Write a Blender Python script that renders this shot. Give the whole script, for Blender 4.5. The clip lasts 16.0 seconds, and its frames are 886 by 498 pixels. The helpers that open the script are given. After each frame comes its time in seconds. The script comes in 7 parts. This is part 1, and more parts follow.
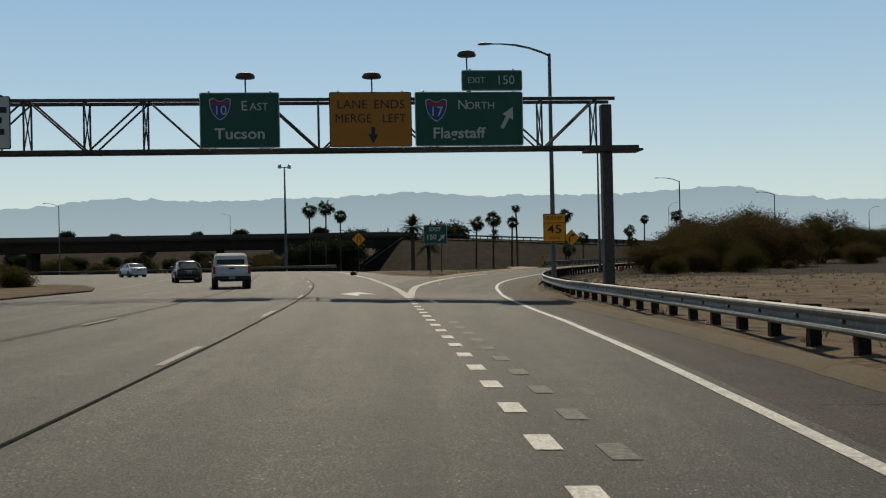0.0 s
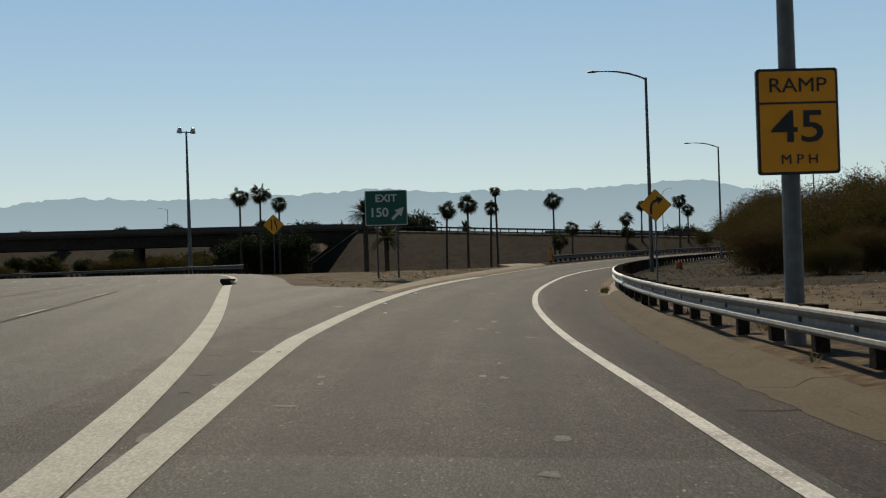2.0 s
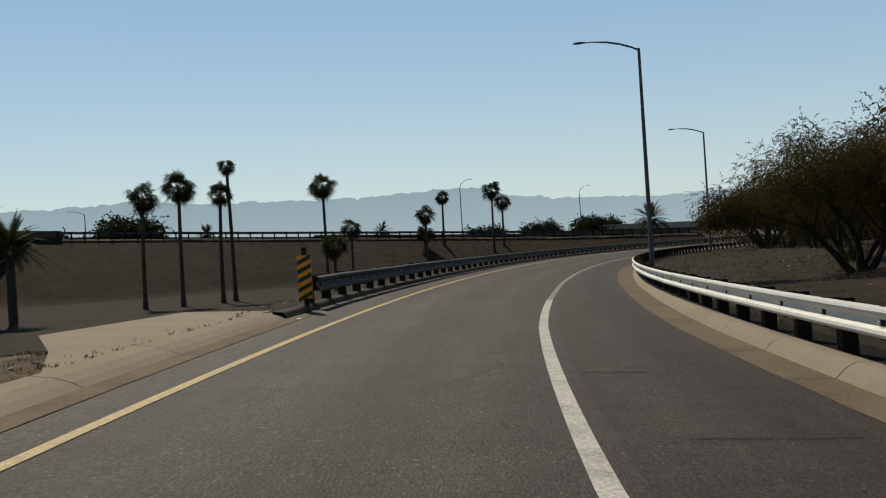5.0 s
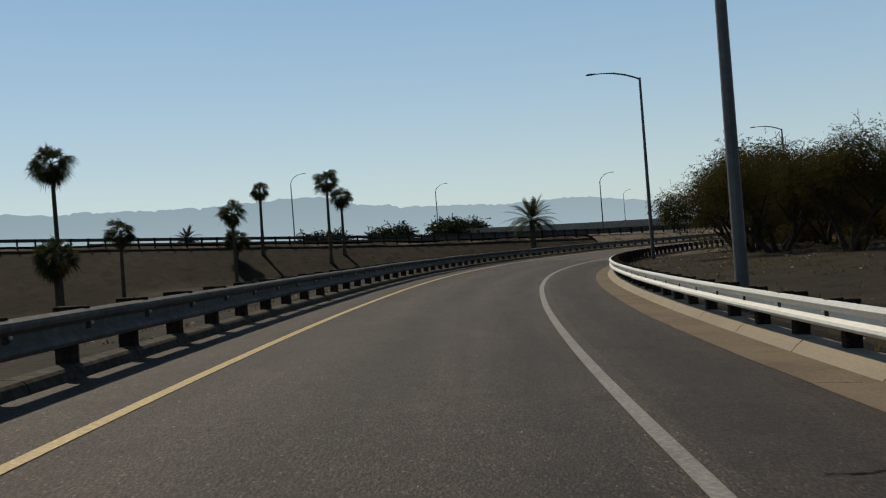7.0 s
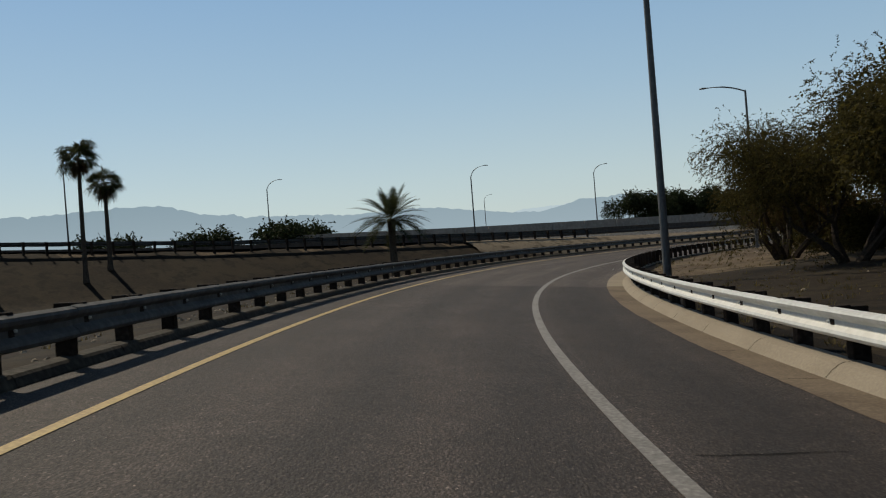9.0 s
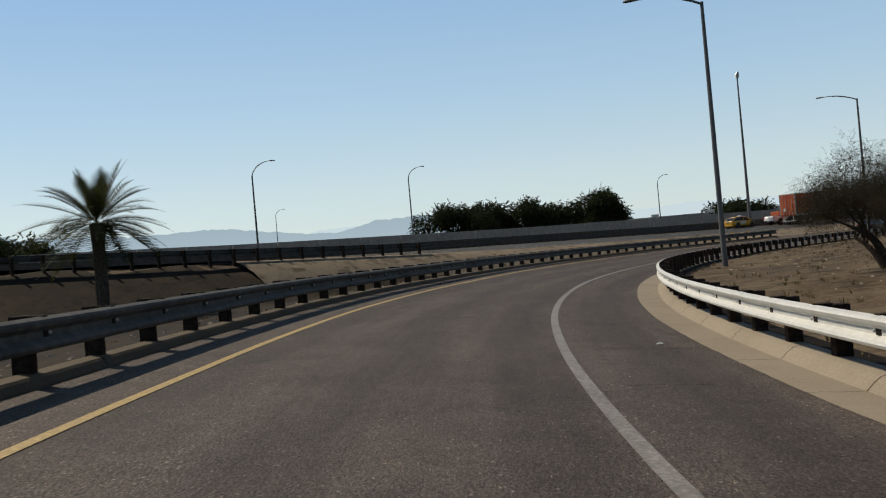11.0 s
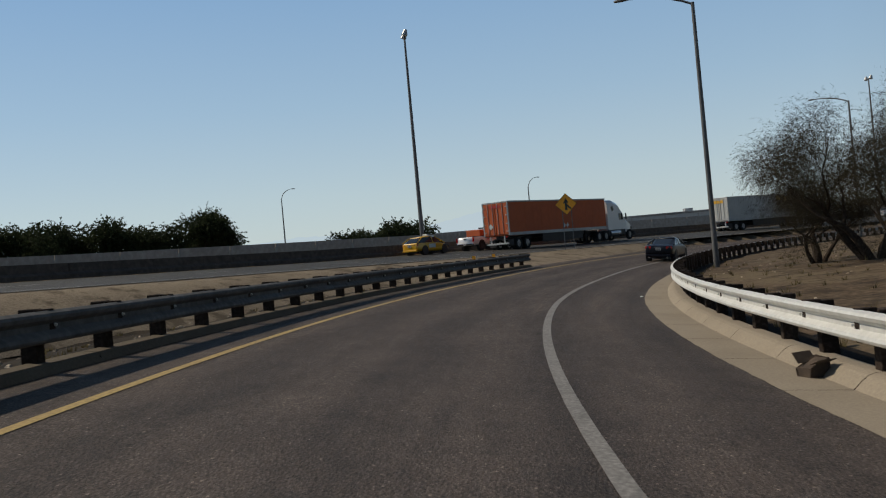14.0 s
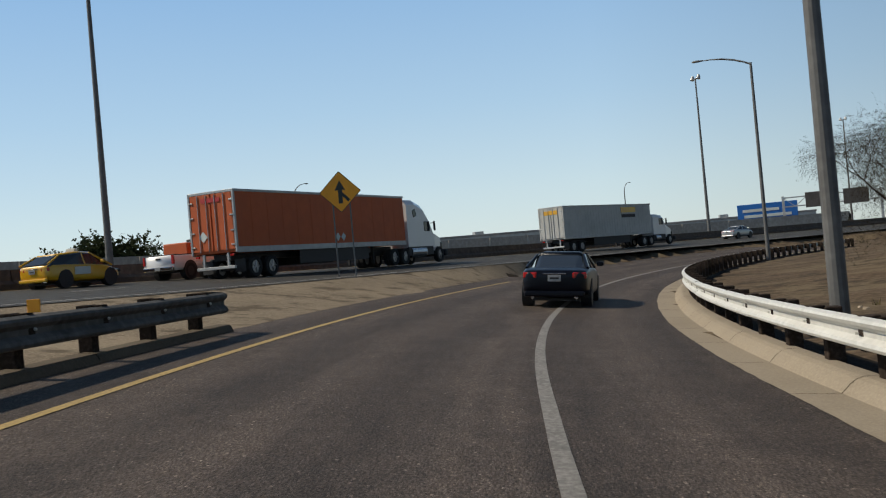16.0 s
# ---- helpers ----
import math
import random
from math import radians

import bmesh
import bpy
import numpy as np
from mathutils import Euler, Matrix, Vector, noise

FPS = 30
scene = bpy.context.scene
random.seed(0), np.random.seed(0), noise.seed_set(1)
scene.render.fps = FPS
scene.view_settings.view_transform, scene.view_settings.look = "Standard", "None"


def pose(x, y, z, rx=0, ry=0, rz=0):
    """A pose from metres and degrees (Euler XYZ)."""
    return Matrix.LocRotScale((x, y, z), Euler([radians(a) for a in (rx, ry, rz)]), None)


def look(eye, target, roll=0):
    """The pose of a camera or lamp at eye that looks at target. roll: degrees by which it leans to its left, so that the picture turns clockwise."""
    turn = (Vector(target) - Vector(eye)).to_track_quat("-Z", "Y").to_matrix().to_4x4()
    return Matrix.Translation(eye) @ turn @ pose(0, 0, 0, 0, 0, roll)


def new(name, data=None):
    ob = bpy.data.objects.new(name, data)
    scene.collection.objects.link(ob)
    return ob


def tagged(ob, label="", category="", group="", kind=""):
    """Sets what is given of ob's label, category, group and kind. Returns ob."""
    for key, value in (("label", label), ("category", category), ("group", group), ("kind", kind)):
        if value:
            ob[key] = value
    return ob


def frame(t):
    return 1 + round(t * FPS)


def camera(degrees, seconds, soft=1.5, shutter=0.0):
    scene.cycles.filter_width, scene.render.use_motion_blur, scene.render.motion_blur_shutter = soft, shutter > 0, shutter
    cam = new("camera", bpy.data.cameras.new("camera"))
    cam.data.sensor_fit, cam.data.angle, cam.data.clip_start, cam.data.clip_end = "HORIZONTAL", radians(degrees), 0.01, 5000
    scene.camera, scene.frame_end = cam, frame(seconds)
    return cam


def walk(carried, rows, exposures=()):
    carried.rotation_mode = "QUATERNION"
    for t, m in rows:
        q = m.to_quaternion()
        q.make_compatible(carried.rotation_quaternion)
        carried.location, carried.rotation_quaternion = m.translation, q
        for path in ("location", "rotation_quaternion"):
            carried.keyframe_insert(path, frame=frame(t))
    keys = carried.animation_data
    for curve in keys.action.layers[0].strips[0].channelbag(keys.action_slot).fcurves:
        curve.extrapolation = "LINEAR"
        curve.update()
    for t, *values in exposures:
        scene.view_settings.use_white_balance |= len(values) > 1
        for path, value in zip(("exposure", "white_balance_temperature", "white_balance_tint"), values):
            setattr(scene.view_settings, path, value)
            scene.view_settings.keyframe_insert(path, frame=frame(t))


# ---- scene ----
cam = camera(48.6, 16.0, soft=1.15, shutter=0.05)

# seconds, place of the eye, turn to the left, tilt up, lean to the left
PATH = [
    (0.0, -1.14, 10.00, 1.507, -8.88, 0.43, -1.20),
    (0.5, 0.53, 19.26, 1.407, -9.05, 0.41, -1.29),
    (1.0, 1.96, 28.90, 1.320, -9.15, 0.07, -1.65),
    (1.5, 3.51, 38.75, 1.247, -9.68, 0.13, -1.78),
    (2.0, 5.22, 48.67, 1.184, -10.96, 0.20, -1.90),
    (2.5, 7.25, 58.59, 1.132, -13.00, 0.07, -2.28),
    (3.0, 9.66, 68.44, 1.089, -15.06, 0.34, -2.65),
    (3.5, 12.50, 78.16, 1.054, -17.44, 0.16, -2.84),
    (4.0, 15.77, 87.75, 1.027, -19.67, 0.09, -3.26),
    (4.2, 17.20, 91.54, 1.018, -20.64, 0.08, -3.53),
    (4.9, 22.70, 104.58, 0.994, -23.70, 0.20, -3.59),
    (5.6, 28.93, 117.28, 0.980, -26.86, 0.22, -3.85),
    (6.3, 35.78, 129.59, 0.973, -29.95, 0.25, -4.05),
    (6.5, 37.83, 133.04, 0.972, -30.80, 0.31, -4.12),
    (7.0, 43.14, 141.51, 0.972, -32.98, 0.17, -4.36),
    (7.5, 48.68, 149.75, 0.973, -35.20, 0.26, -4.26),
    (8.0, 54.42, 157.75, 0.976, -37.51, 0.25, -4.24),
    (8.5, 60.35, 165.47, 0.979, -39.69, 0.31, -4.31),
    (9.0, 66.48, 172.90, 0.982, -41.84, 0.13, -4.45),
    (9.2, 68.99, 175.77, 0.984, -42.71, 0.27, -4.28),
    (9.9, 78.02, 185.39, 0.987, -46.80, 0.32, -4.63),
    (10.6, 87.50, 194.23, 0.988, -51.04, 0.34, -4.73),
    (11.3, 97.50, 202.19, 0.985, -55.85, 0.49, -5.13),
    (11.5, 100.46, 204.29, 0.983, -57.20, 0.56, -4.97),
    (12.0, 108.08, 209.17, 0.977, -60.97, 0.41, -5.04),
    (12.5, 116.03, 213.50, 0.968, -64.97, 0.27, -5.20),
    (13.0, 124.30, 217.26, 0.956, -68.91, 0.41, -5.13),
    (13.5, 132.88, 220.42, 0.940, -72.66, 0.41, -5.09),
    (14.0, 141.73, 222.97, 0.921, -76.35, 0.44, -5.17),
    (14.5, 150.80, 224.90, 0.898, -79.93, 0.48, -4.95),
    (15.0, 159.95, 226.20, 0.871, -83.45, 0.61, -5.19),
    (15.3, 165.44, 226.68, 0.854, -85.21, 0.60, -5.05),
    (15.5, 169.06, 226.88, 0.841, -86.35, 0.77, -5.09),
    (16.0, 177.91, 226.95, 0.806, -89.36, 0.89, -5.04),
]


def eye_pose(x, y, z, yaw, tilt, lean):
    a, b = radians(yaw), radians(tilt)
    way = Vector((-math.sin(a) * math.cos(b), math.cos(a) * math.cos(b), math.sin(b)))
    eye = Vector((x, y, z))
    return look(eye, eye + way, lean)

walk(cam, [(r[0], eye_pose(*r[1:])) for r in PATH],
     [(0.0, 0.0, 7100, 6), (4.0, 0.0, 7000, 6), (8.0, -0.1, 6850, 7), (9.2, -0.12, 6820, 7), (11.4, 0.18, 6850, 9), (12.5, 0.08, 6760, 9), (13.0, 0.0, 6700, 9), (14.2, -0.1, 6650, 9), (15.3, 0.2, 6650, 8), (16.0, 0.25, 6650, 8)])

# ---- light ----
SUN_EL, SUN_AZ = radians(45), radians(3)
world = bpy.data.worlds.new("world")
scene.world = world
world.use_nodes = True
wn = world.node_tree
sky = wn.nodes.new("ShaderNodeTexSky")
sky.sky_type = 'NISHITA'
sky.sun_disc = False
sky.sun_elevation, sky.sun_rotation = SUN_EL, SUN_AZ
sky.altitude = 300
sky.air_density, sky.dust_density, sky.ozone_density = 1.0, 0.3, 3.0
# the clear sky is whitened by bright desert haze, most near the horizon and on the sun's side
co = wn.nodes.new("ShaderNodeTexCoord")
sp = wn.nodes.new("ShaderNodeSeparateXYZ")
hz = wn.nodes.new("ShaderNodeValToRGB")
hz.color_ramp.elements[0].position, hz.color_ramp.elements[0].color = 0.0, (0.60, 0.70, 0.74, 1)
# stops above 0.28 kept dark, so less skylight fills the shadows
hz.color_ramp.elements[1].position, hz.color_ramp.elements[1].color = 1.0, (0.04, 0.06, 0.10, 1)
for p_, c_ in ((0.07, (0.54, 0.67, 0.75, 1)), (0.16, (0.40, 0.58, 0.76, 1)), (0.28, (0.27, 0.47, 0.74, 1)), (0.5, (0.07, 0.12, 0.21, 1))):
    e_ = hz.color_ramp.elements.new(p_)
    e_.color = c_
st = wn.nodes.new("ShaderNodeMix")
st.data_type, st.blend_type = 'RGBA', 'MULTIPLY'
st.inputs[0].default_value, st.inputs[7].default_value = 1.0, (0.085, 0.085, 0.085, 1)
mx = wn.nodes.new("ShaderNodeMix")
mx.data_type = 'RGBA'
mx.inputs[0].default_value = 0.7
wn.links.new(co.outputs["Generated"], sp.inputs[0])
wn.links.new(sp.outputs[2], hz.inputs[0])
wn.links.new(sky.outputs[0], st.inputs[6])
wn.links.new(st.outputs[2], mx.inputs[6])
# haze layer dimmed away from the sun to cut fill light further
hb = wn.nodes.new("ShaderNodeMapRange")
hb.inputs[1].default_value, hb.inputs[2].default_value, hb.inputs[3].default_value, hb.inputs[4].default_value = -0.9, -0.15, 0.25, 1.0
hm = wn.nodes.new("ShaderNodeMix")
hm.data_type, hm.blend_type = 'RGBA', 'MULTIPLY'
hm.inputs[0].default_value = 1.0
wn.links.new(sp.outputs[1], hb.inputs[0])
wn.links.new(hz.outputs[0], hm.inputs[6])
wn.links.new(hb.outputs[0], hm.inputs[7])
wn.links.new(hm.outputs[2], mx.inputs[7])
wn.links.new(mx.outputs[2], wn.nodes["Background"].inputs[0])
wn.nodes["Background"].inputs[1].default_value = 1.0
sun_data = bpy.data.lights.new("sun", 'SUN')
sun_data.energy, sun_data.angle, sun_data.color = 3.7, radians(0.5), (1.0, 0.89, 0.74)
sun = new("sun", sun_data)
to_sun = Vector((math.sin(SUN_AZ) * math.cos(SUN_EL), math.cos(SUN_AZ) * math.cos(SUN_EL), math.sin(SUN_EL)))
sun.matrix_world = look(to_sun * 100, (0, 0, 0))
scene.view_settings.exposure = 0.0

# ---- materials ----
def mat(name, colour, rough=0.7, metal=0.0, grain=0.0, scale=8.0, stain=0.0, stain_scale=0.4, bump=0.0, bump_scale=None,
        stain_colour=None, spec=0.5, island=0.0, coat=0.0, obj_random=0.0):
    """Principled surface with fine grain, large stains and relief, in metres."""
    m = bpy.data.materials.new(name)
    m.use_nodes = True
    nt = m.node_tree
    b = nt.nodes["Principled BSDF"]
    b.inputs["Roughness"].default_value, b.inputs["Metallic"].default_value = rough, metal
    b.inputs["Specular IOR Level"].default_value = spec
    b.inputs["Coat Weight"].default_value = coat
    geo = nt.nodes.new("ShaderNodeNewGeometry")
    base = nt.nodes.new("ShaderNodeRGB")
    base.outputs[0].default_value = (*colour, 1)
    out = base.outputs[0]

    def tex(s, detail=4.0):
        n = nt.nodes.new("ShaderNodeTexNoise")
        n.inputs["Scale"].default_value, n.inputs["Detail"].default_value = s, detail
        nt.links.new(geo.outputs["Position"], n.inputs["Vector"])
        return n.outputs["Fac"]

    def mixed(fac, a, colour2, blend='MIX'):
        n = nt.nodes.new("ShaderNodeMix")
        n.data_type, n.blend_type = 'RGBA', blend
        nt.links.new(fac, n.inputs[0])
        nt.links.new(a, n.inputs[6])
        n.inputs[7].default_value = (*colour2, 1)
        return n.outputs[2]

    def ramp(fac, lo, hi, top=1.0):
        n = nt.nodes.new("ShaderNodeMapRange")
        n.inputs[1].default_value, n.inputs[2].default_value = lo, hi
        n.inputs[4].default_value = top
        nt.links.new(fac, n.inputs[0])
        return n.outputs[0]

    if stain:
        sc = stain_colour or tuple(c * 0.45 for c in colour)
        out = mixed(ramp(tex(stain_scale, 6.0), 0.42, 0.72, stain), out, sc)
    if grain:
        f = tex(scale, 3.0)
        out = mixed(ramp(f, 0.5, 0.72, grain), out, tuple(min(1.0, c * 1.9 + 0.01) for c in colour))
        out = mixed(ramp(f, 0.5, 0.3, grain), out, tuple(c * 0.35 for c in colour))
    if island or obj_random:
        r = geo.outputs["Random Per Island"]
        if obj_random:
            r = nt.nodes.new("ShaderNodeObjectInfo").outputs["Random"]
        k = island or obj_random
        n = nt.nodes.new("ShaderNodeHueSaturation")
        nt.links.new(ramp(r, 0.0, 1.0, 2 * k), n.inputs["Value"])
        n.inputs["Value"].default_value = 1.0
        add = nt.nodes.new("ShaderNodeMath")
        add.inputs[1].default_value = 1 - k
        nt.links.new(ramp(r, 0.0, 1.0, 2 * k), add.inputs[0])
        nt.links.new(add.outputs[0], n.inputs["Value"])
        nt.links.new(out, n.inputs["Color"])
        out = n.outputs[0]
    nt.links.new(out, b.inputs["Base Color"])
    if bump:
        n = nt.nodes.new("ShaderNodeBump")
        n.inputs["Strength"].default_value, n.inputs["Distance"].default_value = bump, 0.02
        nt.links.new(tex(bump_scale or scale, 3.0), n.inputs["Height"])
        nt.links.new(n.outputs[0], b.inputs["Normal"])
    return m

def asphalt(name, dark, pale, stone, rough, spec=0.24):
    """Worn asphalt: blotches, fine grit and single pale stones in a dark binder."""
    m = mat(name, dark, rough, grain=0.95, scale=38, stain=0.85, stain_scale=0.3, bump=1.0, bump_scale=45, stain_colour=pale, spec=spec)
    nt = m.node_tree
    b = nt.nodes["Principled BSDF"]
    link = b.inputs["Base Color"].links[0]
    src = link.from_socket
    geo = nt.nodes.new("ShaderNodeNewGeometry")
    for scale, limit, col, amount in ((24.0, 0.3, stone, 0.9), (38.0, 0.33, tuple(c * 1.4 for c in stone), 0.85), (9.0, 0.12, tuple(c * 2.6 for c in stone), 0.9), (21.0, 0.24, tuple(c * 0.2 for c in dark), 0.8), (4.0, 0.035, tuple(min(0.7, c * 6.0) for c in stone), 1.0)):
        v = nt.nodes.new("ShaderNodeTexVoronoi")
        v.inputs["Scale"].default_value = scale
        nt.links.new(geo.outputs["Position"], v.inputs["Vector"])
        r = nt.nodes.new("ShaderNodeMapRange")
        r.inputs[1].default_value, r.inputs[2].default_value, r.inputs[3].default_value, r.inputs[4].default_value = limit * 0.6, limit, amount, 0.0
        nt.links.new(v.outputs["Distance"], r.inputs[0])
        x = nt.nodes.new("ShaderNodeMix")
        x.data_type = 'RGBA'
        x.inputs[7].default_value = (*col, 1)
        nt.links.new(r.outputs[0], x.inputs[0])
        nt.links.new(src, x.inputs[6])
        src = x.outputs[2]
    # wheel tracks polished paler, the middle of a lane darkened by oil
    uv = nt.nodes.new("ShaderNodeUVMap")
    sx = nt.nodes.new("ShaderNodeSeparateXYZ")
    nt.links.new(uv.outputs[0], sx.inputs[0])
    wob = nt.nodes.new("ShaderNodeTexNoise")
    wob.inputs["Scale"].default_value, wob.inputs["Detail"].default_value = 0.25, 5.0
    nt.links.new(geo.outputs["Position"], wob.inputs["Vector"])
    tr = nt.nodes.new("ShaderNodeMath")
    tr.operation = 'MULTIPLY_ADD'
    tr.inputs[1].default_value = 1.2
    nt.links.new(wob.outputs["Fac"], tr.inputs[0])
    nt.links.new(sx.outputs[1], tr.inputs[2])
    wv = nt.nodes.new("ShaderNodeMath")
    wv.operation = 'MULTIPLY'
    wv.inputs[1].default_value = 2 * math.pi / 1.8
    nt.links.new(tr.outputs[0], wv.inputs[0])
    sn = nt.nodes.new("ShaderNodeMath")
    sn.operation = 'SINE'
    nt.links.new(wv.outputs[0], sn.inputs[0])
    mr = nt.nodes.new("ShaderNodeMapRange")
    mr.inputs[1].default_value, mr.inputs[2].default_value, mr.inputs[3].default_value, mr.inputs[4].default_value = -1.0, 1.0, 0.8, 1.2
    nt.links.new(sn.outputs[0], mr.inputs[0])
    lay = nt.nodes.new("ShaderNodeMapping")
    lay.inputs["Scale"].default_value = (0.12, 2.2, 1.0)
    nt.links.new(uv.outputs[0], lay.inputs["Vector"])
    stk = nt.nodes.new("ShaderNodeTexNoise")
    stk.inputs["Scale"].default_value, stk.inputs["Detail"].default_value, stk.inputs["Roughness"].default_value = 1.0, 6.0, 0.7
    nt.links.new(lay.outputs[0], stk.inputs["Vector"])
    pat = nt.nodes.new("ShaderNodeTexNoise")
    pat.inputs["Scale"].default_value, pat.inputs["Detail"].default_value, pat.inputs["Roughness"].default_value = 1.6, 7.0, 0.75
    nt.links.new(geo.outputs["Position"], pat.inputs["Vector"])
    both = nt.nodes.new("ShaderNodeMath")
    both.operation = 'ADD'
    nt.links.new(stk.outputs["Fac"], both.inputs[0])
    nt.links.new(pat.outputs["Fac"], both.inputs[1])
    worn = nt.nodes.new("ShaderNodeMapRange")
    worn.inputs[1].default_value, worn.inputs[2].default_value, worn.inputs[3].default_value, worn.inputs[4].default_value = 0.7, 1.3, 0.6, 1.4
    nt.links.new(both.outputs[0], worn.inputs[0])
    wear = nt.nodes.new("ShaderNodeMath")
    wear.operation = 'MULTIPLY'
    nt.links.new(mr.outputs[0], wear.inputs[0])
    nt.links.new(worn.outputs[0], wear.inputs[1])
    hs = nt.nodes.new("ShaderNodeHueSaturation")
    nt.links.new(wear.outputs[0], hs.inputs["Value"])
    nt.links.new(src, hs.inputs["Color"])
    nt.links.new(hs.outputs[0], b.inputs["Base Color"])
    return m
M_ASPHALT = asphalt("asphalt_ramp", (0.0235, 0.0172, 0.0142), (0.0385, 0.0285, 0.0232), (0.09, 0.071, 0.058), 0.75)
M_ASPHALT3 = asphalt("asphalt_ramp_end", (0.046, 0.035, 0.0285), (0.068, 0.052, 0.042), (0.125, 0.101, 0.082), 0.75)
M_ASPHALT2 = asphalt("asphalt_highway", (0.0228, 0.0208, 0.0172), (0.0345, 0.032, 0.0262), (0.082, 0.077, 0.066), 0.71, 0.31)
M_ASPHALT0 = asphalt("asphalt_ramp_start", (0.0222, 0.0188, 0.0155), (0.0345, 0.0295, 0.0242), (0.078, 0.067, 0.056), 0.74, 0.26)
M_SHOULDER = asphalt("asphalt_shoulder", (0.021, 0.0158, 0.0131), (0.032, 0.0242, 0.02), (0.068, 0.054, 0.044), 0.78)
M_GORE = mat("dirty_road_paint", (0.3, 0.3, 0.262), 0.75, grain=0.5, scale=40, stain=0.7, stain_scale=1.3, stain_colour=(0.2, 0.197, 0.17), bump=0.3)
M_WHITE = mat("white_road_paint", (0.46, 0.45, 0.42), 0.7, grain=0.5, scale=30, stain=0.75, stain_scale=2.2, stain_colour=(0.2, 0.19, 0.175), bump=0.3)
M_WORN = mat("worn_white_road_paint", (0.19, 0.18, 0.165), 0.75, grain=0.5, scale=22, stain=0.6, stain_scale=1.5, stain_colour=(0.1, 0.092, 0.084), bump=0.2)
M_GHOST = mat("ground_off_road_paint", (0.085, 0.082, 0.073), 0.8, grain=0.6, scale=18, stain=0.7, stain_scale=2.0, stain_colour=(0.045, 0.042, 0.038))
M_YELLOW = mat("yellow_road_paint", (0.36, 0.255, 0.085), 0.7, grain=0.4, scale=24, stain=0.5, stain_scale=1.2, stain_colour=(0.28, 0.19, 0.08))
M_CRACK = mat("crack_sealant", (0.009, 0.0085, 0.008), 0.9, grain=0.3, scale=20, spec=0.05)
# near-black ground colour standing in for the guardrail's shade
M_RAILSHADOW = mat("dark_asphalt_strip", (0.012, 0.01, 0.008), 0.95, grain=0.5, scale=16, stain=0.6, stain_scale=0.8, stain_colour=(0.02, 0.016, 0.012), bump=0.6, spec=0.05)
M_CONC = mat("concrete", (0.27, 0.23, 0.175), 0.85, grain=0.14, scale=30, stain=0.55, stain_scale=0.7, stain_colour=(0.2, 0.168, 0.125), bump=0.12, bump_scale=40, spec=0.1)
M_CONCDIRTY = mat("dirty_kerb_concrete", (0.115, 0.095, 0.069), 0.9, grain=0.2, scale=26, stain=0.7, stain_scale=0.9, stain_colour=(0.09, 0.07, 0.05), bump=0.2, bump_scale=30, spec=0.1)
# stained kerb concrete, darkened further for the shade under the outer rail
M_KERBSHADE = mat("blackened_old_concrete", (0.055, 0.048, 0.038), 0.9, grain=0.5, scale=10, stain=0.75, stain_scale=0.8, stain_colour=(0.03, 0.026, 0.022), bump=0.4, spec=0.1)
M_GUTTER = mat("gutter_concrete", (0.165, 0.13, 0.094), 0.9, grain=0.25, scale=24, stain=0.65, stain_scale=0.8, stain_colour=(0.085, 0.064, 0.046), bump=0.18, bump_scale=30, spec=0.1)
M_DIRT = mat("desert_dirt", (0.098, 0.07, 0.045), 0.95, grain=0.6, scale=5, stain=0.65, stain_scale=0.13, stain_colour=(0.06, 0.045, 0.028), bump=0.8, bump_scale=7, spec=0.1)
def earth(m, tan, soil, k):
    """Adds patches of tan dead grass and bare dark soil to a dirt material."""
    nt = m.node_tree
    b = nt.nodes["Principled BSDF"]
    src = b.inputs["Base Color"].links[0].from_socket
    geo = nt.nodes.new("ShaderNodeNewGeometry")
    for scale, col, lo, hi, top in ((0.22, tan, 0.47, 0.56, k), (0.7, soil, 0.52, 0.6, 0.9), (2.6, tan, 0.55, 0.68, k * 0.8), (7.0, soil, 0.55, 0.7, 0.8)):
        n = nt.nodes.new("ShaderNodeTexNoise")
        n.inputs["Scale"].default_value, n.inputs["Detail"].default_value, n.inputs["Roughness"].default_value = scale, 7.0, 0.65
        r = nt.nodes.new("ShaderNodeMapRange")
        r.inputs[1].default_value, r.inputs[2].default_value, r.inputs[4].default_value = lo, hi, top
        x = nt.nodes.new("ShaderNodeMix")
        x.data_type = 'RGBA'
        x.inputs[7].default_value = (*col, 1)
        nt.links.new(geo.outputs["Position"], n.inputs["Vector"])
        nt.links.new(n.outputs["Fac"], r.inputs[0])
        nt.links.new(r.outputs[0], x.inputs[0])
        nt.links.new(src, x.inputs[6])
        src = x.outputs[2]
    nt.links.new(src, b.inputs["Base Color"])
earth(M_DIRT, (0.135, 0.105, 0.066), (0.042, 0.031, 0.021), 0.85)
M_STEEL = mat("galvanised_steel", (0.58, 0.58, 0.545), 0.5, 0.08, grain=0.12, scale=9, stain=0.35, stain_scale=0.9, stain_colour=(0.42, 0.415, 0.38))
# duller copy of the rail steel; its unlit face is put into the colour
M_RAILUNLIT = mat("old_guardrail_steel", (0.2, 0.195, 0.18), 0.55, 0.1, grain=0.3, scale=7, stain=0.6, stain_scale=0.8, stain_colour=(0.1, 0.085, 0.07))
# weathered rail steel, darkened further to hold the shade of its backlit side
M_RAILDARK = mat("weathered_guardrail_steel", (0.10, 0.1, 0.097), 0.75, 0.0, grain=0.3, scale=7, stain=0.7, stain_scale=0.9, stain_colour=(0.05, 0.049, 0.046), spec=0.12)
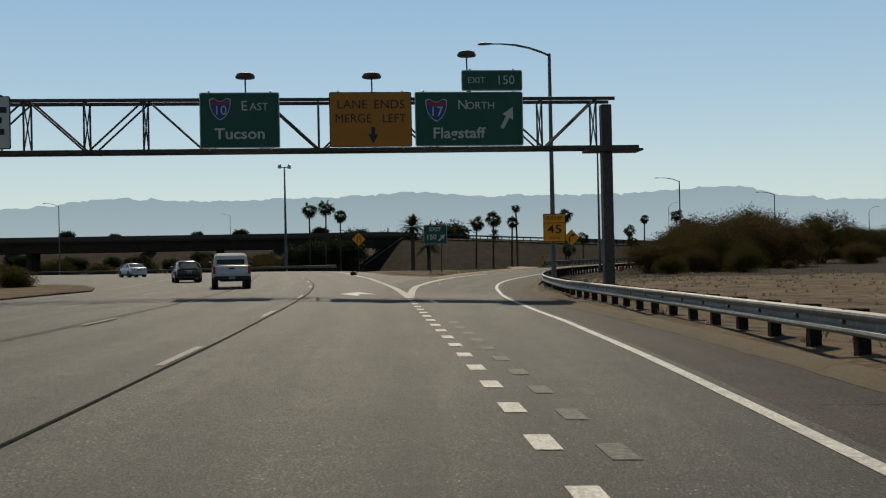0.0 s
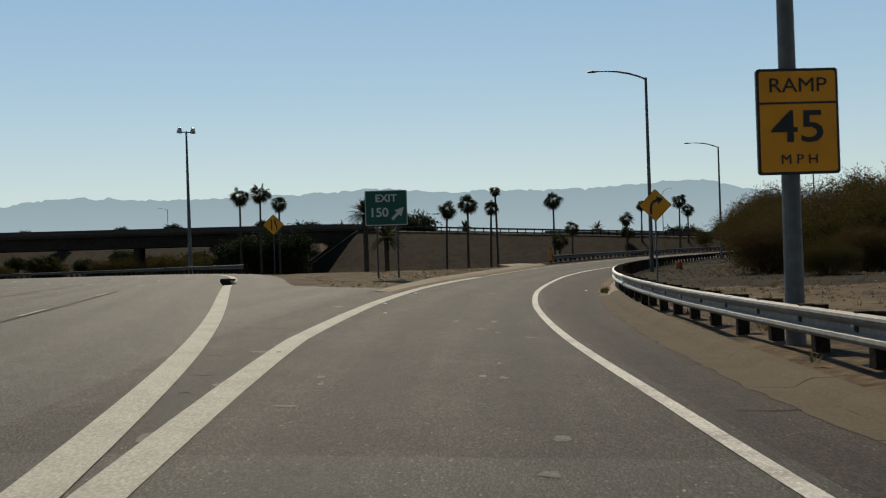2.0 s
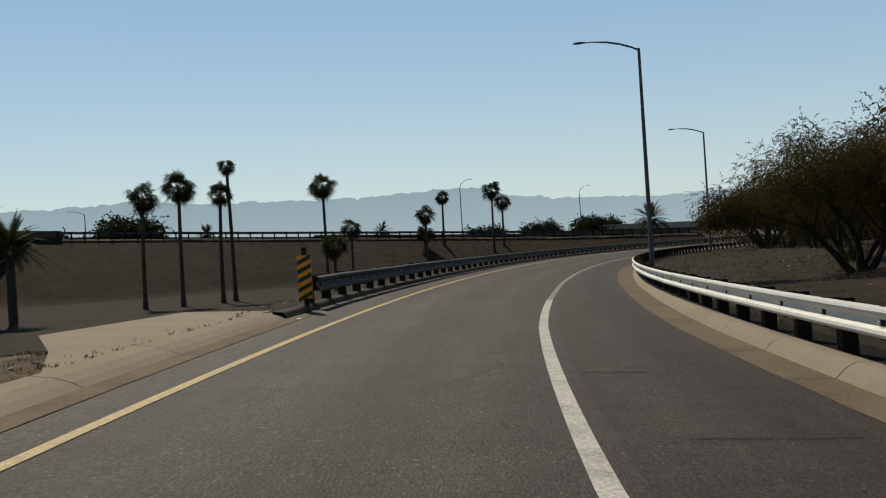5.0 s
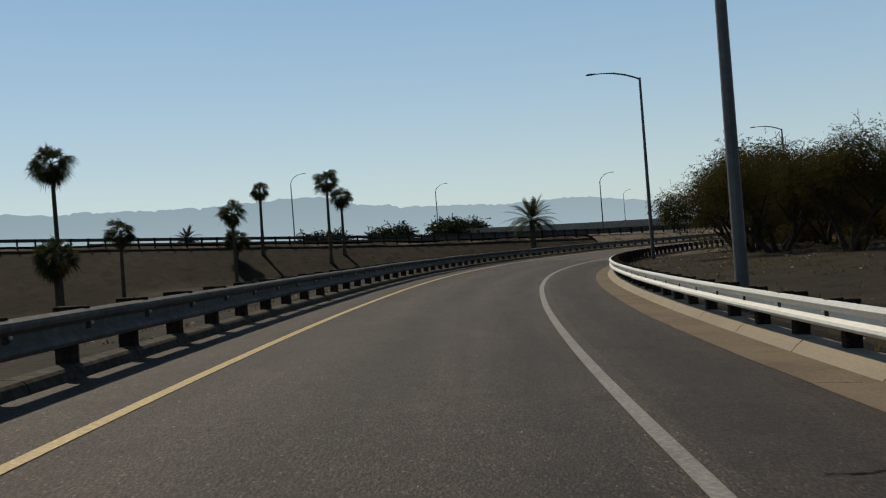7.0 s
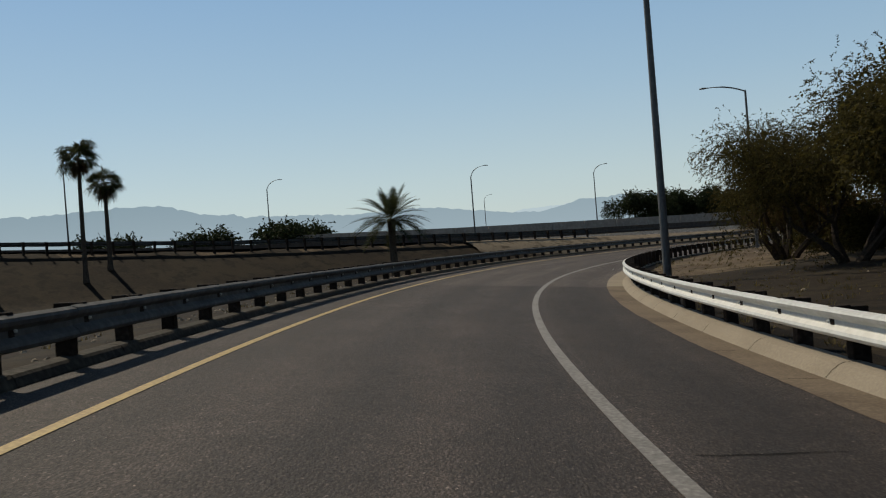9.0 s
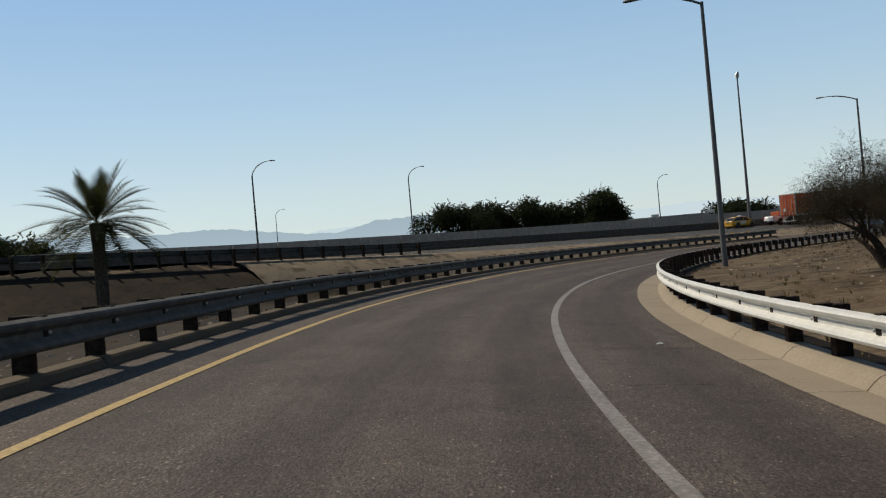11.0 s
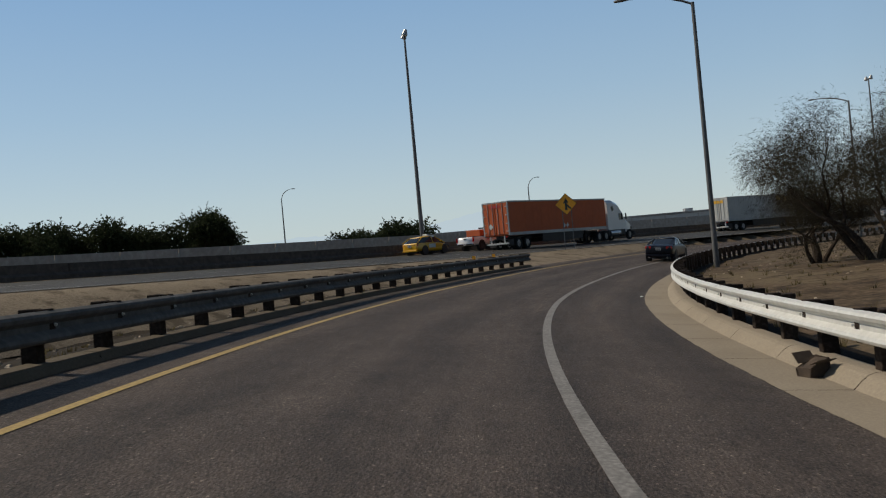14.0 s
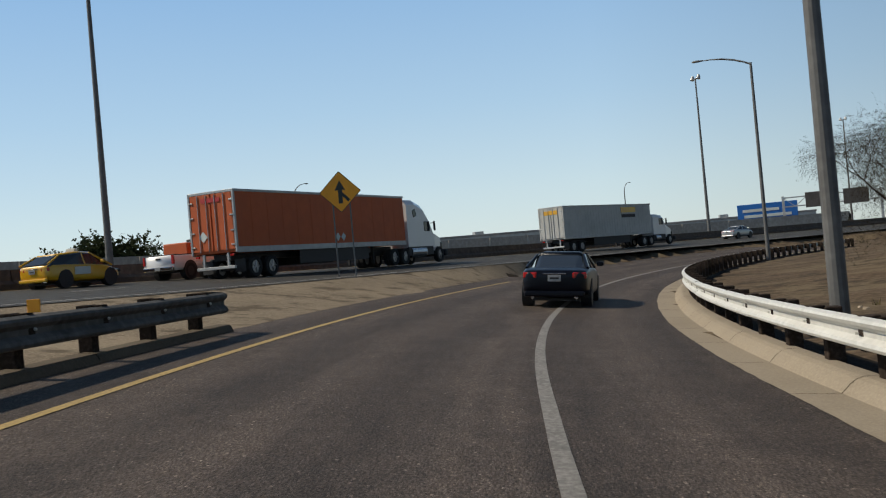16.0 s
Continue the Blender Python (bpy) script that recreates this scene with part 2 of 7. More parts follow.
# darker copy of the dirt: partly its own tone, partly shade put in
M_DARKGROUND = mat("dark_gravel_bank", (0.021, 0.0152, 0.0098), 0.95, grain=0.35, scale=6, stain=0.6, stain_scale=0.2, stain_colour=(0.024, 0.019, 0.012), bump=0.8, bump_scale=8, spec=0.1)
earth(M_DARKGROUND, (0.036, 0.0275, 0.016), (0.01, 0.008, 0.0055), 0.7)
M_POLE = mat("weathered_pole_steel", (0.12, 0.12, 0.118), 0.6, 0.15, grain=0.2, scale=6, stain=0.5, stain_scale=0.7)
M_DARKSTEEL = mat("weathered_dark_steel", (0.084, 0.077, 0.0735), 0.65, 0.4, grain=0.3, scale=5, stain=0.5, stain_scale=0.6)
M_TIMBER = mat("creosoted_timber", (0.03, 0.022, 0.017), 0.95, grain=0.5, scale=18, stain=0.5, stain_scale=3, bump=0.5, obj_random=0.3, spec=0.1)
M_GREEN = mat("green_sign_sheeting", (0.0, 0.085, 0.055), 0.45, stain=0.35, stain_scale=1.3, stain_colour=(0.01, 0.11, 0.075))
M_SIGNWHITE = mat("white_sign_sheeting", (0.56, 0.6, 0.57), 0.5, stain=0.2, stain_scale=2.0)
M_SIGNYELLOW = mat("yellow_sign_sheeting", (0.9, 0.36, 0.005), 0.5, stain=0.3, stain_scale=1.5, stain_colour=(0.5, 0.2, 0.012))
# sign yellow darkened for the backlit gantry; the shade sits in the colour
M_SIGNSHADE = mat("old_amber_sheeting", (0.5, 0.19, 0.008), 0.5, stain=0.3, stain_scale=1.5, stain_colour=(0.4, 0.15, 0.01))
M_BLACK = mat("black_sheeting", (0.015, 0.015, 0.015), 0.5, stain=0.2, stain_scale=3.0)
M_BLUE = mat("blue_sheeting", (0.03, 0.07, 0.3), 0.5, stain=0.2)
M_RED = mat("red_sheeting", (0.45, 0.03, 0.03), 0.5, stain=0.2)
M_ALU = mat("sign_back_aluminium", (0.4, 0.41, 0.41), 0.5, 0.6, grain=0.15, scale=4, stain=0.3)

# ---- plan of the roads ----
class Line:
    """A smooth line on the plan, by its length s from the first point plus start."""
    def __init__(self, points, start=0.0):
        p = [Vector(q) for q in points]
        p = [2 * p[0] - p[1]] + p + [2 * p[-1] - p[-2]]
        out = []
        for a, b, c, d in zip(p, p[1:], p[2:], p[3:]):
            for k in range(24):
                u = k / 24
                out.append(0.5 * (2 * b + (c - a) * u + (2 * a - 5 * b + 4 * c - d) * u * u + (3 * b - 3 * c + d - a) * u ** 3))
        out.append(p[-2])
        self.p = np.array([tuple(v) for v in out])
        step = np.hypot(*np.diff(self.p, axis=0).T)
        self.s = np.r_[0, np.cumsum(step)] + start
        d = np.gradient(self.p, axis=0)
        self.d = d / np.hypot(*d.T)[:, None]

    def at(self, s, off=0.0):
        x, y = np.interp(s, self.s, self.p[:, 0]), np.interp(s, self.s, self.p[:, 1])
        dx, dy = np.interp(s, self.s, self.d[:, 0]), np.interp(s, self.s, self.d[:, 1])
        n = np.hypot(dx, dy)
        return x + off * dy / n, y - off * dx / n

    def turn(self, s):
        """Degrees to the left from north of the way at s."""
        return math.degrees(math.atan2(-np.interp(s, self.s, self.d[:, 0]), np.interp(s, self.s, self.d[:, 1])))

    def near(self, x, y):
        """s and offset to the right of the nearest place, for arrays."""
        x, y = np.atleast_1d(np.asarray(x, float)), np.atleast_1d(np.asarray(y, float))
        so, oo = np.empty(len(x)), np.empty(len(x))
        for i in range(0, len(x), 4000):
            dx, dy = x[i:i + 4000, None] - self.p[None, :, 0], y[i:i + 4000, None] - self.p[None, :, 1]
            k = np.argmin(dx * dx + dy * dy, axis=1)
            r = np.arange(len(k))
            ex, ey, d = dx[r, k], dy[r, k], self.d[k]
            so[i:i + 4000] = self.s[k] + ex * d[:, 0] + ey * d[:, 1]
            oo[i:i + 4000] = ex * d[:, 1] - ey * d[:, 0]
        return so, oo

RAMP = Line([(-10.6, -49.3), (-8.2, -34.4), (-5.9, -19.6), (-3.5, -4.8),
             (-1.14, 10.0), (1.38, 24.78), (3.65, 39.61), (6.34, 54.37), (9.8, 68.96), (14.19, 83.3), (19.53, 97.32), (25.73, 110.97), (32.71, 124.25),
             (40.36, 137.15), (48.62, 149.67), (57.46, 161.78), (66.93, 173.42), (77.08, 184.45), (88.03, 194.69), (99.88, 203.88), (112.65, 211.74),
             (126.25, 218.04), (140.51, 222.66), (155.21, 225.61), (170.15, 226.92)]
            + [(177.91 + 141 * math.sin(0.106 * k), 226.95 - 141 * (1 - math.cos(0.106 * k))) for k in (0.55, 1.5, 2.5, 3.5, 4.5, 5.5, 6.5)], start=-60.0)
MAIN = Line([(-8.0, -82.0), (-5.9, -59.0), (-3.3, -29.0), (-0.78, 1.0), (2.03, 31.0), (4.2, 61.0), (4.1, 90.8)]
            + [(4.1 - 175 * (1 - math.cos(0.1 * k)), 104.0 + 175 * math.sin(0.1 * k)) for k in range(0, 15)])
OTHER = Line([(-420, 150), (-330, 205), (-240, 243), (-160, 262), (-100, 268.5), (-40, 271), (20, 270.5), (60, 268.5), (112, 264), (165, 254), (205, 243), (237, 229), (265, 213.5), (290, 194), (308, 170), (318, 142)])

BRIDGE_E = float(OTHER.near(27.0, 270.4)[0][0])
BRIDGE_W = BRIDGE_E - 190.0

def knots(*pairs):
    xs, ys = [p[0] for p in pairs], [p[1] for p in pairs]
    return lambda s: np.interp(s, xs, ys)

RAMP_Z = knots((-60, 0.3), (0, 0.10), (10, 0.01), (20, -0.08), (30, -0.15), (40, -0.21), (60, -0.31), (80, -0.37), (100, -0.41), (200, -0.42), (250, -0.43), (280, -0.5), (310, -0.59), (420, -0.6))
RAMP_E = knots((-60, 0.02), (0, 0.022), (30, 0.031), (60, 0.046), (100, 0.063), (150, 0.075), (220, 0.084), (280, 0.09), (420, 0.088))
OTHER_Z = knots((0, 6.5), (200, 7.4), (470, 7.2), (510, 5.2), (562, 2.7), (616, 1.4), (657, 1.0), (692, 0.85), (725, 0.75), (900, 0.6))
WHITE_R = knots((-60, 2.85), (15, 2.9), (25, 2.88), (35, 2.5), (45, 2.1), (49, 2.0), (56, 1.7), (66, 1.33), (76, 1.1), (88, 0.98), (96, 0.80), (106, 0.72), (118, 0.85), (132, 1.2), (146, 1.4), (158, 1.47), (168, 1.48), (186, 1.37), (195, 1.35), (234, 1.4), (248, 1.32), (261, 1.14), (270, 1.0), (286, 0.73), (298, 0.5), (308, 0.45), (317, 0.46), (330, 0.3), (345, 0.2), (425, 0.2))
RAIL_R = knots((-60, 5.7), (6, 5.68), (15, 5.75), (25, 5.7), (35, 5.3), (45, 4.83), (55, 4.54), (66, 4.17), (76, 4.0), (88, 3.98), (100, 4.02), (132, 4.18), (146, 4.3), (166, 4.28), (185, 4.18), (228, 4.18), (250, 4.14), (268, 3.95), (286, 3.80), (301, 3.68), (314, 3.6), (425, 3.5))
RAIL_TOP_R = knots((-60, 0.77), (60, 0.78), (88, 0.84), (120, 0.83), (150, 0.80), (190, 0.80), (230, 0.82), (258, 0.86), (300, 0.84), (425, 0.82))
KERB_R = lambda s: WHITE_R(s) + np.interp(s, [-60, 40, 48, 56, 75, 90, 96, 106, 120, 190, 240, 262, 280, 300, 320], [2.5, 1.7, 1.5, 1.95, 2.55, 2.95, 2.98, 3.0, 2.95, 2.65, 2.75, 2.83, 2.92, 2.98, 3.02])
GUTTER_R = lambda s: WHITE_R(s) + np.interp(s, [-60, 20, 40, 49, 60, 75, 89, 98, 120, 160, 190, 260, 300, 318], [1.9, 1.75, 1.15, 1.08, 1.65, 2.25, 2.44, 2.6, 2.35, 1.98, 2.14, 2.12, 2.3, 2.5])
_yl = knots((41, -1.75), (48, -2.25), (55, -2.75), (66, -3.12), (77, -3.38), (85, -3.32), (91, -3.13), (126, -3.0), (146, -2.93), (166, -2.95), (185, -3.1), (228, -3.18), (240, -3.36), (255, -3.38), (268, -3.66), (286, -3.84), (301, -3.98), (330, -4.15), (425, -4.1))
def YELLOW_L(s):
    return _yl(s)

def smooth(a, b, x):
    u = np.clip((np.asarray(x, float) - a) / (b - a), 0, 1)
    return u * u * (3 - 2 * u)

def main_z(x, y):
    """Height of the highway, tied to the banked ramp where they part."""
    s, off = RAMP.near(x, y)
    z = RAMP_Z(s) + RAMP_E(s) * np.clip(-off, -6, 8)
    sm, om = MAIN.near(x, y)
    far = smooth(170, 330, sm)
    return z * (1 - far) + (-0.8) * far

def other_z(x, y, s=None):
    """Height of the connector road, which is banked towards the ramp where it bends."""
    so, oo = OTHER.near(x, y)
    return OTHER_Z(so) - 0.045 * smooth(560, 625, so) * np.clip(oo, -8.6, 8.6)

def road_z(x, y):
    s, off = RAMP.near(x, y)
    return RAMP_Z(s) - RAMP_E(s) * off

def ground_z(x, y):
    x, y = np.atleast_1d(np.asarray(x, float)), np.atleast_1d(np.asarray(y, float))
    s, off = RAMP.near(x, y)
    sm, om = MAIN.near(x, y)
    so, oo = OTHER.near(x, y)
    wr, yl = KERB_R(s) - 2.5, YELLOW_L(s)
    right = off - (wr + 2.9)
    left = (yl - 1.6) - off
    # the low ground inside the loop
    low = -0.3 + 0.25 * smooth(20, 90, right) - 2.3 * smooth(118, 160, y) * (1 - smooth(120, 175, x)) * (left > 0) * smooth(-10, 25, x + 0.6 * (y - 120)) - 0.4 * (left > 0) * smooth(130, 175, x)
    low = low + 0.35 * (left > 0) * (1 - smooth(112, 135, y)) * (s > 40)
    edge_r = RAMP_Z(s) - RAMP_E(s) * (wr + 3.0) + 0.10
    edge_l = RAMP_Z(s) + RAMP_E(s) * (1.6 - yl) + 0.05
    edge = np.where(off > 0, edge_r, edge_l)
    d = np.where(off > 0, right, left)
    fill = edge - np.maximum(d - 1.5, 0) / 3.2
    near_r = 1 - smooth(0.5, 14, d)
    z = low + (edge - low) * np.where(edge > low, np.clip((fill - low) / np.maximum(edge - low, 1e-3), 0, 1), near_r)
    # the bank under the other road; it ends where the bridge begins
    oz = OTHER_Z(so) - 0.045 * smooth(560, 625, so) * np.clip(oo, -8.6, 8.6)
    od = np.abs(oo) - 8.2
    f2 = np.where(so < BRIDGE_E, -50.0, oz - 0.25 - np.maximum(od, 0) / 2.3)
    end = OTHER_Z(BRIDGE_E) - 0.6 - np.maximum(BRIDGE_E - so, 0) / 1.5 - np.maximum(od, 0) / 2.3
    f2 = np.maximum(f2, np.where(so < BRIDGE_E, end, -50.0))
    f3 = np.where(so < BRIDGE_W + 14, OTHER_Z(BRIDGE_W) - 0.6 - np.maximum(od, 0) / 2.3 - np.maximum(so - BRIDGE_W, 0) / 1.5, -50.0)
    z = np.maximum(np.maximum(z, f2), f3)
    # earth bank beyond the bridge
    z = np.maximum(z, np.minimum(8.6, 14.0 - np.abs(y - 338) / 2.6) * (1 - smooth(30, 75, x)) - 1.0)
    # cut under the carriageways
    on_main = (om < 3.2) & (om > -36)
    zm = main_z(x, y) - 0.06
    z = np.where(on_main, zm, z)
    mrg = smooth(3.2, 9, om) * 1.0
    z = np.where((om >= 3.2) & (om < 9) & (left > 0) & (s < 110), zm * (1 - mrg) + z * mrg, z)
    on_ramp = (off < wr + 2.9) & (off > yl - 1.6) & (s < 430)
    z = np.where(on_ramp, np.minimum(RAMP_Z(s) - RAMP_E(s) * off - 0.10, np.where(on_main, zm, 99)), z)
    on_o = np.abs(oo) < 8.2
    z = np.where(on_o & (so > BRIDGE_E), np.minimum(oz - 0.15, np.where(on_ramp, z, 99)), z)
    # sunk under the gravel between the ramp and the connector
    gap = (s > 308) & (s < 425) & (left > -0.3) & (oo > 7.6) & (oo < 40)
    u = np.clip(left / np.maximum(left + oo - 8.0, 0.1), 0, 1)
    z = np.where(gap, np.minimum(z, edge_l * (1 - u) + oz * u - 0.22), z)
    # far off the land is flat
    r = np.hypot(x - 90, y - 150)
    return z * (1 - smooth(500, 900, r)) - 1.0 * smooth(500, 900, r)

# ---- mesh helpers ----
def part(name, bm, material, parent=None, label="", smooth_shade=False):
    me = bpy.data.meshes.new(name)
    bm.normal_update()
    bm.to_mesh(me)
    bm.free()
    for m in (material if isinstance(material, (list, tuple)) else [material]):
        me.materials.append(m)
    if smooth_shade:
        me.shade_smooth()
    ob = new(name, me)
    if parent:
        ob.parent = parent
    if label:
        ob["label"] = label
    return ob

def shared(name, me, parent, m):
    ob = new(name, me)
    ob.parent = parent
    ob.matrix_basis = m
    return ob

def raw(name, verts, faces, material, parent=None, smooth_shade=False):
    me = bpy.data.meshes.new(name)
    me.from_pydata([tuple(float(c) for c in v) for v in verts], [], faces)
    me.materials.append(material)
    if smooth_shade:
        me.shade_smooth()
    me.update()
    ob = new(name, me)
    if parent:
        ob.parent = parent
    return ob

def empty(name, m=None):
    ob = new(name)
    if m is not None:
        ob.matrix_basis = m
    return ob

def box(bm, size, at=(0, 0, 0), rot=None, bevel=0.0):
    m = Matrix.Translation(at) @ (rot.to_4x4() if rot else Matrix()) @ Matrix.Diagonal((*size, 1))
    r = bmesh.ops.create_cube(bm, size=1, matrix=m)
    if bevel:
        es = list({e for v in r["verts"] for e in v.link_edges})
        bmesh.ops.bevel(bm, geom=es, offset=bevel, segments=2, affect='EDGES', profile=0.5)
    return bm

def tube(bm, a, b, r1, r2=None, n=10, caps=True):
    a, b = Vector(a), Vector(b)
    d = b - a
    m = Matrix.Translation((a + b) / 2) @ d.to_track_quat('Z', 'Y').to_matrix().to_4x4()
    bmesh.ops.create_cone(bm, cap_ends=caps, segments=n, radius1=r1, radius2=r1 if r2 is None else r2, depth=d.length, matrix=m)
    return bm

def bent(bm, pts, radii, n=8):
    """A round bar through points."""
    pts = [Vector(p) for p in pts]
    rings = []
    for i, p in enumerate(pts):
        d = (pts[min(i + 1, len(pts) - 1)] - pts[max(i - 1, 0)]).normalized()
        q = d.to_track_quat('Z', 'Y')
        r = radii[i] if isinstance(radii, (list, tuple)) else radii
        rings.append([bm.verts.new(p + q @ Vector((r * math.cos(2 * math.pi * k / n), r * math.sin(2 * math.pi * k / n), 0))) for k in range(n)])
    for a, b in zip(rings, rings[1:]):
        for k in range(n):
            bm.faces.new((a[k], a[(k + 1) % n], b[(k + 1) % n], b[k]))
    bm.faces.new(list(reversed(rings[0])))
    bm.faces.new(rings[-1])
    return bm

def sweep(line, s0, s1, step, section, zf, closed=False, caps=False):
    """Vertices and faces of a section (offset, height) or a function of s carried along a line. zf(x, y, s): the height of the road there."""
    n = max(2, int((s1 - s0) / step) + 1)
    ss = np.linspace(s0, s1, n)
    secs = [section(s) if callable(section) else section for s in ss]
    k = len(secs[0])
    verts, faces = [], []
    for s, sec in zip(ss, secs):
        xs, ys = zip(*[line.at(s, o) for o, _ in sec])
        base = zf(np.array(xs), np.array(ys), s)
        verts += [(x, y, b + z) for x, y, b, (_, z) in zip(xs, ys, np.broadcast_to(base, len(xs)), sec)]
    for i in range(n - 1):
        for j in range(k if closed else k - 1):
            a, b = i * k + j, i * k + (j + 1) % k
            faces.append((a, b, b + k, a + k))
    if caps and closed:
        faces.append(tuple(range(k)))
        faces.append(tuple(reversed(range((n - 1) * k, n * k))))
    return verts, faces

ramp_zf = lambda x, y, s: road_z(x, y)
main_zf = lambda x, y, s: main_z(x, y)
other_zf = lambda x, y, s: other_z(x, y)

# ---- ground and roads ----
def axis_steps(lo, hi, fine_lo, fine_hi, fine, growth=1.35):
    v = list(np.arange(fine_lo, fine_hi + 1e-6, fine))
    d = fine
    while v[-1] < hi:
        d *= growth
        v.append(min(v[-1] + d, hi))
    d = fine
    while v[0] > lo:
        d *= growth
        v.insert(0, max(v[0] - d, lo))
    return np.array(v)

gx = axis_steps(-4800, 4800, -130, 320, 1.5)
gy = axis_steps(-4800, 4800, -60, 330, 1.5)
GX, GY = np.meshgrid(gx, gy)
gz = ground_z(GX.ravel(), GY.ravel())
rough = np.array([noise.noise((x * 0.35, y * 0.35, 0)) * 0.05 + noise.noise((x * 0.07, y * 0.07, 3)) * 0.10 for x, y in zip(GX.ravel(), GY.ravel())])
s_, off_ = RAMP.near(GX.ravel(), GY.ravel())
sm_, om_ = MAIN.near(GX.ravel(), GY.ravel())
so_, oo_ = OTHER.near(GX.ravel(), GY.ravel())
clear = smooth(0.3, 3, np.maximum(off_ - (KERB_R(s_) + 0.7), (YELLOW_L(s_) - 1.8) - off_)) * np.where((om_ < 4) & (om_ > -38), 0, 1) * smooth(8.2, 11, np.abs(oo_))
gz = gz + rough * clear
nx = len(gx)
faces = [(j * nx + i, j * nx + i + 1, (j + 1) * nx + i + 1, (j + 1) * nx + i) for j in range(len(gy) - 1) for i in range(nx - 1)]
ground = tagged(raw("ground", np.c_[GX.ravel(), GY.ravel(), gz], faces, M_DIRT, smooth_shade=True), "dry brown desert dirt with sparse dead grass", "ground", kind="structure")
ground.data.materials.append(M_DARKGROUND)
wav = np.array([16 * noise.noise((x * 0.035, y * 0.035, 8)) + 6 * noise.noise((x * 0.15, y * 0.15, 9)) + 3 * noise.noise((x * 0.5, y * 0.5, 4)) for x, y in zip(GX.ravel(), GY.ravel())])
# darker ground; shade on the bank, under trees and bridge is in its colour
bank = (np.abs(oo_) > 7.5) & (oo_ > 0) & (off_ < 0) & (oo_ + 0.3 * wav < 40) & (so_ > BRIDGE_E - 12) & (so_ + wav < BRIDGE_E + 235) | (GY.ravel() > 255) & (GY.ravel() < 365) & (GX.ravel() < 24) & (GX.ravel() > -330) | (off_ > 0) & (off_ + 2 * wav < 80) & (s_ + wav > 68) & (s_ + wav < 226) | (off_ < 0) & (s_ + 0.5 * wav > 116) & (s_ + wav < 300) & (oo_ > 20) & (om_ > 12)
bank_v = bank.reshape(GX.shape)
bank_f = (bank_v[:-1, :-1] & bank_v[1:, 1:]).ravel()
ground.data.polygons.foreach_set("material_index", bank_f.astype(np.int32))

def strip(name, line, s0, s1, left, right, zf, lift, material, step=2.0, cols=2, label="", category="road", kind="structure"):
    fl = left if callable(left) else (lambda s: left)
    fr = right if callable(right) else (lambda s: right)
    v, f = sweep(line, s0, s1, step, lambda s: [(float(fl(s) + (fr(s) - fl(s)) * k / (cols - 1)), lift) for k in range(cols)], zf)
    ob = raw(name, v, [tuple(reversed(q)) for q in f], material, smooth_shade=True)
    n = len(v) // cols
    ss = np.linspace(s0, s1, n)
    flat = np.array([(s, fl(s) + (fr(s) - fl(s)) * k / (cols - 1)) for s in ss for k in range(cols)], dtype=float)
    idx = np.empty(len(ob.data.loops), dtype=np.int32)
    ob.data.loops.foreach_get("vertex_index", idx)
    ob.data.uv_layers.new(name="along_across").data.foreach_set("uv", flat[idx].ravel())
    if label:
        tagged(ob, label, category, kind=kind)
    return ob

highway = strip("road_highway", MAIN, 0, 420, -34, 2.6, main_zf, 0.0, M_ASPHALT2, 2.5, 14, "grey worn asphalt highway with tar seams")
for a_, b_, lane_, side_, words_ in ((-60, 46, M_ASPHALT2, M_SHOULDER, "grey worn asphalt"), (46, 128, M_ASPHALT0, M_SHOULDER, "grey cracked asphalt"), (128, 214, M_ASPHALT, M_SHOULDER, "dark brownish grey asphalt"), (214, 425, M_ASPHALT3, M_ASPHALT3, "reddish brown asphalt")):
    strip("road_ramp", RAMP, a_, b_, lambda s: YELLOW_L(s) - 1.45 if s > 41 else -1.8 + (41 - s) * 0.05, lambda s: WHITE_R(s) + 0.25, ramp_zf, 0.012, lane_, 2.0, 4, words_ + " of the ramp curving right")
    strip("road_shoulder", RAMP, a_, b_, lambda s: WHITE_R(s) + 0.25, lambda s: GUTTER_R(s) + 0.12, ramp_zf, 0.012, side_, 2.0, 2, words_ + " of the shoulder with cross cracks")
# added strip that paints the shade below and behind the rail
strip("mow_strip", RAMP, 74, 425, lambda s: KERB_R(s) + 0.4, lambda s: np.maximum(RAIL_R(s) + 0.95, KERB_R(s) + 1.0), ramp_zf, 0.15, M_RAILSHADOW, 2.0, 2, "dark strip under the guardrail that holds its shade as colour", "verge")
other_road = strip("road_connector", OTHER, 436, 905, -7.6, 7.6, other_zf, 0.0, M_ASPHALT2, 3.0, 4, "pale grey asphalt connector road on its bank")

gore_off = knots((44, -2.2), (52, -3.9), (63, -6.3), (74, -8.8), (82, -10.4))
strip("road_gore", RAMP, 44, 76, lambda s: gore_off(s), lambda s: YELLOW_L(s) - 1.3, ramp_zf, 0.008, M_ASPHALT2, 2.0, 3, "cracked asphalt of the gore between the two roads")

# painted lines
def paint(name, line, s0, s1, off, width, zf, lift, material, label, step=1.5):
    fo = off if callable(off) else (lambda s: off)
    return strip(name, line, s0, s1, lambda s: fo(s) - width / 2, lambda s: fo(s) + width / 2, zf, lift, material, step, 2, label, "road marking")

paint("edge_line", RAMP, -60, 126.8, WHITE_R, 0.17, ramp_zf, 0.019, M_WHITE, "fresh white painted edge line along the shoulder")
paint("edge_line", RAMP, 126.8, 425, WHITE_R, 0.15, ramp_zf, 0.019, M_WORN, "worn grey-white painted edge line along the shoulder")
paint("edge_line", RAMP, 92, 350, YELLOW_L, 0.125, ramp_zf, 0.019, M_YELLOW, "faded yellow painted line beside the guardrail")
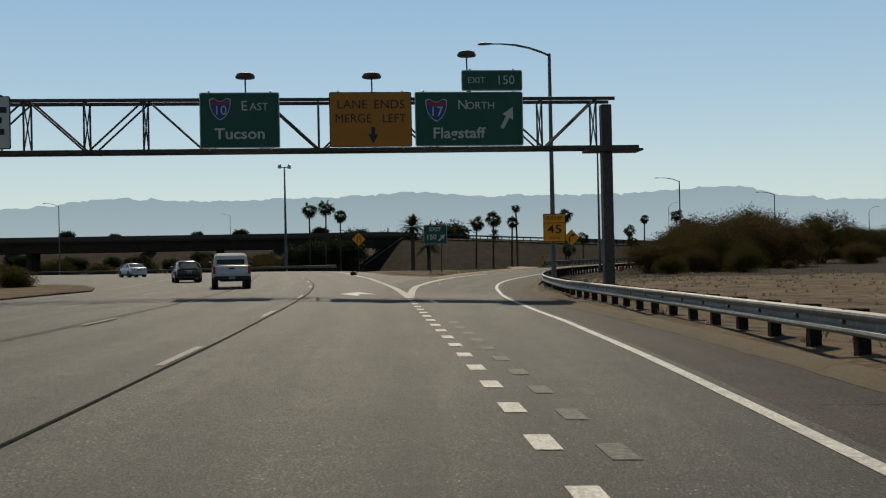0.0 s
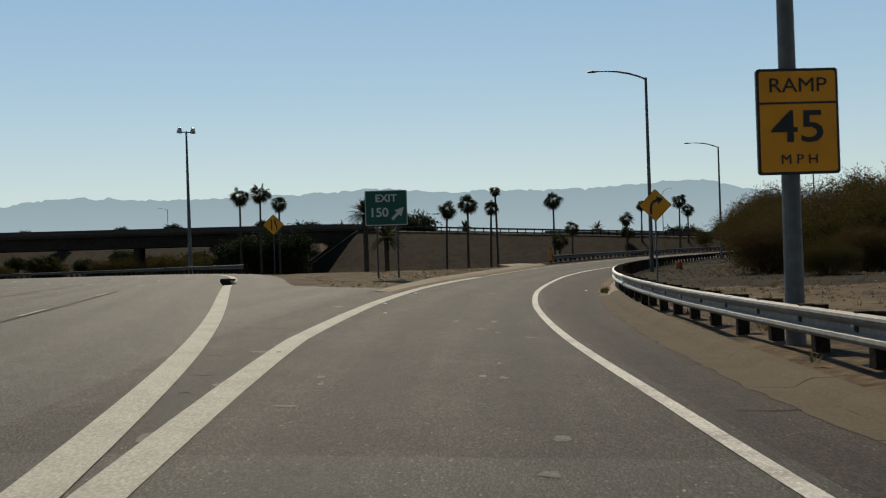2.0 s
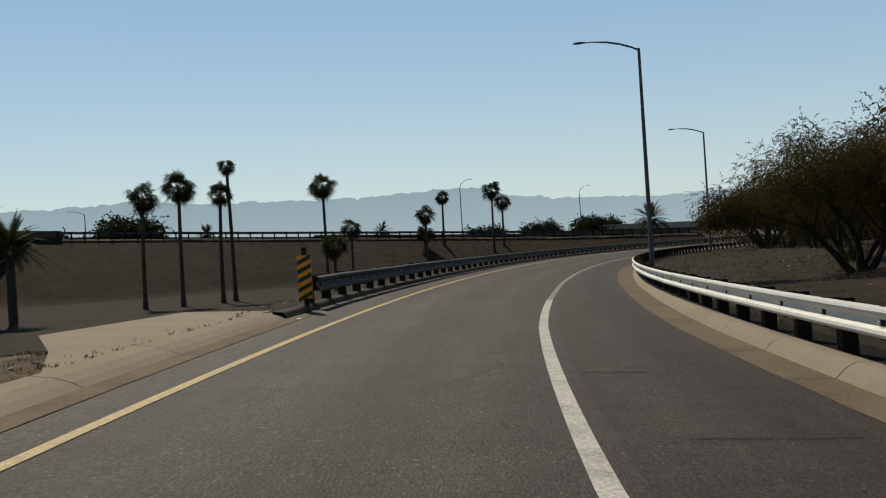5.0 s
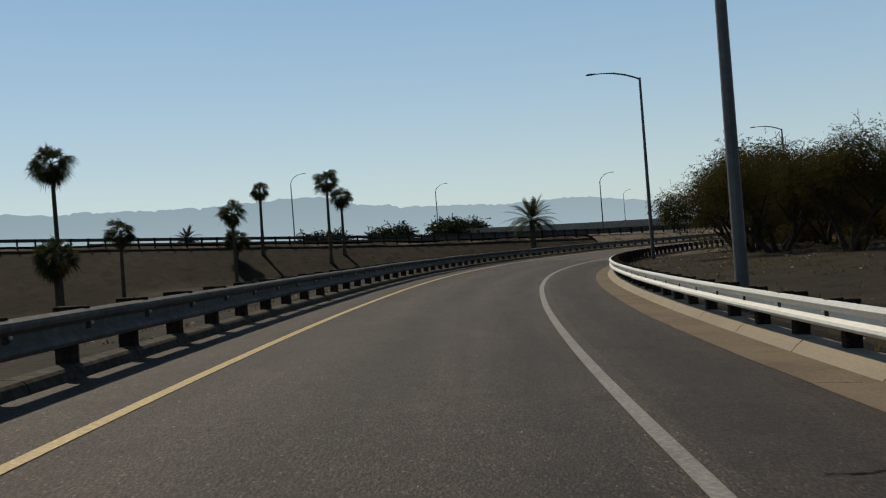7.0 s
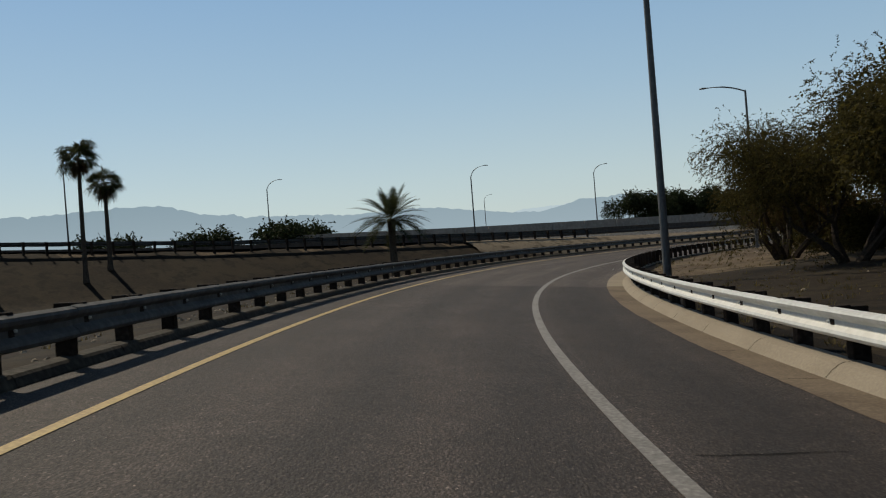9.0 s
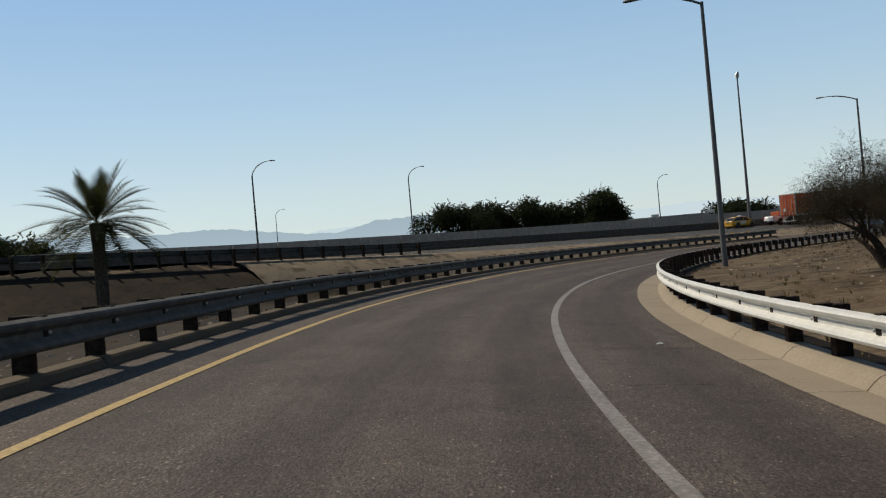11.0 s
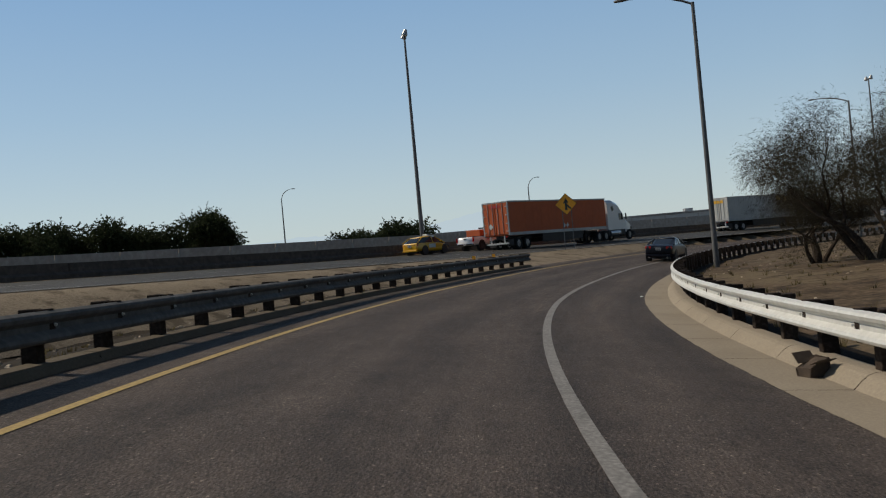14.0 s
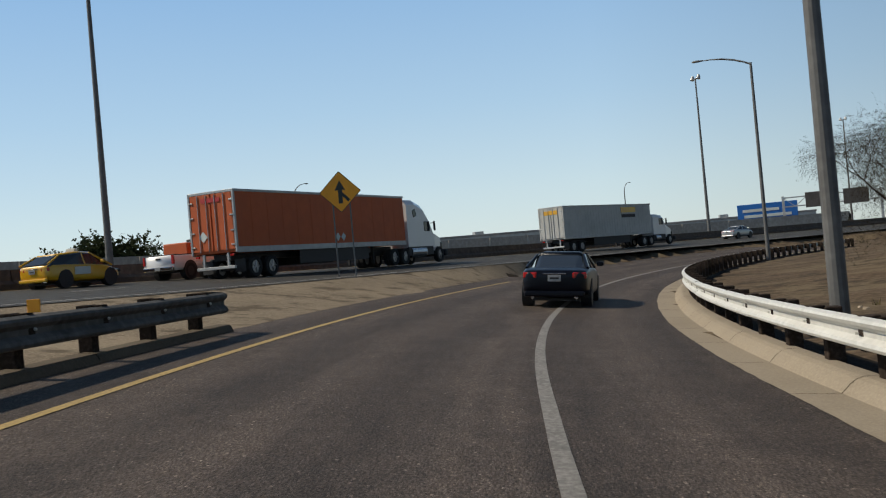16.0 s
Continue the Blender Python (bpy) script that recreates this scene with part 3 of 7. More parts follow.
paint("gore_line", RAMP, 40, 91, YELLOW_L, 0.34, ramp_zf, 0.019, M_GORE, "wide dirty white gore line of the ramp")
paint("gore_line", MAIN, 131, 216, 0.03, 0.36, main_zf, 0.022, M_GORE, "wide dirty white gore line of the highway")

# dashes between the exit lane and the highway, and the ghosts of older ones beside them
def dashes(line, s0, s1, period, length, off, width, zf, lift, material, name, label, group):
    s = s0
    while s < s1:
        tagged(strip(name, line, s, s + length, off - width / 2, off + width / 2, zf, lift, material, length / 2, 2), label, "road marking", group, "structure")
        s += period
dashes(MAIN, 62.06, 131, 1.876, 0.66, 0.0, 0.22, main_zf, 0.02, M_WHITE, "dash", "short white dash of the dotted exit lane line", "dotted lane line")
dashes(MAIN, 88.2, 116, 1.83, 0.66, 0.50, 0.22, main_zf, 0.019, M_GHOST, "faded_dash", "ground off ghost of a former lane dash", "faded lane dashes")
for off, first in ((-4.32, 81.5), (-7.86, 77.9), (-11.5, 76.0)):
    dashes(MAIN, first, 240, 12.2, 3.05, off, 0.13, main_zf, 0.012, M_WORN, "lane_dash", "worn white lane dash on the highway", "highway lane dashes")
paint("tar_seam", MAIN, 60, 172, -4.17, 0.045, main_zf, 0.015, M_CRACK, "black tar seam along a lane joint")
paint("tar_seam", MAIN, 60, 240, -8.05, 0.05, main_zf, 0.015, M_CRACK, "black tar seam along a lane joint")
paint("edge_line", MAIN, 120, 320, -15.2, 0.14, main_zf, 0.012, M_WORN, "worn pale line on the far lanes of the highway")

# a lane arrow
def flat_shape(name, outline, material, z_of, lift, label, category, line, s, off):
    """A flat painted shape: outline in metres across and along, laid at a place of a line."""
    bm = bmesh.new()
    vs = []
    for a, b in outline:
        x, y = line.at(s + b, off + a)
        vs.append(bm.verts.new((x, y, float(z_of(np.array([x]), np.array([y]))[0]) + lift)))
    bm.faces.new(vs)
    bmesh.ops.triangulate(bm, faces=bm.faces)
    ob = part(name, bm, material)
    return tagged(ob, label, category, kind="structure")
flat_shape("lane_arrow", [(-0.12, 0), (0.12, 0), (0.12, 1.6), (0.9, 1.7), (0.1, 3.9), (-0.75, 1.6), (-0.12, 1.6)], M_WHITE, main_z, 0.012, "white merge arrow on the highway", "road marking", MAIN, 133.5, -2.1)

# cracks and patches on the ramp
rng = random.Random(7)
def crack(line, pts, width, zf, material=M_CRACK, name="crack", label="dark crack sealed with tar"):
    vs, fs = [], []
    for i, (s, o) in enumerate(pts):
        d = Vector((pts[min(i + 1, len(pts) - 1)][0] - pts[max(i - 1, 0)][0], pts[min(i + 1, len(pts) - 1)][1] - pts[max(i - 1, 0)][1]))
        n = Vector((-d.y, d.x)).normalized() * width * (0.3 + 0.7 * rng.random())
        for k in (-1, 1):
            x, y = line.at(s + k * n.x, o + k * n.y)
            vs.append((x, y, float(zf(np.array([x]), np.array([y]), s)[0]) + 0.018))
        if i:
            a = 2 * i
            fs.append((a - 2, a - 1, a + 1, a))
    return tagged(raw(name, vs, fs, material), label, "crack", "road cracks", "structure")
for s in np.arange(-30, 330, 4.6):
    s = float(s) + rng.uniform(-1.5, 1.5)
    w = float(WHITE_R(s))
    a, b = w + rng.uniform(0.2, 0.8), w + rng.uniform(1.2, 2.1)
    if rng.random() < (0.8 if s < 160 else 0.35):
        crack(RAMP, [(s + rng.uniform(-0.03, 0.03) + 0.02 * k, a + (b - a) * k / 6) for k in range(7)], 0.018, ramp_zf)
crack(RAMP, [(91.6, 1.5), (90.6, 1.52), (89.8, 1.6), (89.1, 1.74), (88.6, 1.92), (88.2, 2.0), (87.8, 2.08), (87.4, 2.15), (86.8, 2.21), (86.2, 2.2), (85.4, 2.3), (84.5, 2.27), (83.2, 2.42), (82, 2.4)], 0.008, ramp_zf)
for s in np.arange(49, 75, 1.7):
    s = float(s) + rng.uniform(-0.5, 0.5)
    a, b = float(gore_off(s)) + rng.uniform(0.2, 0.8), float(YELLOW_L(s)) - rng.uniform(0.3, 0.7)
    crack(RAMP, [(s + 0.1 * noise.noise((s, k * 0.7, 2.0)), a + (b - a) * k / 8) for k in range(9)], 0.016, ramp_zf)
for s in np.arange(30, 125, 11.0):
    s = float(s) + rng.uniform(-4, 4)
    y, w = float(YELLOW_L(s)), float(WHITE_R(s))
    if rng.random() < 0.55:
        o = rng.uniform(y + 0.3, w - 1.2)
        pts = [(s, o)]
        for k in range(9):
            pts.append((pts[-1][0] + rng.uniform(0.15, 0.6), pts[-1][1] + rng.uniform(-0.14, 0.22)))
        crack(RAMP, pts, 0.007, ramp_zf)
    if rng.random() < 0.5:
        o = rng.uniform(w + 0.1, w + 0.6)
        pts = [(s, o)]
        for k in range(14):
            pts.append((pts[-1][0] + rng.uniform(0.2, 0.5), pts[-1][1] + rng.uniform(-0.06, 0.12)))
        crack(RAMP, pts, 0.007, ramp_zf)
for k in range(56):
    s = rng.uniform(40, 80)
    o = rng.choice((float(YELLOW_L(s)) if s > 42 else -1.9, float(YELLOW_L(s)) if s > 42 else -1.9, 0.2)) + rng.uniform(-0.75, 0.9)
    l, d = 0.03 + 0.13 * rng.random() ** 2, rng.uniform(0.06, 0.34)
    rim_ = [(l * math.cos(a) * (0.45 + 0.8 * rng.random()), d * math.sin(a) * (0.45 + 0.8 * rng.random())) for a in (2 * math.pi * q / 9 for q in range(9))]
    flat_shape("faded_patch", rim_, M_GHOST, road_z, 0.0165, "pale scrape left by removed road paint", "road marking", RAMP, s, o)

# dirt island at the nose between the highway and a road that joins it
bm = bmesh.new()
rim = [(-11.2, 62.5), (-12.2, 57.0), (-13.2, 50.0), (-14.4, 42.0), (-15.6, 32.0), (-24, 32), (-25, 50), (-24, 66), (-20.5, 77.0), (-17.0, 80.0), (-14.2, 76.0), (-12.2, 68.5)]
ring_ = []
for k_, lift_ in ((1.0, -0.05), (1.0, 0.07), (0.985, 0.1)):
    ring_.append([bm.verts.new((-18 + (x - -18) * k_, 55 + (y - 55) * k_, float(main_z(np.array([x]), np.array([y]))[0]) + lift_)) for x, y in rim])
for a_, b_ in zip(ring_, ring_[1:]):
    for k in range(len(rim)):
        bm.faces.new((a_[k], a_[(k + 1) % len(rim)], b_[(k + 1) % len(rim)], b_[k]))
bm.faces.new(ring_[-1])
bmesh.ops.triangulate(bm, faces=[f_ for f_ in bm.faces if len(f_.verts) > 4])
bmesh.ops.recalc_face_normals(bm, faces=bm.faces)
tagged(part("median_island", bm, M_DIRT), "dry dirt island at a road nose with dark bushes", "traffic island", kind="structure")

# ---- kerbs and gutters ----
def kerb_r(s):
    w, k = float(KERB_R(s)), float(0.45 + 0.55 * smooth(38, 72, s))
    return [(w, -0.05), (w, 0.03)] + [(w + a, 0.03 + (h - 0.03) * k) for a, h in ((0.03, 0.06), (0.09, 0.125), (0.16, 0.18), (0.23, 0.208), (0.3, 0.215), (0.44, 0.215))] + [(w + 0.44, -0.3)]
def gutter_r(s):
    a, b = float(GUTTER_R(s)), float(KERB_R(s))
    k = float(1 - 0.7 * smooth(70, 100, s))
    wav = k * (0.07 * noise.noise((s * 0.6, 1.3, 0)) + 0.06 * noise.noise((s * 2.3, 4.1, 0)) + 0.03 * noise.noise((s * 6.1, 7.7, 0)))
    return [(a + wav, 0.017), (a + 0.14, 0.022), ((a + b) / 2 + 0.05, 0.023), (b, 0.03)]
def kerb_off(s):
    return float(YELLOW_L(s)) - float(np.interp(s, [62, 95, 125, 400], [0.55, 0.65, 1.25, 1.25]))
def kerb_l(s):
    o = kerb_off(s)
    h = float(smooth(70, 90, s))
    if s < 119:
        return [(o, -0.05), (o, 0.02), (o - 0.12, 0.02 + 0.05 * h), (o - 0.3, 0.025 + 0.09 * h), (o - 0.56, 0.03 + 0.1 * h), (o - 0.56, -0.3)]
    return [(o, -0.05), (o, 0.02 + 0.01 * h), (o - 0.04, 0.03 + 0.08 * h), (o - 0.07, 0.035 + 0.105 * h), (o - 0.28, 0.035 + 0.11 * h), (o - 0.28, -0.3)]
def joined(name, line, s0, s1, gap, section, material, label, category, step=1.0, flip=False):
    """A kerb or gutter cast in lengths, with open joints, each length an object of its own under the run."""
    top = tagged(empty(name), label, category, kind="structure")
    s = s0
    while s < s1:
        e = min(s + gap, s1)
        v, f = sweep(line, s + 0.012, e - 0.012, step, section, ramp_zf)
        if not flip:
            f = [tuple(reversed(q)) for q in f]
        raw("kerb_stone" if "kerb" in name else "gutter_slab", v, f, material, top)
        s = e
    return top
joined("kerb_inner", RAMP, -60, 74.2, 3.05, kerb_r, M_CONCDIRTY, "dirty brownish concrete kerb with open joints", "kerb")
joined("kerb_inner", RAMP, 74.2, 425, 3.05, kerb_r, M_CONC, "pale cast concrete kerb with open joints", "kerb")
joined("gutter_inner", RAMP, -60, 74.2, 3.05, gutter_r, M_CONCDIRTY, "dark dirty concrete gutter slabs along the kerb", "gutter", step=0.25)
joined("gutter_inner", RAMP, 74.2, 214.5, 3.05, gutter_r, M_GUTTER, "dirty concrete gutter slabs along the kerb", "gutter", step=0.25)
joined("gutter_inner", RAMP, 214.5, 425, 3.05, gutter_r, M_CONC, "pale dusty concrete gutter slabs along the kerb", "gutter", step=0.25)
joined("kerb_outer", RAMP, 73, 119, 3.05, kerb_l, M_CONC, "pale concrete kerb of the gravel island", "kerb", flip=True)
joined("kerb_outer", RAMP, 119, 216.6, 3.05, kerb_l, M_KERBSHADE, "blackened concrete kerb, the guardrail's shade put into its colour", "kerb", flip=True)
joined("kerb_outer", RAMP, 216.6, 325.5, 3.05, kerb_l, M_CONCDIRTY, "dirty grey concrete kerb below the outer guardrail", "kerb", flip=True)
strip("gutter_outer", RAMP, 73, 120, lambda s: kerb_off(s), lambda s: kerb_off(s) + 0.32, ramp_zf, 0.02, M_GUTTER, 2.0, 2, "dusty concrete gutter on the outer side", "gutter")
flat_shape("apron", [(-1.2, -6), (0.1, -9), (0.15, 3), (-2.2, 2.0), (-2.6, -3.5)], M_CONC, lambda x, y: np.maximum(ground_z(x, y) + 0.07, road_z(x, y) + 0.02), 0.0, "pale concrete apron round the guardrail end", "apron", RAMP, 118.5, -4.55)

# ---- guardrails ----
W_OUT = [(0.035, 0.0), (-0.035, -0.022), (-0.05, -0.05), (-0.035, -0.085), (0.03, -0.13), (0.03, -0.185), (-0.035, -0.23), (-0.05, -0.265), (-0.035, -0.293), (0.035, -0.315)]
def beam(side, off, top, tall=1.2):
    """W-beam section. side: 1 where the road lies to the left of the rail."""
    out = [(side * a, z * tall) for a, z in W_OUT]
    back = [(side * (a + 0.012), z * tall) for a, z in reversed(W_OUT)]
    return lambda s: [(float(off(s)) + a, float(top(s)) + z) for a, z in out + back]
def rail_mesh(bm_post, name):
    me = bpy.data.meshes.new(name)
    bm_post.to_mesh(me)
    bm_post.free()
    me.materials.append(M_TIMBER)
    return me
bm = bmesh.new(); box(bm, (0.2, 0.2, 1.3), (0, 0, 0.15), bevel=0.012); POST_ME = rail_mesh(bm, "post")
bm = bmesh.new(); box(bm, (0.2, 0.15, 0.36), (0, 0, 0), bevel=0.012); BLOCK_ME = rail_mesh(bm, "spacer_block")
BOLT_ME = bpy.data.meshes.new("bolt")
bm = bmesh.new(); tube(bm, (0, 0, 0), (0.025, 0, 0), 0.022, 0.016, 6); bm.to_mesh(BOLT_ME); bm.free(); BOLT_ME.materials.append(M_STEEL)

def guardrail(name, line, s0, s1, off, side, top, zf, label, spacing=1.905, bolts=False, length=7.62, metal=None, tall=1.2):
    tops = top if callable(top) else (lambda s: top)
    g = tagged(empty(name), label, "guardrail")
    s = s0
    while s < s1 - 0.5:
        e = min(s + length, s1)
        dz = rng.uniform(-0.01, 0.01)
        v, f = sweep(line, s, e + 0.05, 0.95, beam(side, off, lambda q: tops(q) + dz, tall), zf, closed=True, caps=True)
        if side < 0:
            f = [tuple(reversed(q)) for q in f]
        raw("rail", v, f, metal or M_STEEL, g)
        s = e
    s = s0 + 0.4
    while s < s1:
        o = float(off(s))
        a = line.turn(s)
        th = float(tops(s))
        for nm, me, d, z in (("post", POST_ME, 0.30, th - 0.79), ("spacer_block", BLOCK_ME, 0.125, th - 0.165)):
            x, y = line.at(s, o + side * d)
            zz = float(zf(np.array([x]), np.array([y]), s)[0])
            shared(nm, me, g, pose(x, y, zz + z, rng.uniform(-1.5, 1.5), rng.uniform(-1.5, 1.5), a + rng.uniform(-2, 2)))
        if bolts:
            x, y = line.at(s, o - side * 0.005)
            zz = float(zf(np.array([x]), np.array([y]), s)[0])
            shared("bolt", BOLT_ME, g, pose(x, y, zz + th - 0.165, 0, 0, a + (180 if side > 0 else 0)))
        s += spacing
    return g
RAIL_L = lambda s: kerb_off(s) + 0.04
guardrail("guardrail", RAMP, -58, 71.8, RAIL_R, 1, RAIL_TOP_R, ramp_zf, "W-beam guardrail coloured dull as if unlit, on dark timber posts", bolts=True, metal=M_RAILUNLIT)
guardrail("guardrail", RAMP, 71.8, 424, RAIL_R, 1, RAIL_TOP_R, ramp_zf, "galvanised W-beam guardrail on dark timber posts behind the kerb", bolts=True, tall=1.08)
outer = guardrail("guardrail", RAMP, 122, 325, RAIL_L, -1, 0.76, ramp_zf, "weathered W-beam guardrail, shade in its dark colour, with dark timber posts above the outer kerb", bolts=True, metal=M_RAILDARK)
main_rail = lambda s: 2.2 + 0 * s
guardrail("guardrail", MAIN, 212, 360, main_rail, 1, 0.78, main_zf, "weathered guardrail, shade in its dark colour, along the highway below the bridge", metal=M_RAILDARK)
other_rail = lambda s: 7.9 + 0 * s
guardrail("guardrail", OTHER, BRIDGE_E + 4, 606, other_rail, 1, 0.82, other_zf, "weathered guardrail, shade in its dark colour, along the raised connector road", metal=M_RAILDARK)
# flared end of the outer rail
v, f = [], []
for k in range(9):
    a = math.pi * k / 8
    for o, z in W_OUT:
        x, y = RAMP.at(325.05 + 0.22 * math.sin(a), float(RAIL_L(325)) - 0.22 + 0.22 * math.cos(a) - o * math.cos(a))
        v.append((x, y, float(road_z(np.array([x]), np.array([y]))[0]) + 0.76 + z * 1.2))
for k in range(8):
    for j in range(len(W_OUT) - 1):
        a = k * len(W_OUT) + j
        f.append((a, a + 1, a + 1 + len(W_OUT), a + len(W_OUT)))
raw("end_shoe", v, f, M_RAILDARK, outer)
# yellow markers on posts near the end
for s in (315.6, 319.2):
    x, y = RAMP.at(s, float(RAIL_L(s)) - 0.3)
    bm = bmesh.new(); box(bm, (0.16, 0.03, 0.16), bevel=0.004)
    ob = part("delineator", bm, M_SIGNYELLOW, outer, "small yellow delineator plate")
    ob.matrix_basis = pose(x, y, float(road_z(np.array([x]), np.array([y]))[0]) + 0.83, 0, 0, RAMP.turn(s))

# ---- mountains ----
def ridge(name, dist, prof, mtl, label, seed, base=-20):
    n = 500
    az = np.linspace(prof[0][0], prof[-1][0], n)
    h = np.interp(az, [p[0] for p in prof], [p[1] for p in prof]) / 1737 * dist
    vs, fs = [], []
    rows_ = 7
    for i, (a, hh) in enumerate(zip(az, h)):
        hh = hh * (1 + 0.035 * noise.noise((a * 1.3, seed, 0)) + 0.03 * noise.noise((a * 4.0, seed, 5)))
        for j in range(rows_):
            u = j / (rows_ - 1)
            d = dist + (u - 1) * 260 + 90 * noise.noise((a * 0.9, u * 2, seed)) * u
            z = base + (hh + 1.0 - base) * (u ** 0.8)
            vs.append((70 + d * math.sin(radians(a)), 140 + d * math.cos(radians(a)), z))
    for i in range(n - 1):
        for j in range(rows_ - 1):
            a = i * rows_ + j
            fs.append((a, a + rows_, a + rows_ + 1, a + 1))
    return tagged(raw(name, vs, fs, mtl, smooth_shade=True), label, "mountains", kind="structure")

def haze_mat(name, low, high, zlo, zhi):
    """Far land with bright air put into its colour: glow only, paler low down."""
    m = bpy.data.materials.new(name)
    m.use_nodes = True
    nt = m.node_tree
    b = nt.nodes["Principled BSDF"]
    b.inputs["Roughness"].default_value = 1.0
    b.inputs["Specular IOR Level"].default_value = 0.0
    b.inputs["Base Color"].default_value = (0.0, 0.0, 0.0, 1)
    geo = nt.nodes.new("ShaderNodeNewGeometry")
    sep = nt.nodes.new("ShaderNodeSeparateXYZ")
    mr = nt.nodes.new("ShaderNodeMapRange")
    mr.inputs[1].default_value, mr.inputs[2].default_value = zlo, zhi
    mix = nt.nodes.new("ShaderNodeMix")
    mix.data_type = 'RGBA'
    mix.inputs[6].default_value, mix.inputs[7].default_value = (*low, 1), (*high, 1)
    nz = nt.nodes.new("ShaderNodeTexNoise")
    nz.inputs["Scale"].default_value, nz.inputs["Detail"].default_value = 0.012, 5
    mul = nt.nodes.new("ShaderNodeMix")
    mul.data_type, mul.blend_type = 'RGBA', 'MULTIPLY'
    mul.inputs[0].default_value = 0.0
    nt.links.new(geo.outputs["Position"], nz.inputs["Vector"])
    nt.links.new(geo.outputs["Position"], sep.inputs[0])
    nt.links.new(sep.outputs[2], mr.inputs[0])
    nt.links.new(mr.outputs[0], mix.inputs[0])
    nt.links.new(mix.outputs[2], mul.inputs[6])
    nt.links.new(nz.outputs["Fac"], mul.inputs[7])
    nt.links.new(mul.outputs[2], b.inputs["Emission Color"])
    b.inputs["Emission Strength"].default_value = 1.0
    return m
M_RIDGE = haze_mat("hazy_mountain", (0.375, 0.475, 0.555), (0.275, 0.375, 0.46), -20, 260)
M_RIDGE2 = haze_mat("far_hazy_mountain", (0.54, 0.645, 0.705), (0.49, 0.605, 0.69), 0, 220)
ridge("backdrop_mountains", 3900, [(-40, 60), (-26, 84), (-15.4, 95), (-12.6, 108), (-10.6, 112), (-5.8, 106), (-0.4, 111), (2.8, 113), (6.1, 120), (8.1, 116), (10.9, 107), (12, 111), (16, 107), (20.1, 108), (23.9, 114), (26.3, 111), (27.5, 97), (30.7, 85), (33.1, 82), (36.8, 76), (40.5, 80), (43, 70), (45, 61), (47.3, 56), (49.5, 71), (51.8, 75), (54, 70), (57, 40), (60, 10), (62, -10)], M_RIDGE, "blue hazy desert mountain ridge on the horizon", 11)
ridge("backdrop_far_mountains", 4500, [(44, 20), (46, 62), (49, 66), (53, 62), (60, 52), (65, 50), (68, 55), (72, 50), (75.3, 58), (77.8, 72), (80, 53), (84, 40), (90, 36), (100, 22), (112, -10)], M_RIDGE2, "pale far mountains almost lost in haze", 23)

# ---- street lamps and masts ----
def zg(x, y):
    return float(ground_z(x, y)[0])

def street_lamp_at(x, y, top, arm, turn, label, droop=False):
    """A tapered pole with one arm; turn: degrees to the left from north in which the arm reaches."""
    z0 = zg(x, y) - 0.05
    h = top - z0
    root = empty("street_lamp", pose(x, y, z0, 0, 0, turn))
    bm = bmesh.new()
    tube(bm, (0, 0, 0), (0, 0, 0.04), 0.24, 0.24, 12)
    tube(bm, (0, 0, 0.0), (0, 0, h), 0.145, 0.085, 14)
    part("pole", bm, M_POLE, root, smooth_shade=False)
    bm = bmesh.new()
    if droop:
        pts = [(0, 0, h - 0.3)] + [(0, arm * (1 - math.cos(a)), h - 0.3 + 1.9 * math.sin(a)) for a in np.linspace(0.15, 1.45, 7)]
    else:
        pts = [(0, arm * u, h - 0.1 + 0.75 * (1 - (1 - u) ** 2.2)) for u in (0, 0.15, 0.35, 0.6, 0.85, 1.0)]
    bent(bm, pts, [0.06] * (len(pts) - 2) + [0.04, 0.035], 8)
    part("arm", bm, M_POLE, root)
    end = Vector(pts[-1])
    bm = bmesh.new()
    n = 7
    prof = [(0.0, 0.05, 0.05), (0.15, 0.08, 0.07), (0.4, 0.15, 0.1), (0.65, 0.14, 0.09), (0.78, 0.06, 0.05)]
    rings = []
    for u, w, t in prof:
        rings.append([bm.verts.new((w * math.cos(2 * math.pi * k / 10), end.y + u, end.z + t * math.sin(2 * math.pi * k / 10) * (0.55 if math.sin(2 * math.pi * k / 10) < 0 else 1))) for k in range(10)])
    for a, b in zip(rings, rings[1:]):
        for k in range(10):
            bm.faces.new((a[k], a[(k + 1) % 10], b[(k + 1) % 10], b[k]))
    bm.faces.new(rings[0]); bm.faces.new(rings[-1])
    bmesh.ops.recalc_face_normals(bm, faces=bm.faces)
    part("lamp_head", bm, M_POLE, root, "grey cobra lamp head", smooth_shade=True)
    bm = bmesh.new()
    box(bm, (0.16, 0.12, 0.02), (0, 0, 0.55), bevel=0.004)
    c = part("hand_hole_cover", bm, M_DARKSTEEL, root)
    c.location = (0, -0.11, 0)
    c.rotation_euler = (radians(90), 0, 0)
    return tagged(root, label, "street lamp", "street lamps")

for x, y, s in ((13.07, 61.95, 52), (31.44, 110.6, 106), (58.83, 154.79, 157), (94.4, 192.75, 215), (140.68, 216.49, 270), (192.4, 221.38, 323), (243.6, 206.1, 376)):
    street_lamp_at(x, y, 12.45, 3.1, RAMP.turn(s) + 90, "tall grey steel street lamp with one arm beside the guardrail")
for x, y, top in ((172, 283, 12.8), (215, 293.7, 14.4), (291.6, 285.7, 13.3), (116, 301.7, 15.7), (160.4, 323.5, 15.0), (299.9, 246.3, 11.5), (289.8, 400.5, 17.2), (352, 196, 11.5)):
    street_lamp_at(x, y, top - 0.6, 2.3, -125, "grey street lamp with a curved arm beyond the connector road", True)
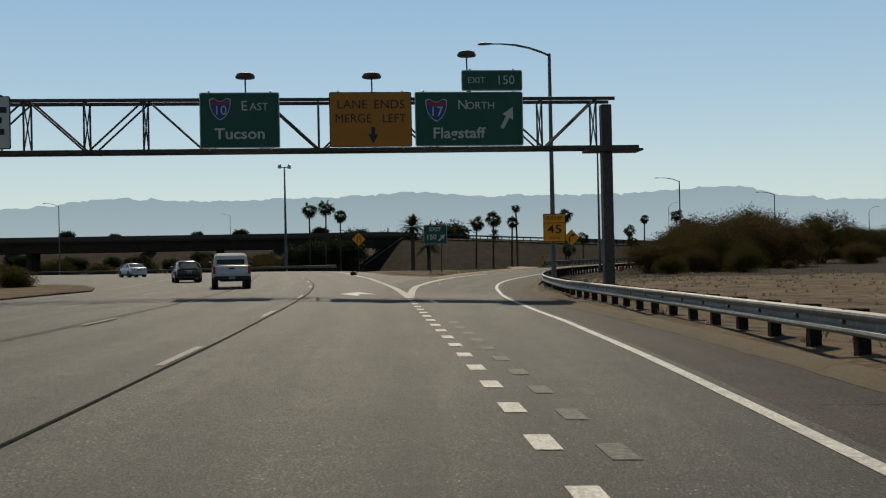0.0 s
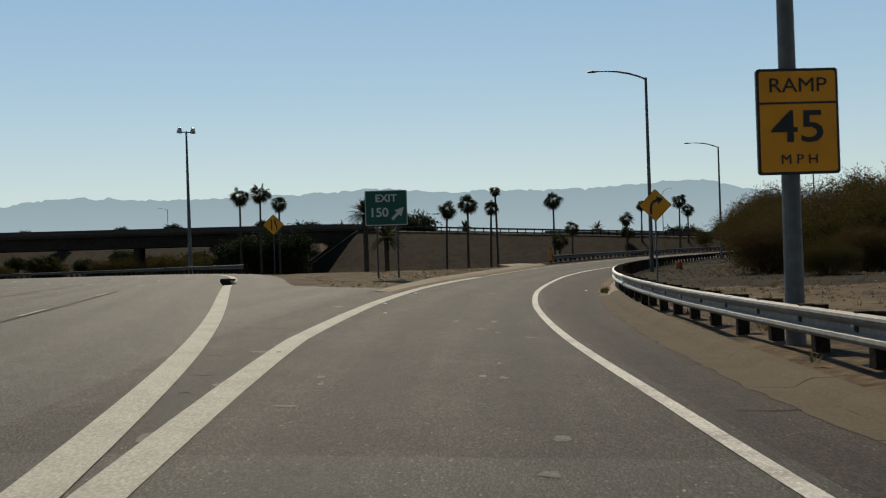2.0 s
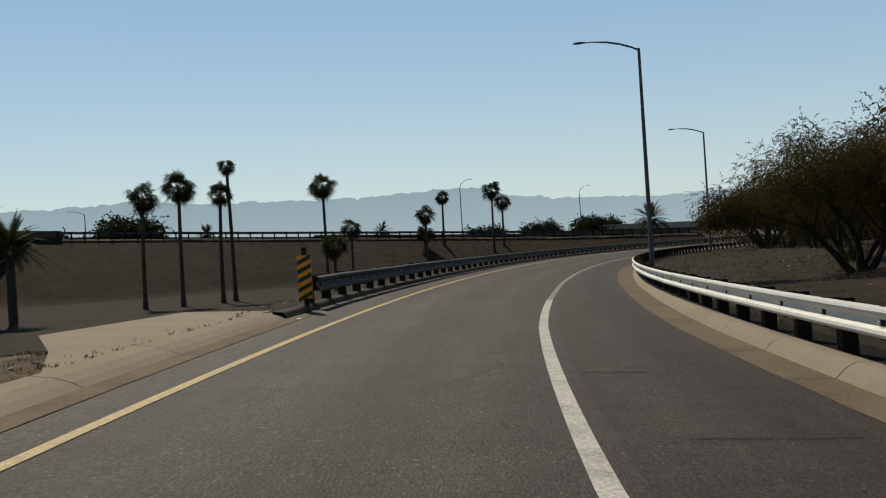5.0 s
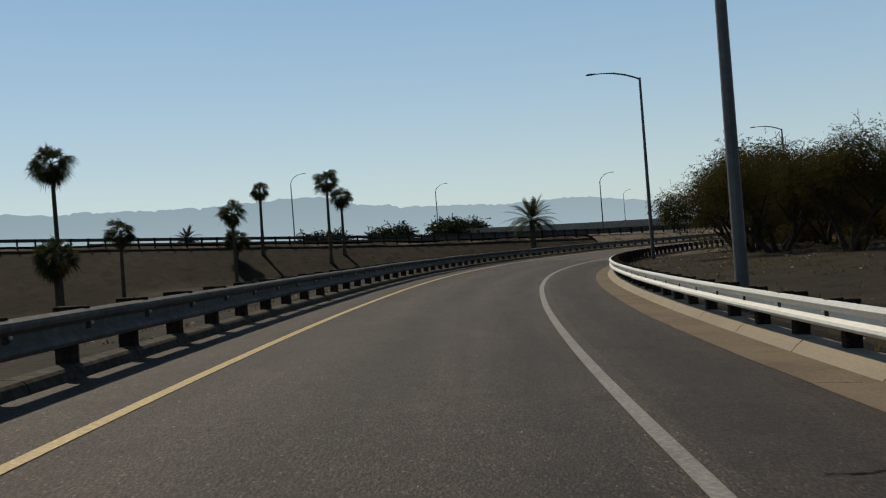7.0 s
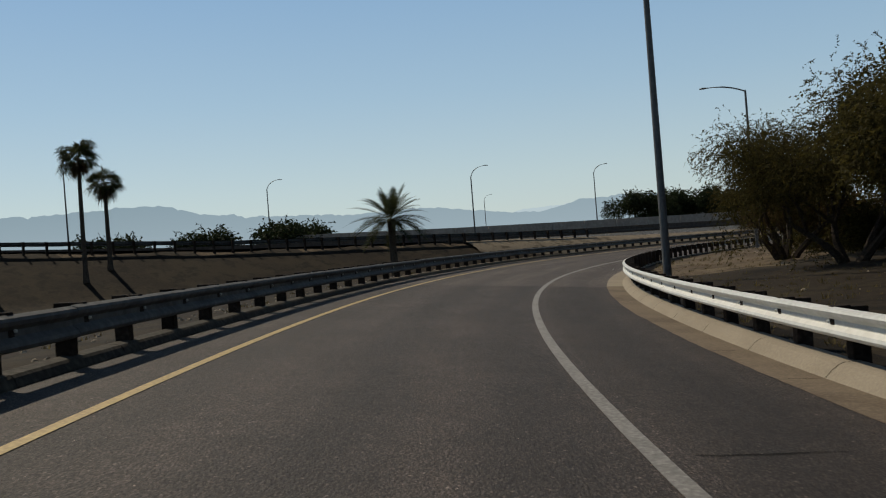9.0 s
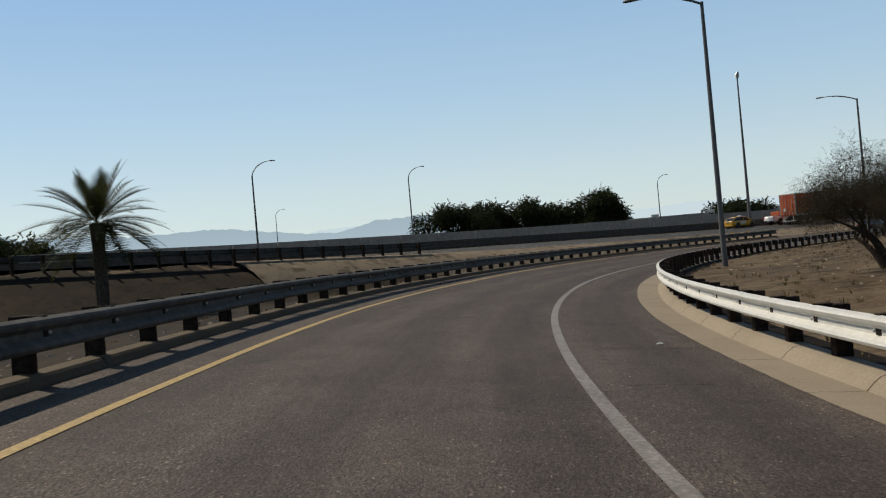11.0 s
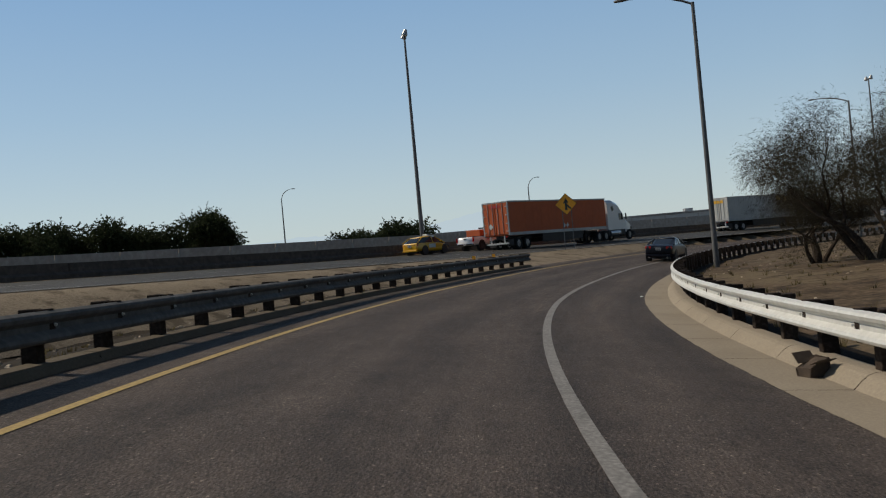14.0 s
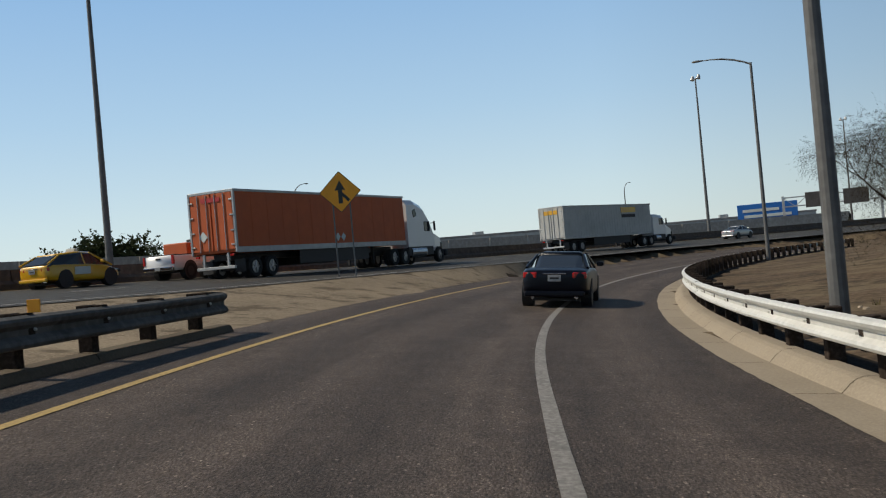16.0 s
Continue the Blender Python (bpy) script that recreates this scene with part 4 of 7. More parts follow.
for x, y, top in ((-52, 240, 14.5), (-95, 330, 20.0), (-25, 420, 20.0), (40, 330, 14.0)):
    street_lamp_at(x, y, top, 2.6, 90, "distant grey street lamp behind the bridge")

def mast_at(x, y, top):
    z0 = zg(x, y) - 0.05
    h = top - z0
    root = empty("light_mast", pose(x, y, z0, 0, 0, 20))
    bm = bmesh.new(); tube(bm, (0, 0, 0), (0, 0, h), 0.26, 0.10, 14); tube(bm, (0, 0, 0), (0, 0, 0.06), 0.45, 0.45, 14)
    part("pole", bm, M_POLE, root)
    bm = bmesh.new(); box(bm, (1.7, 0.14, 0.12), (0, 0, h - 0.1), bevel=0.01)
    part("crossbar", bm, M_POLE, root)
    for sx in (-0.75, 0.75):
        bm = bmesh.new()
        tube(bm, (sx, 0, h), (sx, -0.12, h + 0.42), 0.30, 0.16, 12)
        tube(bm, (sx, 0.05, h - 0.16), (sx, 0, h), 0.33, 0.30, 12)
        lamp = part("floodlight", bm, M_ALU, root, "round aluminium floodlight")
        bm = bmesh.new(); tube(bm, (sx, 0.06, h - 0.19), (sx, 0.05, h - 0.165), 0.28, 0.29, 12)
        part("lens", bm, M_SIGNWHITE, lamp)
    return tagged(root, "tall slim lighting mast with twin floodlights on top", "light mast", "lighting masts")
mast_at(-1.7, 162, 15.7); mast_at(241.1, 249.2, 24.4); mast_at(320, 190, 24.4); mast_at(390, 141, 24.4)

# ---- signs ----
def text_part(name, body, size, at, material, parent, label="", align='CENTER', extrude=0.004, squeeze=1.0, bold=0.0):
    cu = bpy.data.curves.new(name, 'FONT')
    cu.body, cu.size, cu.align_x, cu.align_y, cu.extrude, cu.offset = body, size, align, 'CENTER', extrude, bold
    cu.resolution_u = 3
    tmp = bpy.data.objects.new("tmp", cu)
    scene.collection.objects.link(tmp)
    dg = bpy.context.evaluated_depsgraph_get()
    me = bpy.data.meshes.new_from_object(tmp.evaluated_get(dg))
    bpy.data.objects.remove(tmp)
    me.name = name
    me.materials.clear()
    me.materials.append(material)
    ob = new(name, me)
    ob.parent = parent
    ob.matrix_basis = Matrix.Translation(at) @ Euler((radians(90), 0, 0)).to_matrix().to_4x4() @ Matrix.Diagonal((squeeze, 1, 1, 1))
    if label:
        ob["label"] = label
    return ob

def rounded(w, h, r, n=4):
    pts = []
    for cx, cy, a0 in ((w / 2 - r, h / 2 - r, 0), (-w / 2 + r, h / 2 - r, 90), (-w / 2 + r, -h / 2 + r, 180), (w / 2 - r, -h / 2 + r, 270)):
        for k in range(n + 1):
            a = radians(a0 + 90 * k / n)
            pts.append((cx + r * math.cos(a), cy + r * math.sin(a)))
    return pts

def plate(name, outline, y, thick, material, parent, label="", at=(0, 0)):
    """An upright plate: outline in x and z, its face turned to -y."""
    bm = bmesh.new()
    f = bm.faces.new([bm.verts.new((px + at[0], y, pz + at[1])) for px, pz in outline])
    if f.normal.y > 0:
        bmesh.ops.reverse_faces(bm, faces=[f])
    r = bmesh.ops.extrude_face_region(bm, geom=[f])
    bmesh.ops.translate(bm, vec=(0, thick, 0), verts=[v for v in r["geom"] if isinstance(v, bmesh.types.BMVert)])
    bmesh.ops.recalc_face_normals(bm, faces=bm.faces)
    return part(name, bm, material, parent, label)

def arrow_outline(length, head, shaft, ang):
    p = [(-shaft / 2, -length / 2), (shaft / 2, -length / 2), (shaft / 2, length / 2 - head), (head * 0.55, length / 2 - head * 1.05), (0, length / 2), (-head * 0.55, length / 2 - head * 1.05), (-shaft / 2, length / 2 - head)]
    c, s = math.cos(radians(ang)), math.sin(radians(ang))
    return [(c * a - s * b, s * a + c * b) for a, b in p]

def panel(root, name, w, h, face, border, at, y, label, r=0.09):
    p = plate(name, rounded(w, h, r), y, 0.05, border, root, label, at)
    q = plate("field", rounded(w - 0.08, h - 0.08, r * 0.8), y - 0.004, 0.004, face, p, "", at)
    return p

# the gantry over the highway
gantry = empty("sign_gantry", pose(13.6, 54.2, 0.25, 0, 0, -3.0))
GR = -0.4
bm = bmesh.new()
box(bm, (0.48, 0.48, 8.6), (0, 0, GR + 4.3), bevel=0.03); box(bm, (0.9, 0.9, 0.08), (0, 0, GR + 0.1), bevel=0.02)
part("column", bm, M_DARKSTEEL, gantry, "dark weathered steel column")
bm = bmesh.new()
box(bm, (0.48, 0.48, 8.6), (-33.5, 0, GR + 4.3), bevel=0.03)
part("column", bm, M_DARKSTEEL, gantry)
for z, x1 in ((6.17, 1.35), (8.42, 0.25)):
    for y in (-0.55, 0.55):
        bm = bmesh.new(); box(bm, (34 + x1, 0.13, 0.15), ((x1 - 33.7) / 2 - 0.1, y, z), bevel=0.015)
        part("chord", bm, M_DARKSTEEL, gantry)
bm = bmesh.new(); box(bm, (2.6, 1.3, 0.10), (0.3, 0, 6.04), bevel=0.01)
part("bracket_plate", bm, M_DARKSTEEL, gantry)
x = -0.6
k = 0
while x > -33:
    for y in (-0.55, 0.55):
        bm = bmesh.new(); tube(bm, (x, y, 6.2), (x, y, 8.4), 0.045, None, 6)
        part("upright", bm, M_DARKSTEEL, gantry)
        a, b = ((x, 6.2), (x - 2.35, 8.4)) if k % 2 else ((x, 8.4), (x - 2.35, 6.2))
        bm = bmesh.new(); tube(bm, (a[0], y, a[1]), (b[0], y, b[1]), 0.045, None, 6)
        part("diagonal", bm, M_DARKSTEEL, gantry)
    for z in (6.2, 8.4):
        bm = bmesh.new(); tube(bm, (x, -0.55, z), (x, 0.55, z), 0.035, None, 6)
        part("cross_strut", bm, M_DARKSTEEL, gantry)
    bm = bmesh.new(); tube(bm, (x, -0.55, 6.2), (x, 0.55, 8.4), 0.03, None, 6); tube(bm, (x, 0.55, 6.2), (x, -0.55, 8.4), 0.03, None, 6)
    part("cross_brace", bm, M_DARKSTEEL, gantry)
    x -= 2.55
    k += 1
tagged(gantry, "dark steel truss gantry spanning the highway", "sign gantry")

def gantry_sign(name, xl, xr, zb, zt, face, label):
    root = empty(name, gantry.matrix_basis @ Matrix.Translation(((xl + xr) / 2, -0.72, (zb + zt) / 2)))
    w, h = xr - xl, zt - zb
    panel(root, "panel", w, h, face, M_SIGNWHITE if face is M_GREEN else M_BLACK, (0, 0), 0.0, "")
    for xx in np.linspace(-w / 2 + 0.4, w / 2 - 0.4, max(2, int(w / 1.5))):
        bm = bmesh.new(); box(bm, (0.08, 0.1, h + 0.15), (float(xx), 0.11, 0), bevel=0.008)
        part("stiffener", bm, M_ALU, root)
    tagged(root, label, "road sign", "gantry signs")
    return root

def shield(root, at, s, number):
    out = []
    for k in range(25):
        u = -1 + 2 * k / 24
        out.append((u * 0.5 * (1 - 0.15 * 0), 0.42 - 0.07 * math.cos(u * math.pi * 1.5)))
    right = [(0.5, 0.40), (0.47, 0.1), (0.38, -0.18), (0.2, -0.42), (0.0, -0.55)]
    o = [(a * s, b * s) for a, b in out] + [(a * s, b * s) for a, b in right] + [(-a * s, b * s) for a, b in reversed(right[:-1])]
    p = plate("shield", o, -0.009, 0.005, M_SIGNWHITE, root, "", at)
    plate("shield_field", [(a * 0.92, b * 0.92) for a, b in o], -0.013, 0.004, M_BLUE, p, "", at)
    plate("shield_band", [(-0.42 * s, 0.19 * s), (0.42 * s, 0.19 * s), (0.45 * s, 0.33 * s), (-0.45 * s, 0.33 * s)], -0.016, 0.003, M_RED, p, "", at)
    text_part("number", number, 0.62 * s, (at[0], -0.018, at[1] - 0.10 * s), M_SIGNWHITE, root)

g = gantry_sign("direction_sign", -18.55, -15.05, 6.25, 8.72, M_GREEN, "green highway sign reading East Tucson with a route shield")
shield(g, (-0.85, 0.52), 0.95, "10")
text_part("word", "E", 0.62, (0.2, -0.012, 0.62), M_SIGNWHITE, g); text_part("word", "AST", 0.48, (0.85, -0.012, 0.585), M_SIGNWHITE, g)
text_part("word", "Tucson", 0.68, (0.0, -0.012, -0.62), M_SIGNWHITE, g, squeeze=1.1, bold=0.012)
g = gantry_sign("lane_ends_sign", -12.85, -9.15, 6.25, 8.72, M_SIGNSHADE, "amber lane ends merging sign with a down arrow")
text_part("word", "LANE", 0.56, (-0.82, -0.012, 0.66), M_BLACK, g, squeeze=1.02)
text_part("word", "ENDS", 0.56, (0.84, -0.012, 0.66), M_BLACK, g, squeeze=1.02)
text_part("word", "MERGE", 0.56, (-0.78, -0.012, 0.03), M_BLACK, g, squeeze=0.95)
text_part("word", "LEFT", 0.56, (1.05, -0.012, 0.03), M_BLACK, g, squeeze=0.95)
plate("arrow", arrow_outline(0.75, 0.42, 0.17, 180), -0.009, 0.004, M_BLACK, g, "", (0.1, -0.72))
g = gantry_sign("direction_sign", -9.0, -4.05, 6.25, 8.72, M_GREEN, "green highway sign reading North Flagstaff with a route shield")
shield(g, (-1.5, 0.42), 1.0, "17")
text_part("word", "N", 0.62, (-0.3, -0.012, 0.62), M_SIGNWHITE, g); text_part("word", "ORTH", 0.48, (0.52, -0.012, 0.585), M_SIGNWHITE, g)
text_part("word", "Flagstaff", 0.68, (-0.5, -0.012, -0.66), M_SIGNWHITE, g, squeeze=1.1, bold=0.012)
plate("arrow", arrow_outline(1.1, 0.5, 0.17, -28), -0.009, 0.004, M_SIGNWHITE, g, "", (1.75, 0.05))
g = gantry_sign("exit_number_sign", -6.85, -4.05, 8.76, 9.70, M_GREEN, "small green sign reading exit 150 above the larger sign")
text_part("word", "EXIT", 0.40, (-0.72, -0.012, 0.0), M_SIGNWHITE, g); text_part("word", "150", 0.58, (0.62, -0.012, 0.0), M_SIGNWHITE, g)
g = gantry_sign("lane_control_sign", -29.5, -26.6, 6.3, 8.6, M_SIGNWHITE, "white regulatory sign with dark lettering on the gantry")
for z, w in ((0.55, 1.6), (0.1, 1.2), (-0.4, 1.4)):
    plate("bar", rounded(w, 0.26, 0.03), -0.009, 0.004, M_BLACK, g, "", (0.5, z))
# sign lamps above the gantry
for x, up in ((-16.6, 1.35), (-10.9, 1.35), (-6.5, 2.35)):
    root = empty("sign_lamp", gantry.matrix_basis @ Matrix.Translation((x, 0, 8.4)))
    bm = bmesh.new(); tube(bm, (0, 0, 0), (0, 0, up - 0.25), 0.035, None, 8)
    part("stem", bm, M_DARKSTEEL, root)
    bm = bmesh.new()
    rings = []
    for r, z in ((0.42, up - 0.28), (0.45, up - 0.22), (0.38, up - 0.08), (0.22, up - 0.02), (0.0, up)):
        if r:
            rings.append([bm.verts.new((r * math.cos(2 * math.pi * q / 12), r * 0.8 * math.sin(2 * math.pi * q / 12), z)) for q in range(12)])
    for a, b in zip(rings, rings[1:]):
        for q in range(12):
            bm.faces.new((a[q], a[(q + 1) % 12], b[(q + 1) % 12], b[q]))
    bm.faces.new(rings[-1]); bm.faces.new(list(reversed(rings[0])))
    part("shade", bm, M_DARKSTEEL, root, smooth_shade=True)
    tagged(root, "dark hooded lamp on a short stem above a sign", "sign lamp", "gantry lamps")

def diamond(d):
    pts = rounded(d / 1.414, d / 1.414, 0.05)
    c = math.cos(math.pi / 4)
    return [(c * (a - b), c * (a + b)) for a, b in pts]

def warning(name, x, y, z, turn, d, legs, base, label, mark):
    root = empty(name, pose(x, y, z, 0, 0, turn))
    plate("panel", diamond(d), 0.0, 0.01, M_BLACK, root)
    plate("field", diamond(d * 0.96), -0.004, 0.004, M_SIGNYELLOW, root)
    plate("back", diamond(d * 0.99), 0.012, 0.004, M_ALU, root)
    for o in mark:
        plate("symbol", o, -0.009, 0.004, M_BLACK, root)
    for lx in legs:
        bm = bmesh.new(); box(bm, (0.06, 0.06, z - base + 0.1), (lx, 0.05, (base - z) / 2 + 0.05), bevel=0.006)
        part("post", bm, M_POLE, root)
    return tagged(root, label, "road sign")

def curved_arrow(d):
    pts, w = [], 0.075 * d
    path = [(-0.14 * d, -0.27 * d), (-0.14 * d, -0.1 * d), (-0.12 * d, 0.03 * d), (-0.05 * d, 0.11 * d), (0.05 * d, 0.15 * d)]
    l, r = [], []
    for i, p in enumerate(path):
        t = Vector(path[min(i + 1, 4)]) - Vector(path[max(i - 1, 0)])
        n = Vector((-t.y, t.x)).normalized() * w / 2
        l.append((p[0] + n.x, p[1] + n.y)); r.append((p[0] - n.x, p[1] - n.y))
    head = [(0.03 * d, 0.27 * d), (0.24 * d, 0.19 * d), (0.09 * d, 0.03 * d)]
    return l + head + list(reversed(r))
warning("curve_sign", 21.0, 85.4, 2.78, -12, 1.31, (0.0,), zg(21.0, 85.4), "yellow diamond sign with a bent curve arrow on a post", [curved_arrow(1.31)])
warning("lane_ends_warning", 6.8, 124, 3.7, -2, 1.6, (0.0,), zg(6.8, 124), "yellow diamond warning sign for a narrowing lane",
        [[(-0.18, -0.4), (-0.1, -0.4), (-0.1, 0.4), (-0.18, 0.4)], [(0.2, -0.4), (0.28, -0.4), (0.28, -0.1), (0.16, 0.15), (0.16, 0.4), (0.08, 0.4), (0.08, 0.12), (0.2, -0.12)]])
merge_mark = [arrow_outline(0.95, 0.4, 0.17, 0), [(0.06, 0.02), (0.06, -0.16), (0.3, -0.42), (0.4, -0.34)]]
warning("merge_sign", 217.6, 231.35, 4.1, -87, 1.7, (-0.33, 0.36), 0.45, "yellow diamond merge sign on two steel posts", merge_mark)

# the ramp speed sign on the first lamp
root = empty("ramp_speed_sign", pose(13.11, 61.76, 2.93, 0, 0, -8))
panel(root, "panel", 1.22, 1.55, M_SIGNYELLOW, M_BLACK, (0, 0), 0.0, "", 0.05)
text_part("word", "RAMP", 0.30, (0, -0.012, 0.52), M_BLACK, root, squeeze=1.15)
text_part("number", "45", 0.66, (0, -0.012, -0.10), M_BLACK, root, squeeze=1.25, bold=0.005)
text_part("word", "M P H", 0.20, (0, -0.012, -0.56), M_BLACK, root, squeeze=1.1)
bm = bmesh.new(); box(bm, (1.14, 0.006, 0.03), (0, -0.008, 0.27)); part("rule", bm, M_BLACK, root)
for z in (0.5, -0.5):
    bm = bmesh.new(); box(bm, (0.34, 0.05, 0.06), (0, 0.07, z), bevel=0.01); part("clamp", bm, M_STEEL, root)
tagged(root, "yellow ramp 45 mph sign clamped to a lamp pole", "road sign")

# the gore exit sign
root = empty("exit_sign", pose(11.72, 96.6, 3.47, 0, 0, -9))
panel(root, "panel", 2.08, 1.72, M_GREEN, M_SIGNWHITE, (0, 0), 0.0, "", 0.07)
text_part("word", "EXIT", 0.50, (0.0, -0.012, 0.46), M_SIGNWHITE, root, squeeze=1.05, bold=0.012)
text_part("number", "150", 0.62, (-0.36, -0.012, -0.24), M_SIGNWHITE, root, squeeze=1.02, bold=0.014)
plate("arrow", arrow_outline(0.85, 0.42, 0.14, -45), -0.009, 0.004, M_SIGNWHITE, root, "", (0.58, -0.28))
for lx in (-0.48, 0.52):
    bm = bmesh.new(); box(bm, (0.09, 0.14, 4.1), (lx, 0.13, -1.4), bevel=0.012)
    part("post", bm, M_DARKSTEEL, root)
tagged(root, "green gore sign reading exit 150 with an arrow", "road sign")

# striped marker at the end of the outer rail
root = empty("hazard_marker", pose(*RAMP.at(121.2, float(RAIL_L(122)) - 0.1), float(road_z(*RAMP.at(121.2, -4.6))[0]) + 0.75, 0, 0, RAMP.turn(118)))
plate("panel", rounded(0.32, 0.95, 0.02), 0.0, 0.02, M_SIGNYELLOW, root)
for k in range(5):
    z = -0.4 + 0.2 * k
    plate("stripe", [(-0.155, z - 0.05), (0.155, z + 0.10), (0.155, z + 0.0), (-0.155, z - 0.15)][::1], -0.004, 0.003, M_BLACK, root)
bm = bmesh.new(); box(bm, (0.1, 0.1, 1.6), (0, 0.08, -0.15), bevel=0.01); part("post", bm, M_TIMBER, root)
tagged(root, "yellow and black striped hazard marker at the guardrail end", "hazard marker")

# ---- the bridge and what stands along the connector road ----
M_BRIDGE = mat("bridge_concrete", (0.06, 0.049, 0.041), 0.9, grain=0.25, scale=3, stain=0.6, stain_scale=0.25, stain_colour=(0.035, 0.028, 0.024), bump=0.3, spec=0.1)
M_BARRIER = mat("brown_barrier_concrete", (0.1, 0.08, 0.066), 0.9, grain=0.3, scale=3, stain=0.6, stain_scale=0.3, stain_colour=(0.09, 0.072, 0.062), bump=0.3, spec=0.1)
M_WALL = mat("grey_block_wall", (0.36, 0.34, 0.31), 0.9, grain=0.2, scale=2, stain=0.5, stain_scale=0.12, stain_colour=(0.24, 0.225, 0.2), spec=0.1)
M_PALE = mat("pale_metal_cladding", (0.42, 0.43, 0.42), 0.6, grain=0.1, scale=1, stain=0.4, stain_scale=0.1, stain_colour=(0.45, 0.46, 0.46))
M_ROOF = mat("flat_roof", (0.3, 0.29, 0.28), 0.9, grain=0.2, scale=1, stain=0.4, stain_scale=0.1)
M_GLASS = mat("dark_glazing", (0.02, 0.025, 0.03), 0.08, spec=0.6, stain=0.1, stain_scale=2.0)

bridge = tagged(empty("bridge"), "brown concrete road bridge over the highway with a long parapet", "bridge", kind="structure")
bw, be = BRIDGE_W, BRIDGE_E + 5
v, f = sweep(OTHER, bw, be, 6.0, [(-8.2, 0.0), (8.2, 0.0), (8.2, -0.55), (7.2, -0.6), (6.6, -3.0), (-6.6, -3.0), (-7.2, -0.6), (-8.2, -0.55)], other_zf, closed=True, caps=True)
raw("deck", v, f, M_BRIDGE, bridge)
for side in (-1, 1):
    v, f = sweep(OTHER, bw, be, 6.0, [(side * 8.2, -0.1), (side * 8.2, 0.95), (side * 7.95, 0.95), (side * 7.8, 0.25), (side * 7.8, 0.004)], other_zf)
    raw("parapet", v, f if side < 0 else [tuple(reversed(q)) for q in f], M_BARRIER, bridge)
for s in (BRIDGE_E - 46, BRIDGE_E - 92, BRIDGE_E - 138):
    for o in (-5, 0, 5):
        x, y = OTHER.at(s, o)
        bm = bmesh.new()
        z1 = float(OTHER_Z(s)) - 2.2
        tube(bm, (x, y, -1.6), (x, y, z1), 0.65, 0.65, 16)
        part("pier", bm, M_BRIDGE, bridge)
# light coping down the abutment slope
x0, y0 = OTHER.at(BRIDGE_E + 1, 9.0)
x1, y1 = OTHER.at(BRIDGE_E - 9.0, 9.6)
bm = bmesh.new()
a, b = Vector((x0, y0, 6.6)), Vector((x1, y1, -0.2))
m = Matrix.Translation((a + b) / 2) @ (b - a).to_track_quat('Z', 'Y').to_matrix().to_4x4() @ Matrix.Diagonal((0.5, 0.35, (b - a).length, 1))
bmesh.ops.create_cube(bm, size=1, matrix=m)
part("slope_coping", bm, M_CONC, bridge, "pale concrete coping down the slope")
v = []
for s, z in ((BRIDGE_E + 1, 6.5), (BRIDGE_E - 9.5, -0.6)):
    for o in np.linspace(-9, 9, 5):
        x, y = OTHER.at(s, float(o)); v.append((x, y, z + 0.12))
raw("slope_paving", v, [(k, k + 1, k + 6, k + 5) for k in range(4)], M_BRIDGE, bridge)

# far barrier of the connector road, cast in lengths
barrier = tagged(empty("barrier_wall"), "long dark brown concrete barrier along the connector road", "barrier", kind="structure")
s = 520.0
while s < 900:
    v, f = sweep(OTHER, s + 0.02, s + 6.06, 3.0, [(-8.0, -0.2), (-8.0, 0.25), (-8.25, 0.4), (-8.3, 0.88), (-8.55, 0.88), (-8.6, -0.4)], other_zf)
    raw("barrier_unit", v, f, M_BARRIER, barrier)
    s += 6.1
for off, w, mt in ((-7.0, 0.14, M_YELLOW), (0.0, 0.12, None), (6.8, 0.14, M_WHITE)):
    if mt:
        paint("edge_line", OTHER, BRIDGE_E, 900, off, w, other_zf, 0.012, mt, "painted edge line of the connector road", 3.0)
    else:
        dashes(OTHER, 600, 900, 12.2, 3.05, off, w, other_zf, 0.012, M_WHITE, "lane_dash", "white lane dash on the connector road", "connector lane dashes")
# paved nose where the two roads join
v, f = sweep(RAMP, 345, 424, 3.0, lambda s: [(float(YELLOW_L(s)) - 1.4, 0.01), (float(YELLOW_L(s)) - 9.5 * float(smooth(345, 372, s)) - 1.5, 0.01)], ramp_zf)
tagged(raw("road_merge", v, f, M_ASPHALT3, smooth_shade=True), "asphalt where the ramp joins the connector", "road", kind="structure")

M_GRAVEL = mat("pale_gravel", (0.2, 0.163, 0.118), 0.95, grain=0.6, scale=22, stain=0.5, stain_scale=0.4, stain_colour=(0.12, 0.096, 0.066), bump=0.7, bump_scale=26, spec=0.1)
earth(M_GRAVEL, (0.25, 0.205, 0.145), (0.085, 0.067, 0.045), 0.6)
v, f = [], []
for i in range(34):
    so_v = 588 + 2.4 * i
    for k, o_v in enumerate((7.45, 8.1, 9.2, 10.6, 12.0)):
        x, y = (float(c) for c in OTHER.at(so_v, o_v))
        xe, ye = OTHER.at(so_v, 7.5)
        u = k / 4
        z_v = (float(other_z(xe, ye)[0]) - 0.02) * (1 - u) + (zg(x, y) + 0.02) * u
        v.append((x, y, max(z_v, zg(x, y) + 0.02) + 0.03 * noise.noise((x * 0.7, y * 0.7, 5)) * (k > 0)))
for i in range(33):
    for k in range(4):
        a = i * 5 + k
        f.append((a, a + 1, a + 6, a + 5))
tagged(raw("verge_connector", v, f, M_GRAVEL, smooth_shade=True), "dusty gravel verge falling from the connector road", "verge", kind="structure")
n_ = 0
v, f = [], []
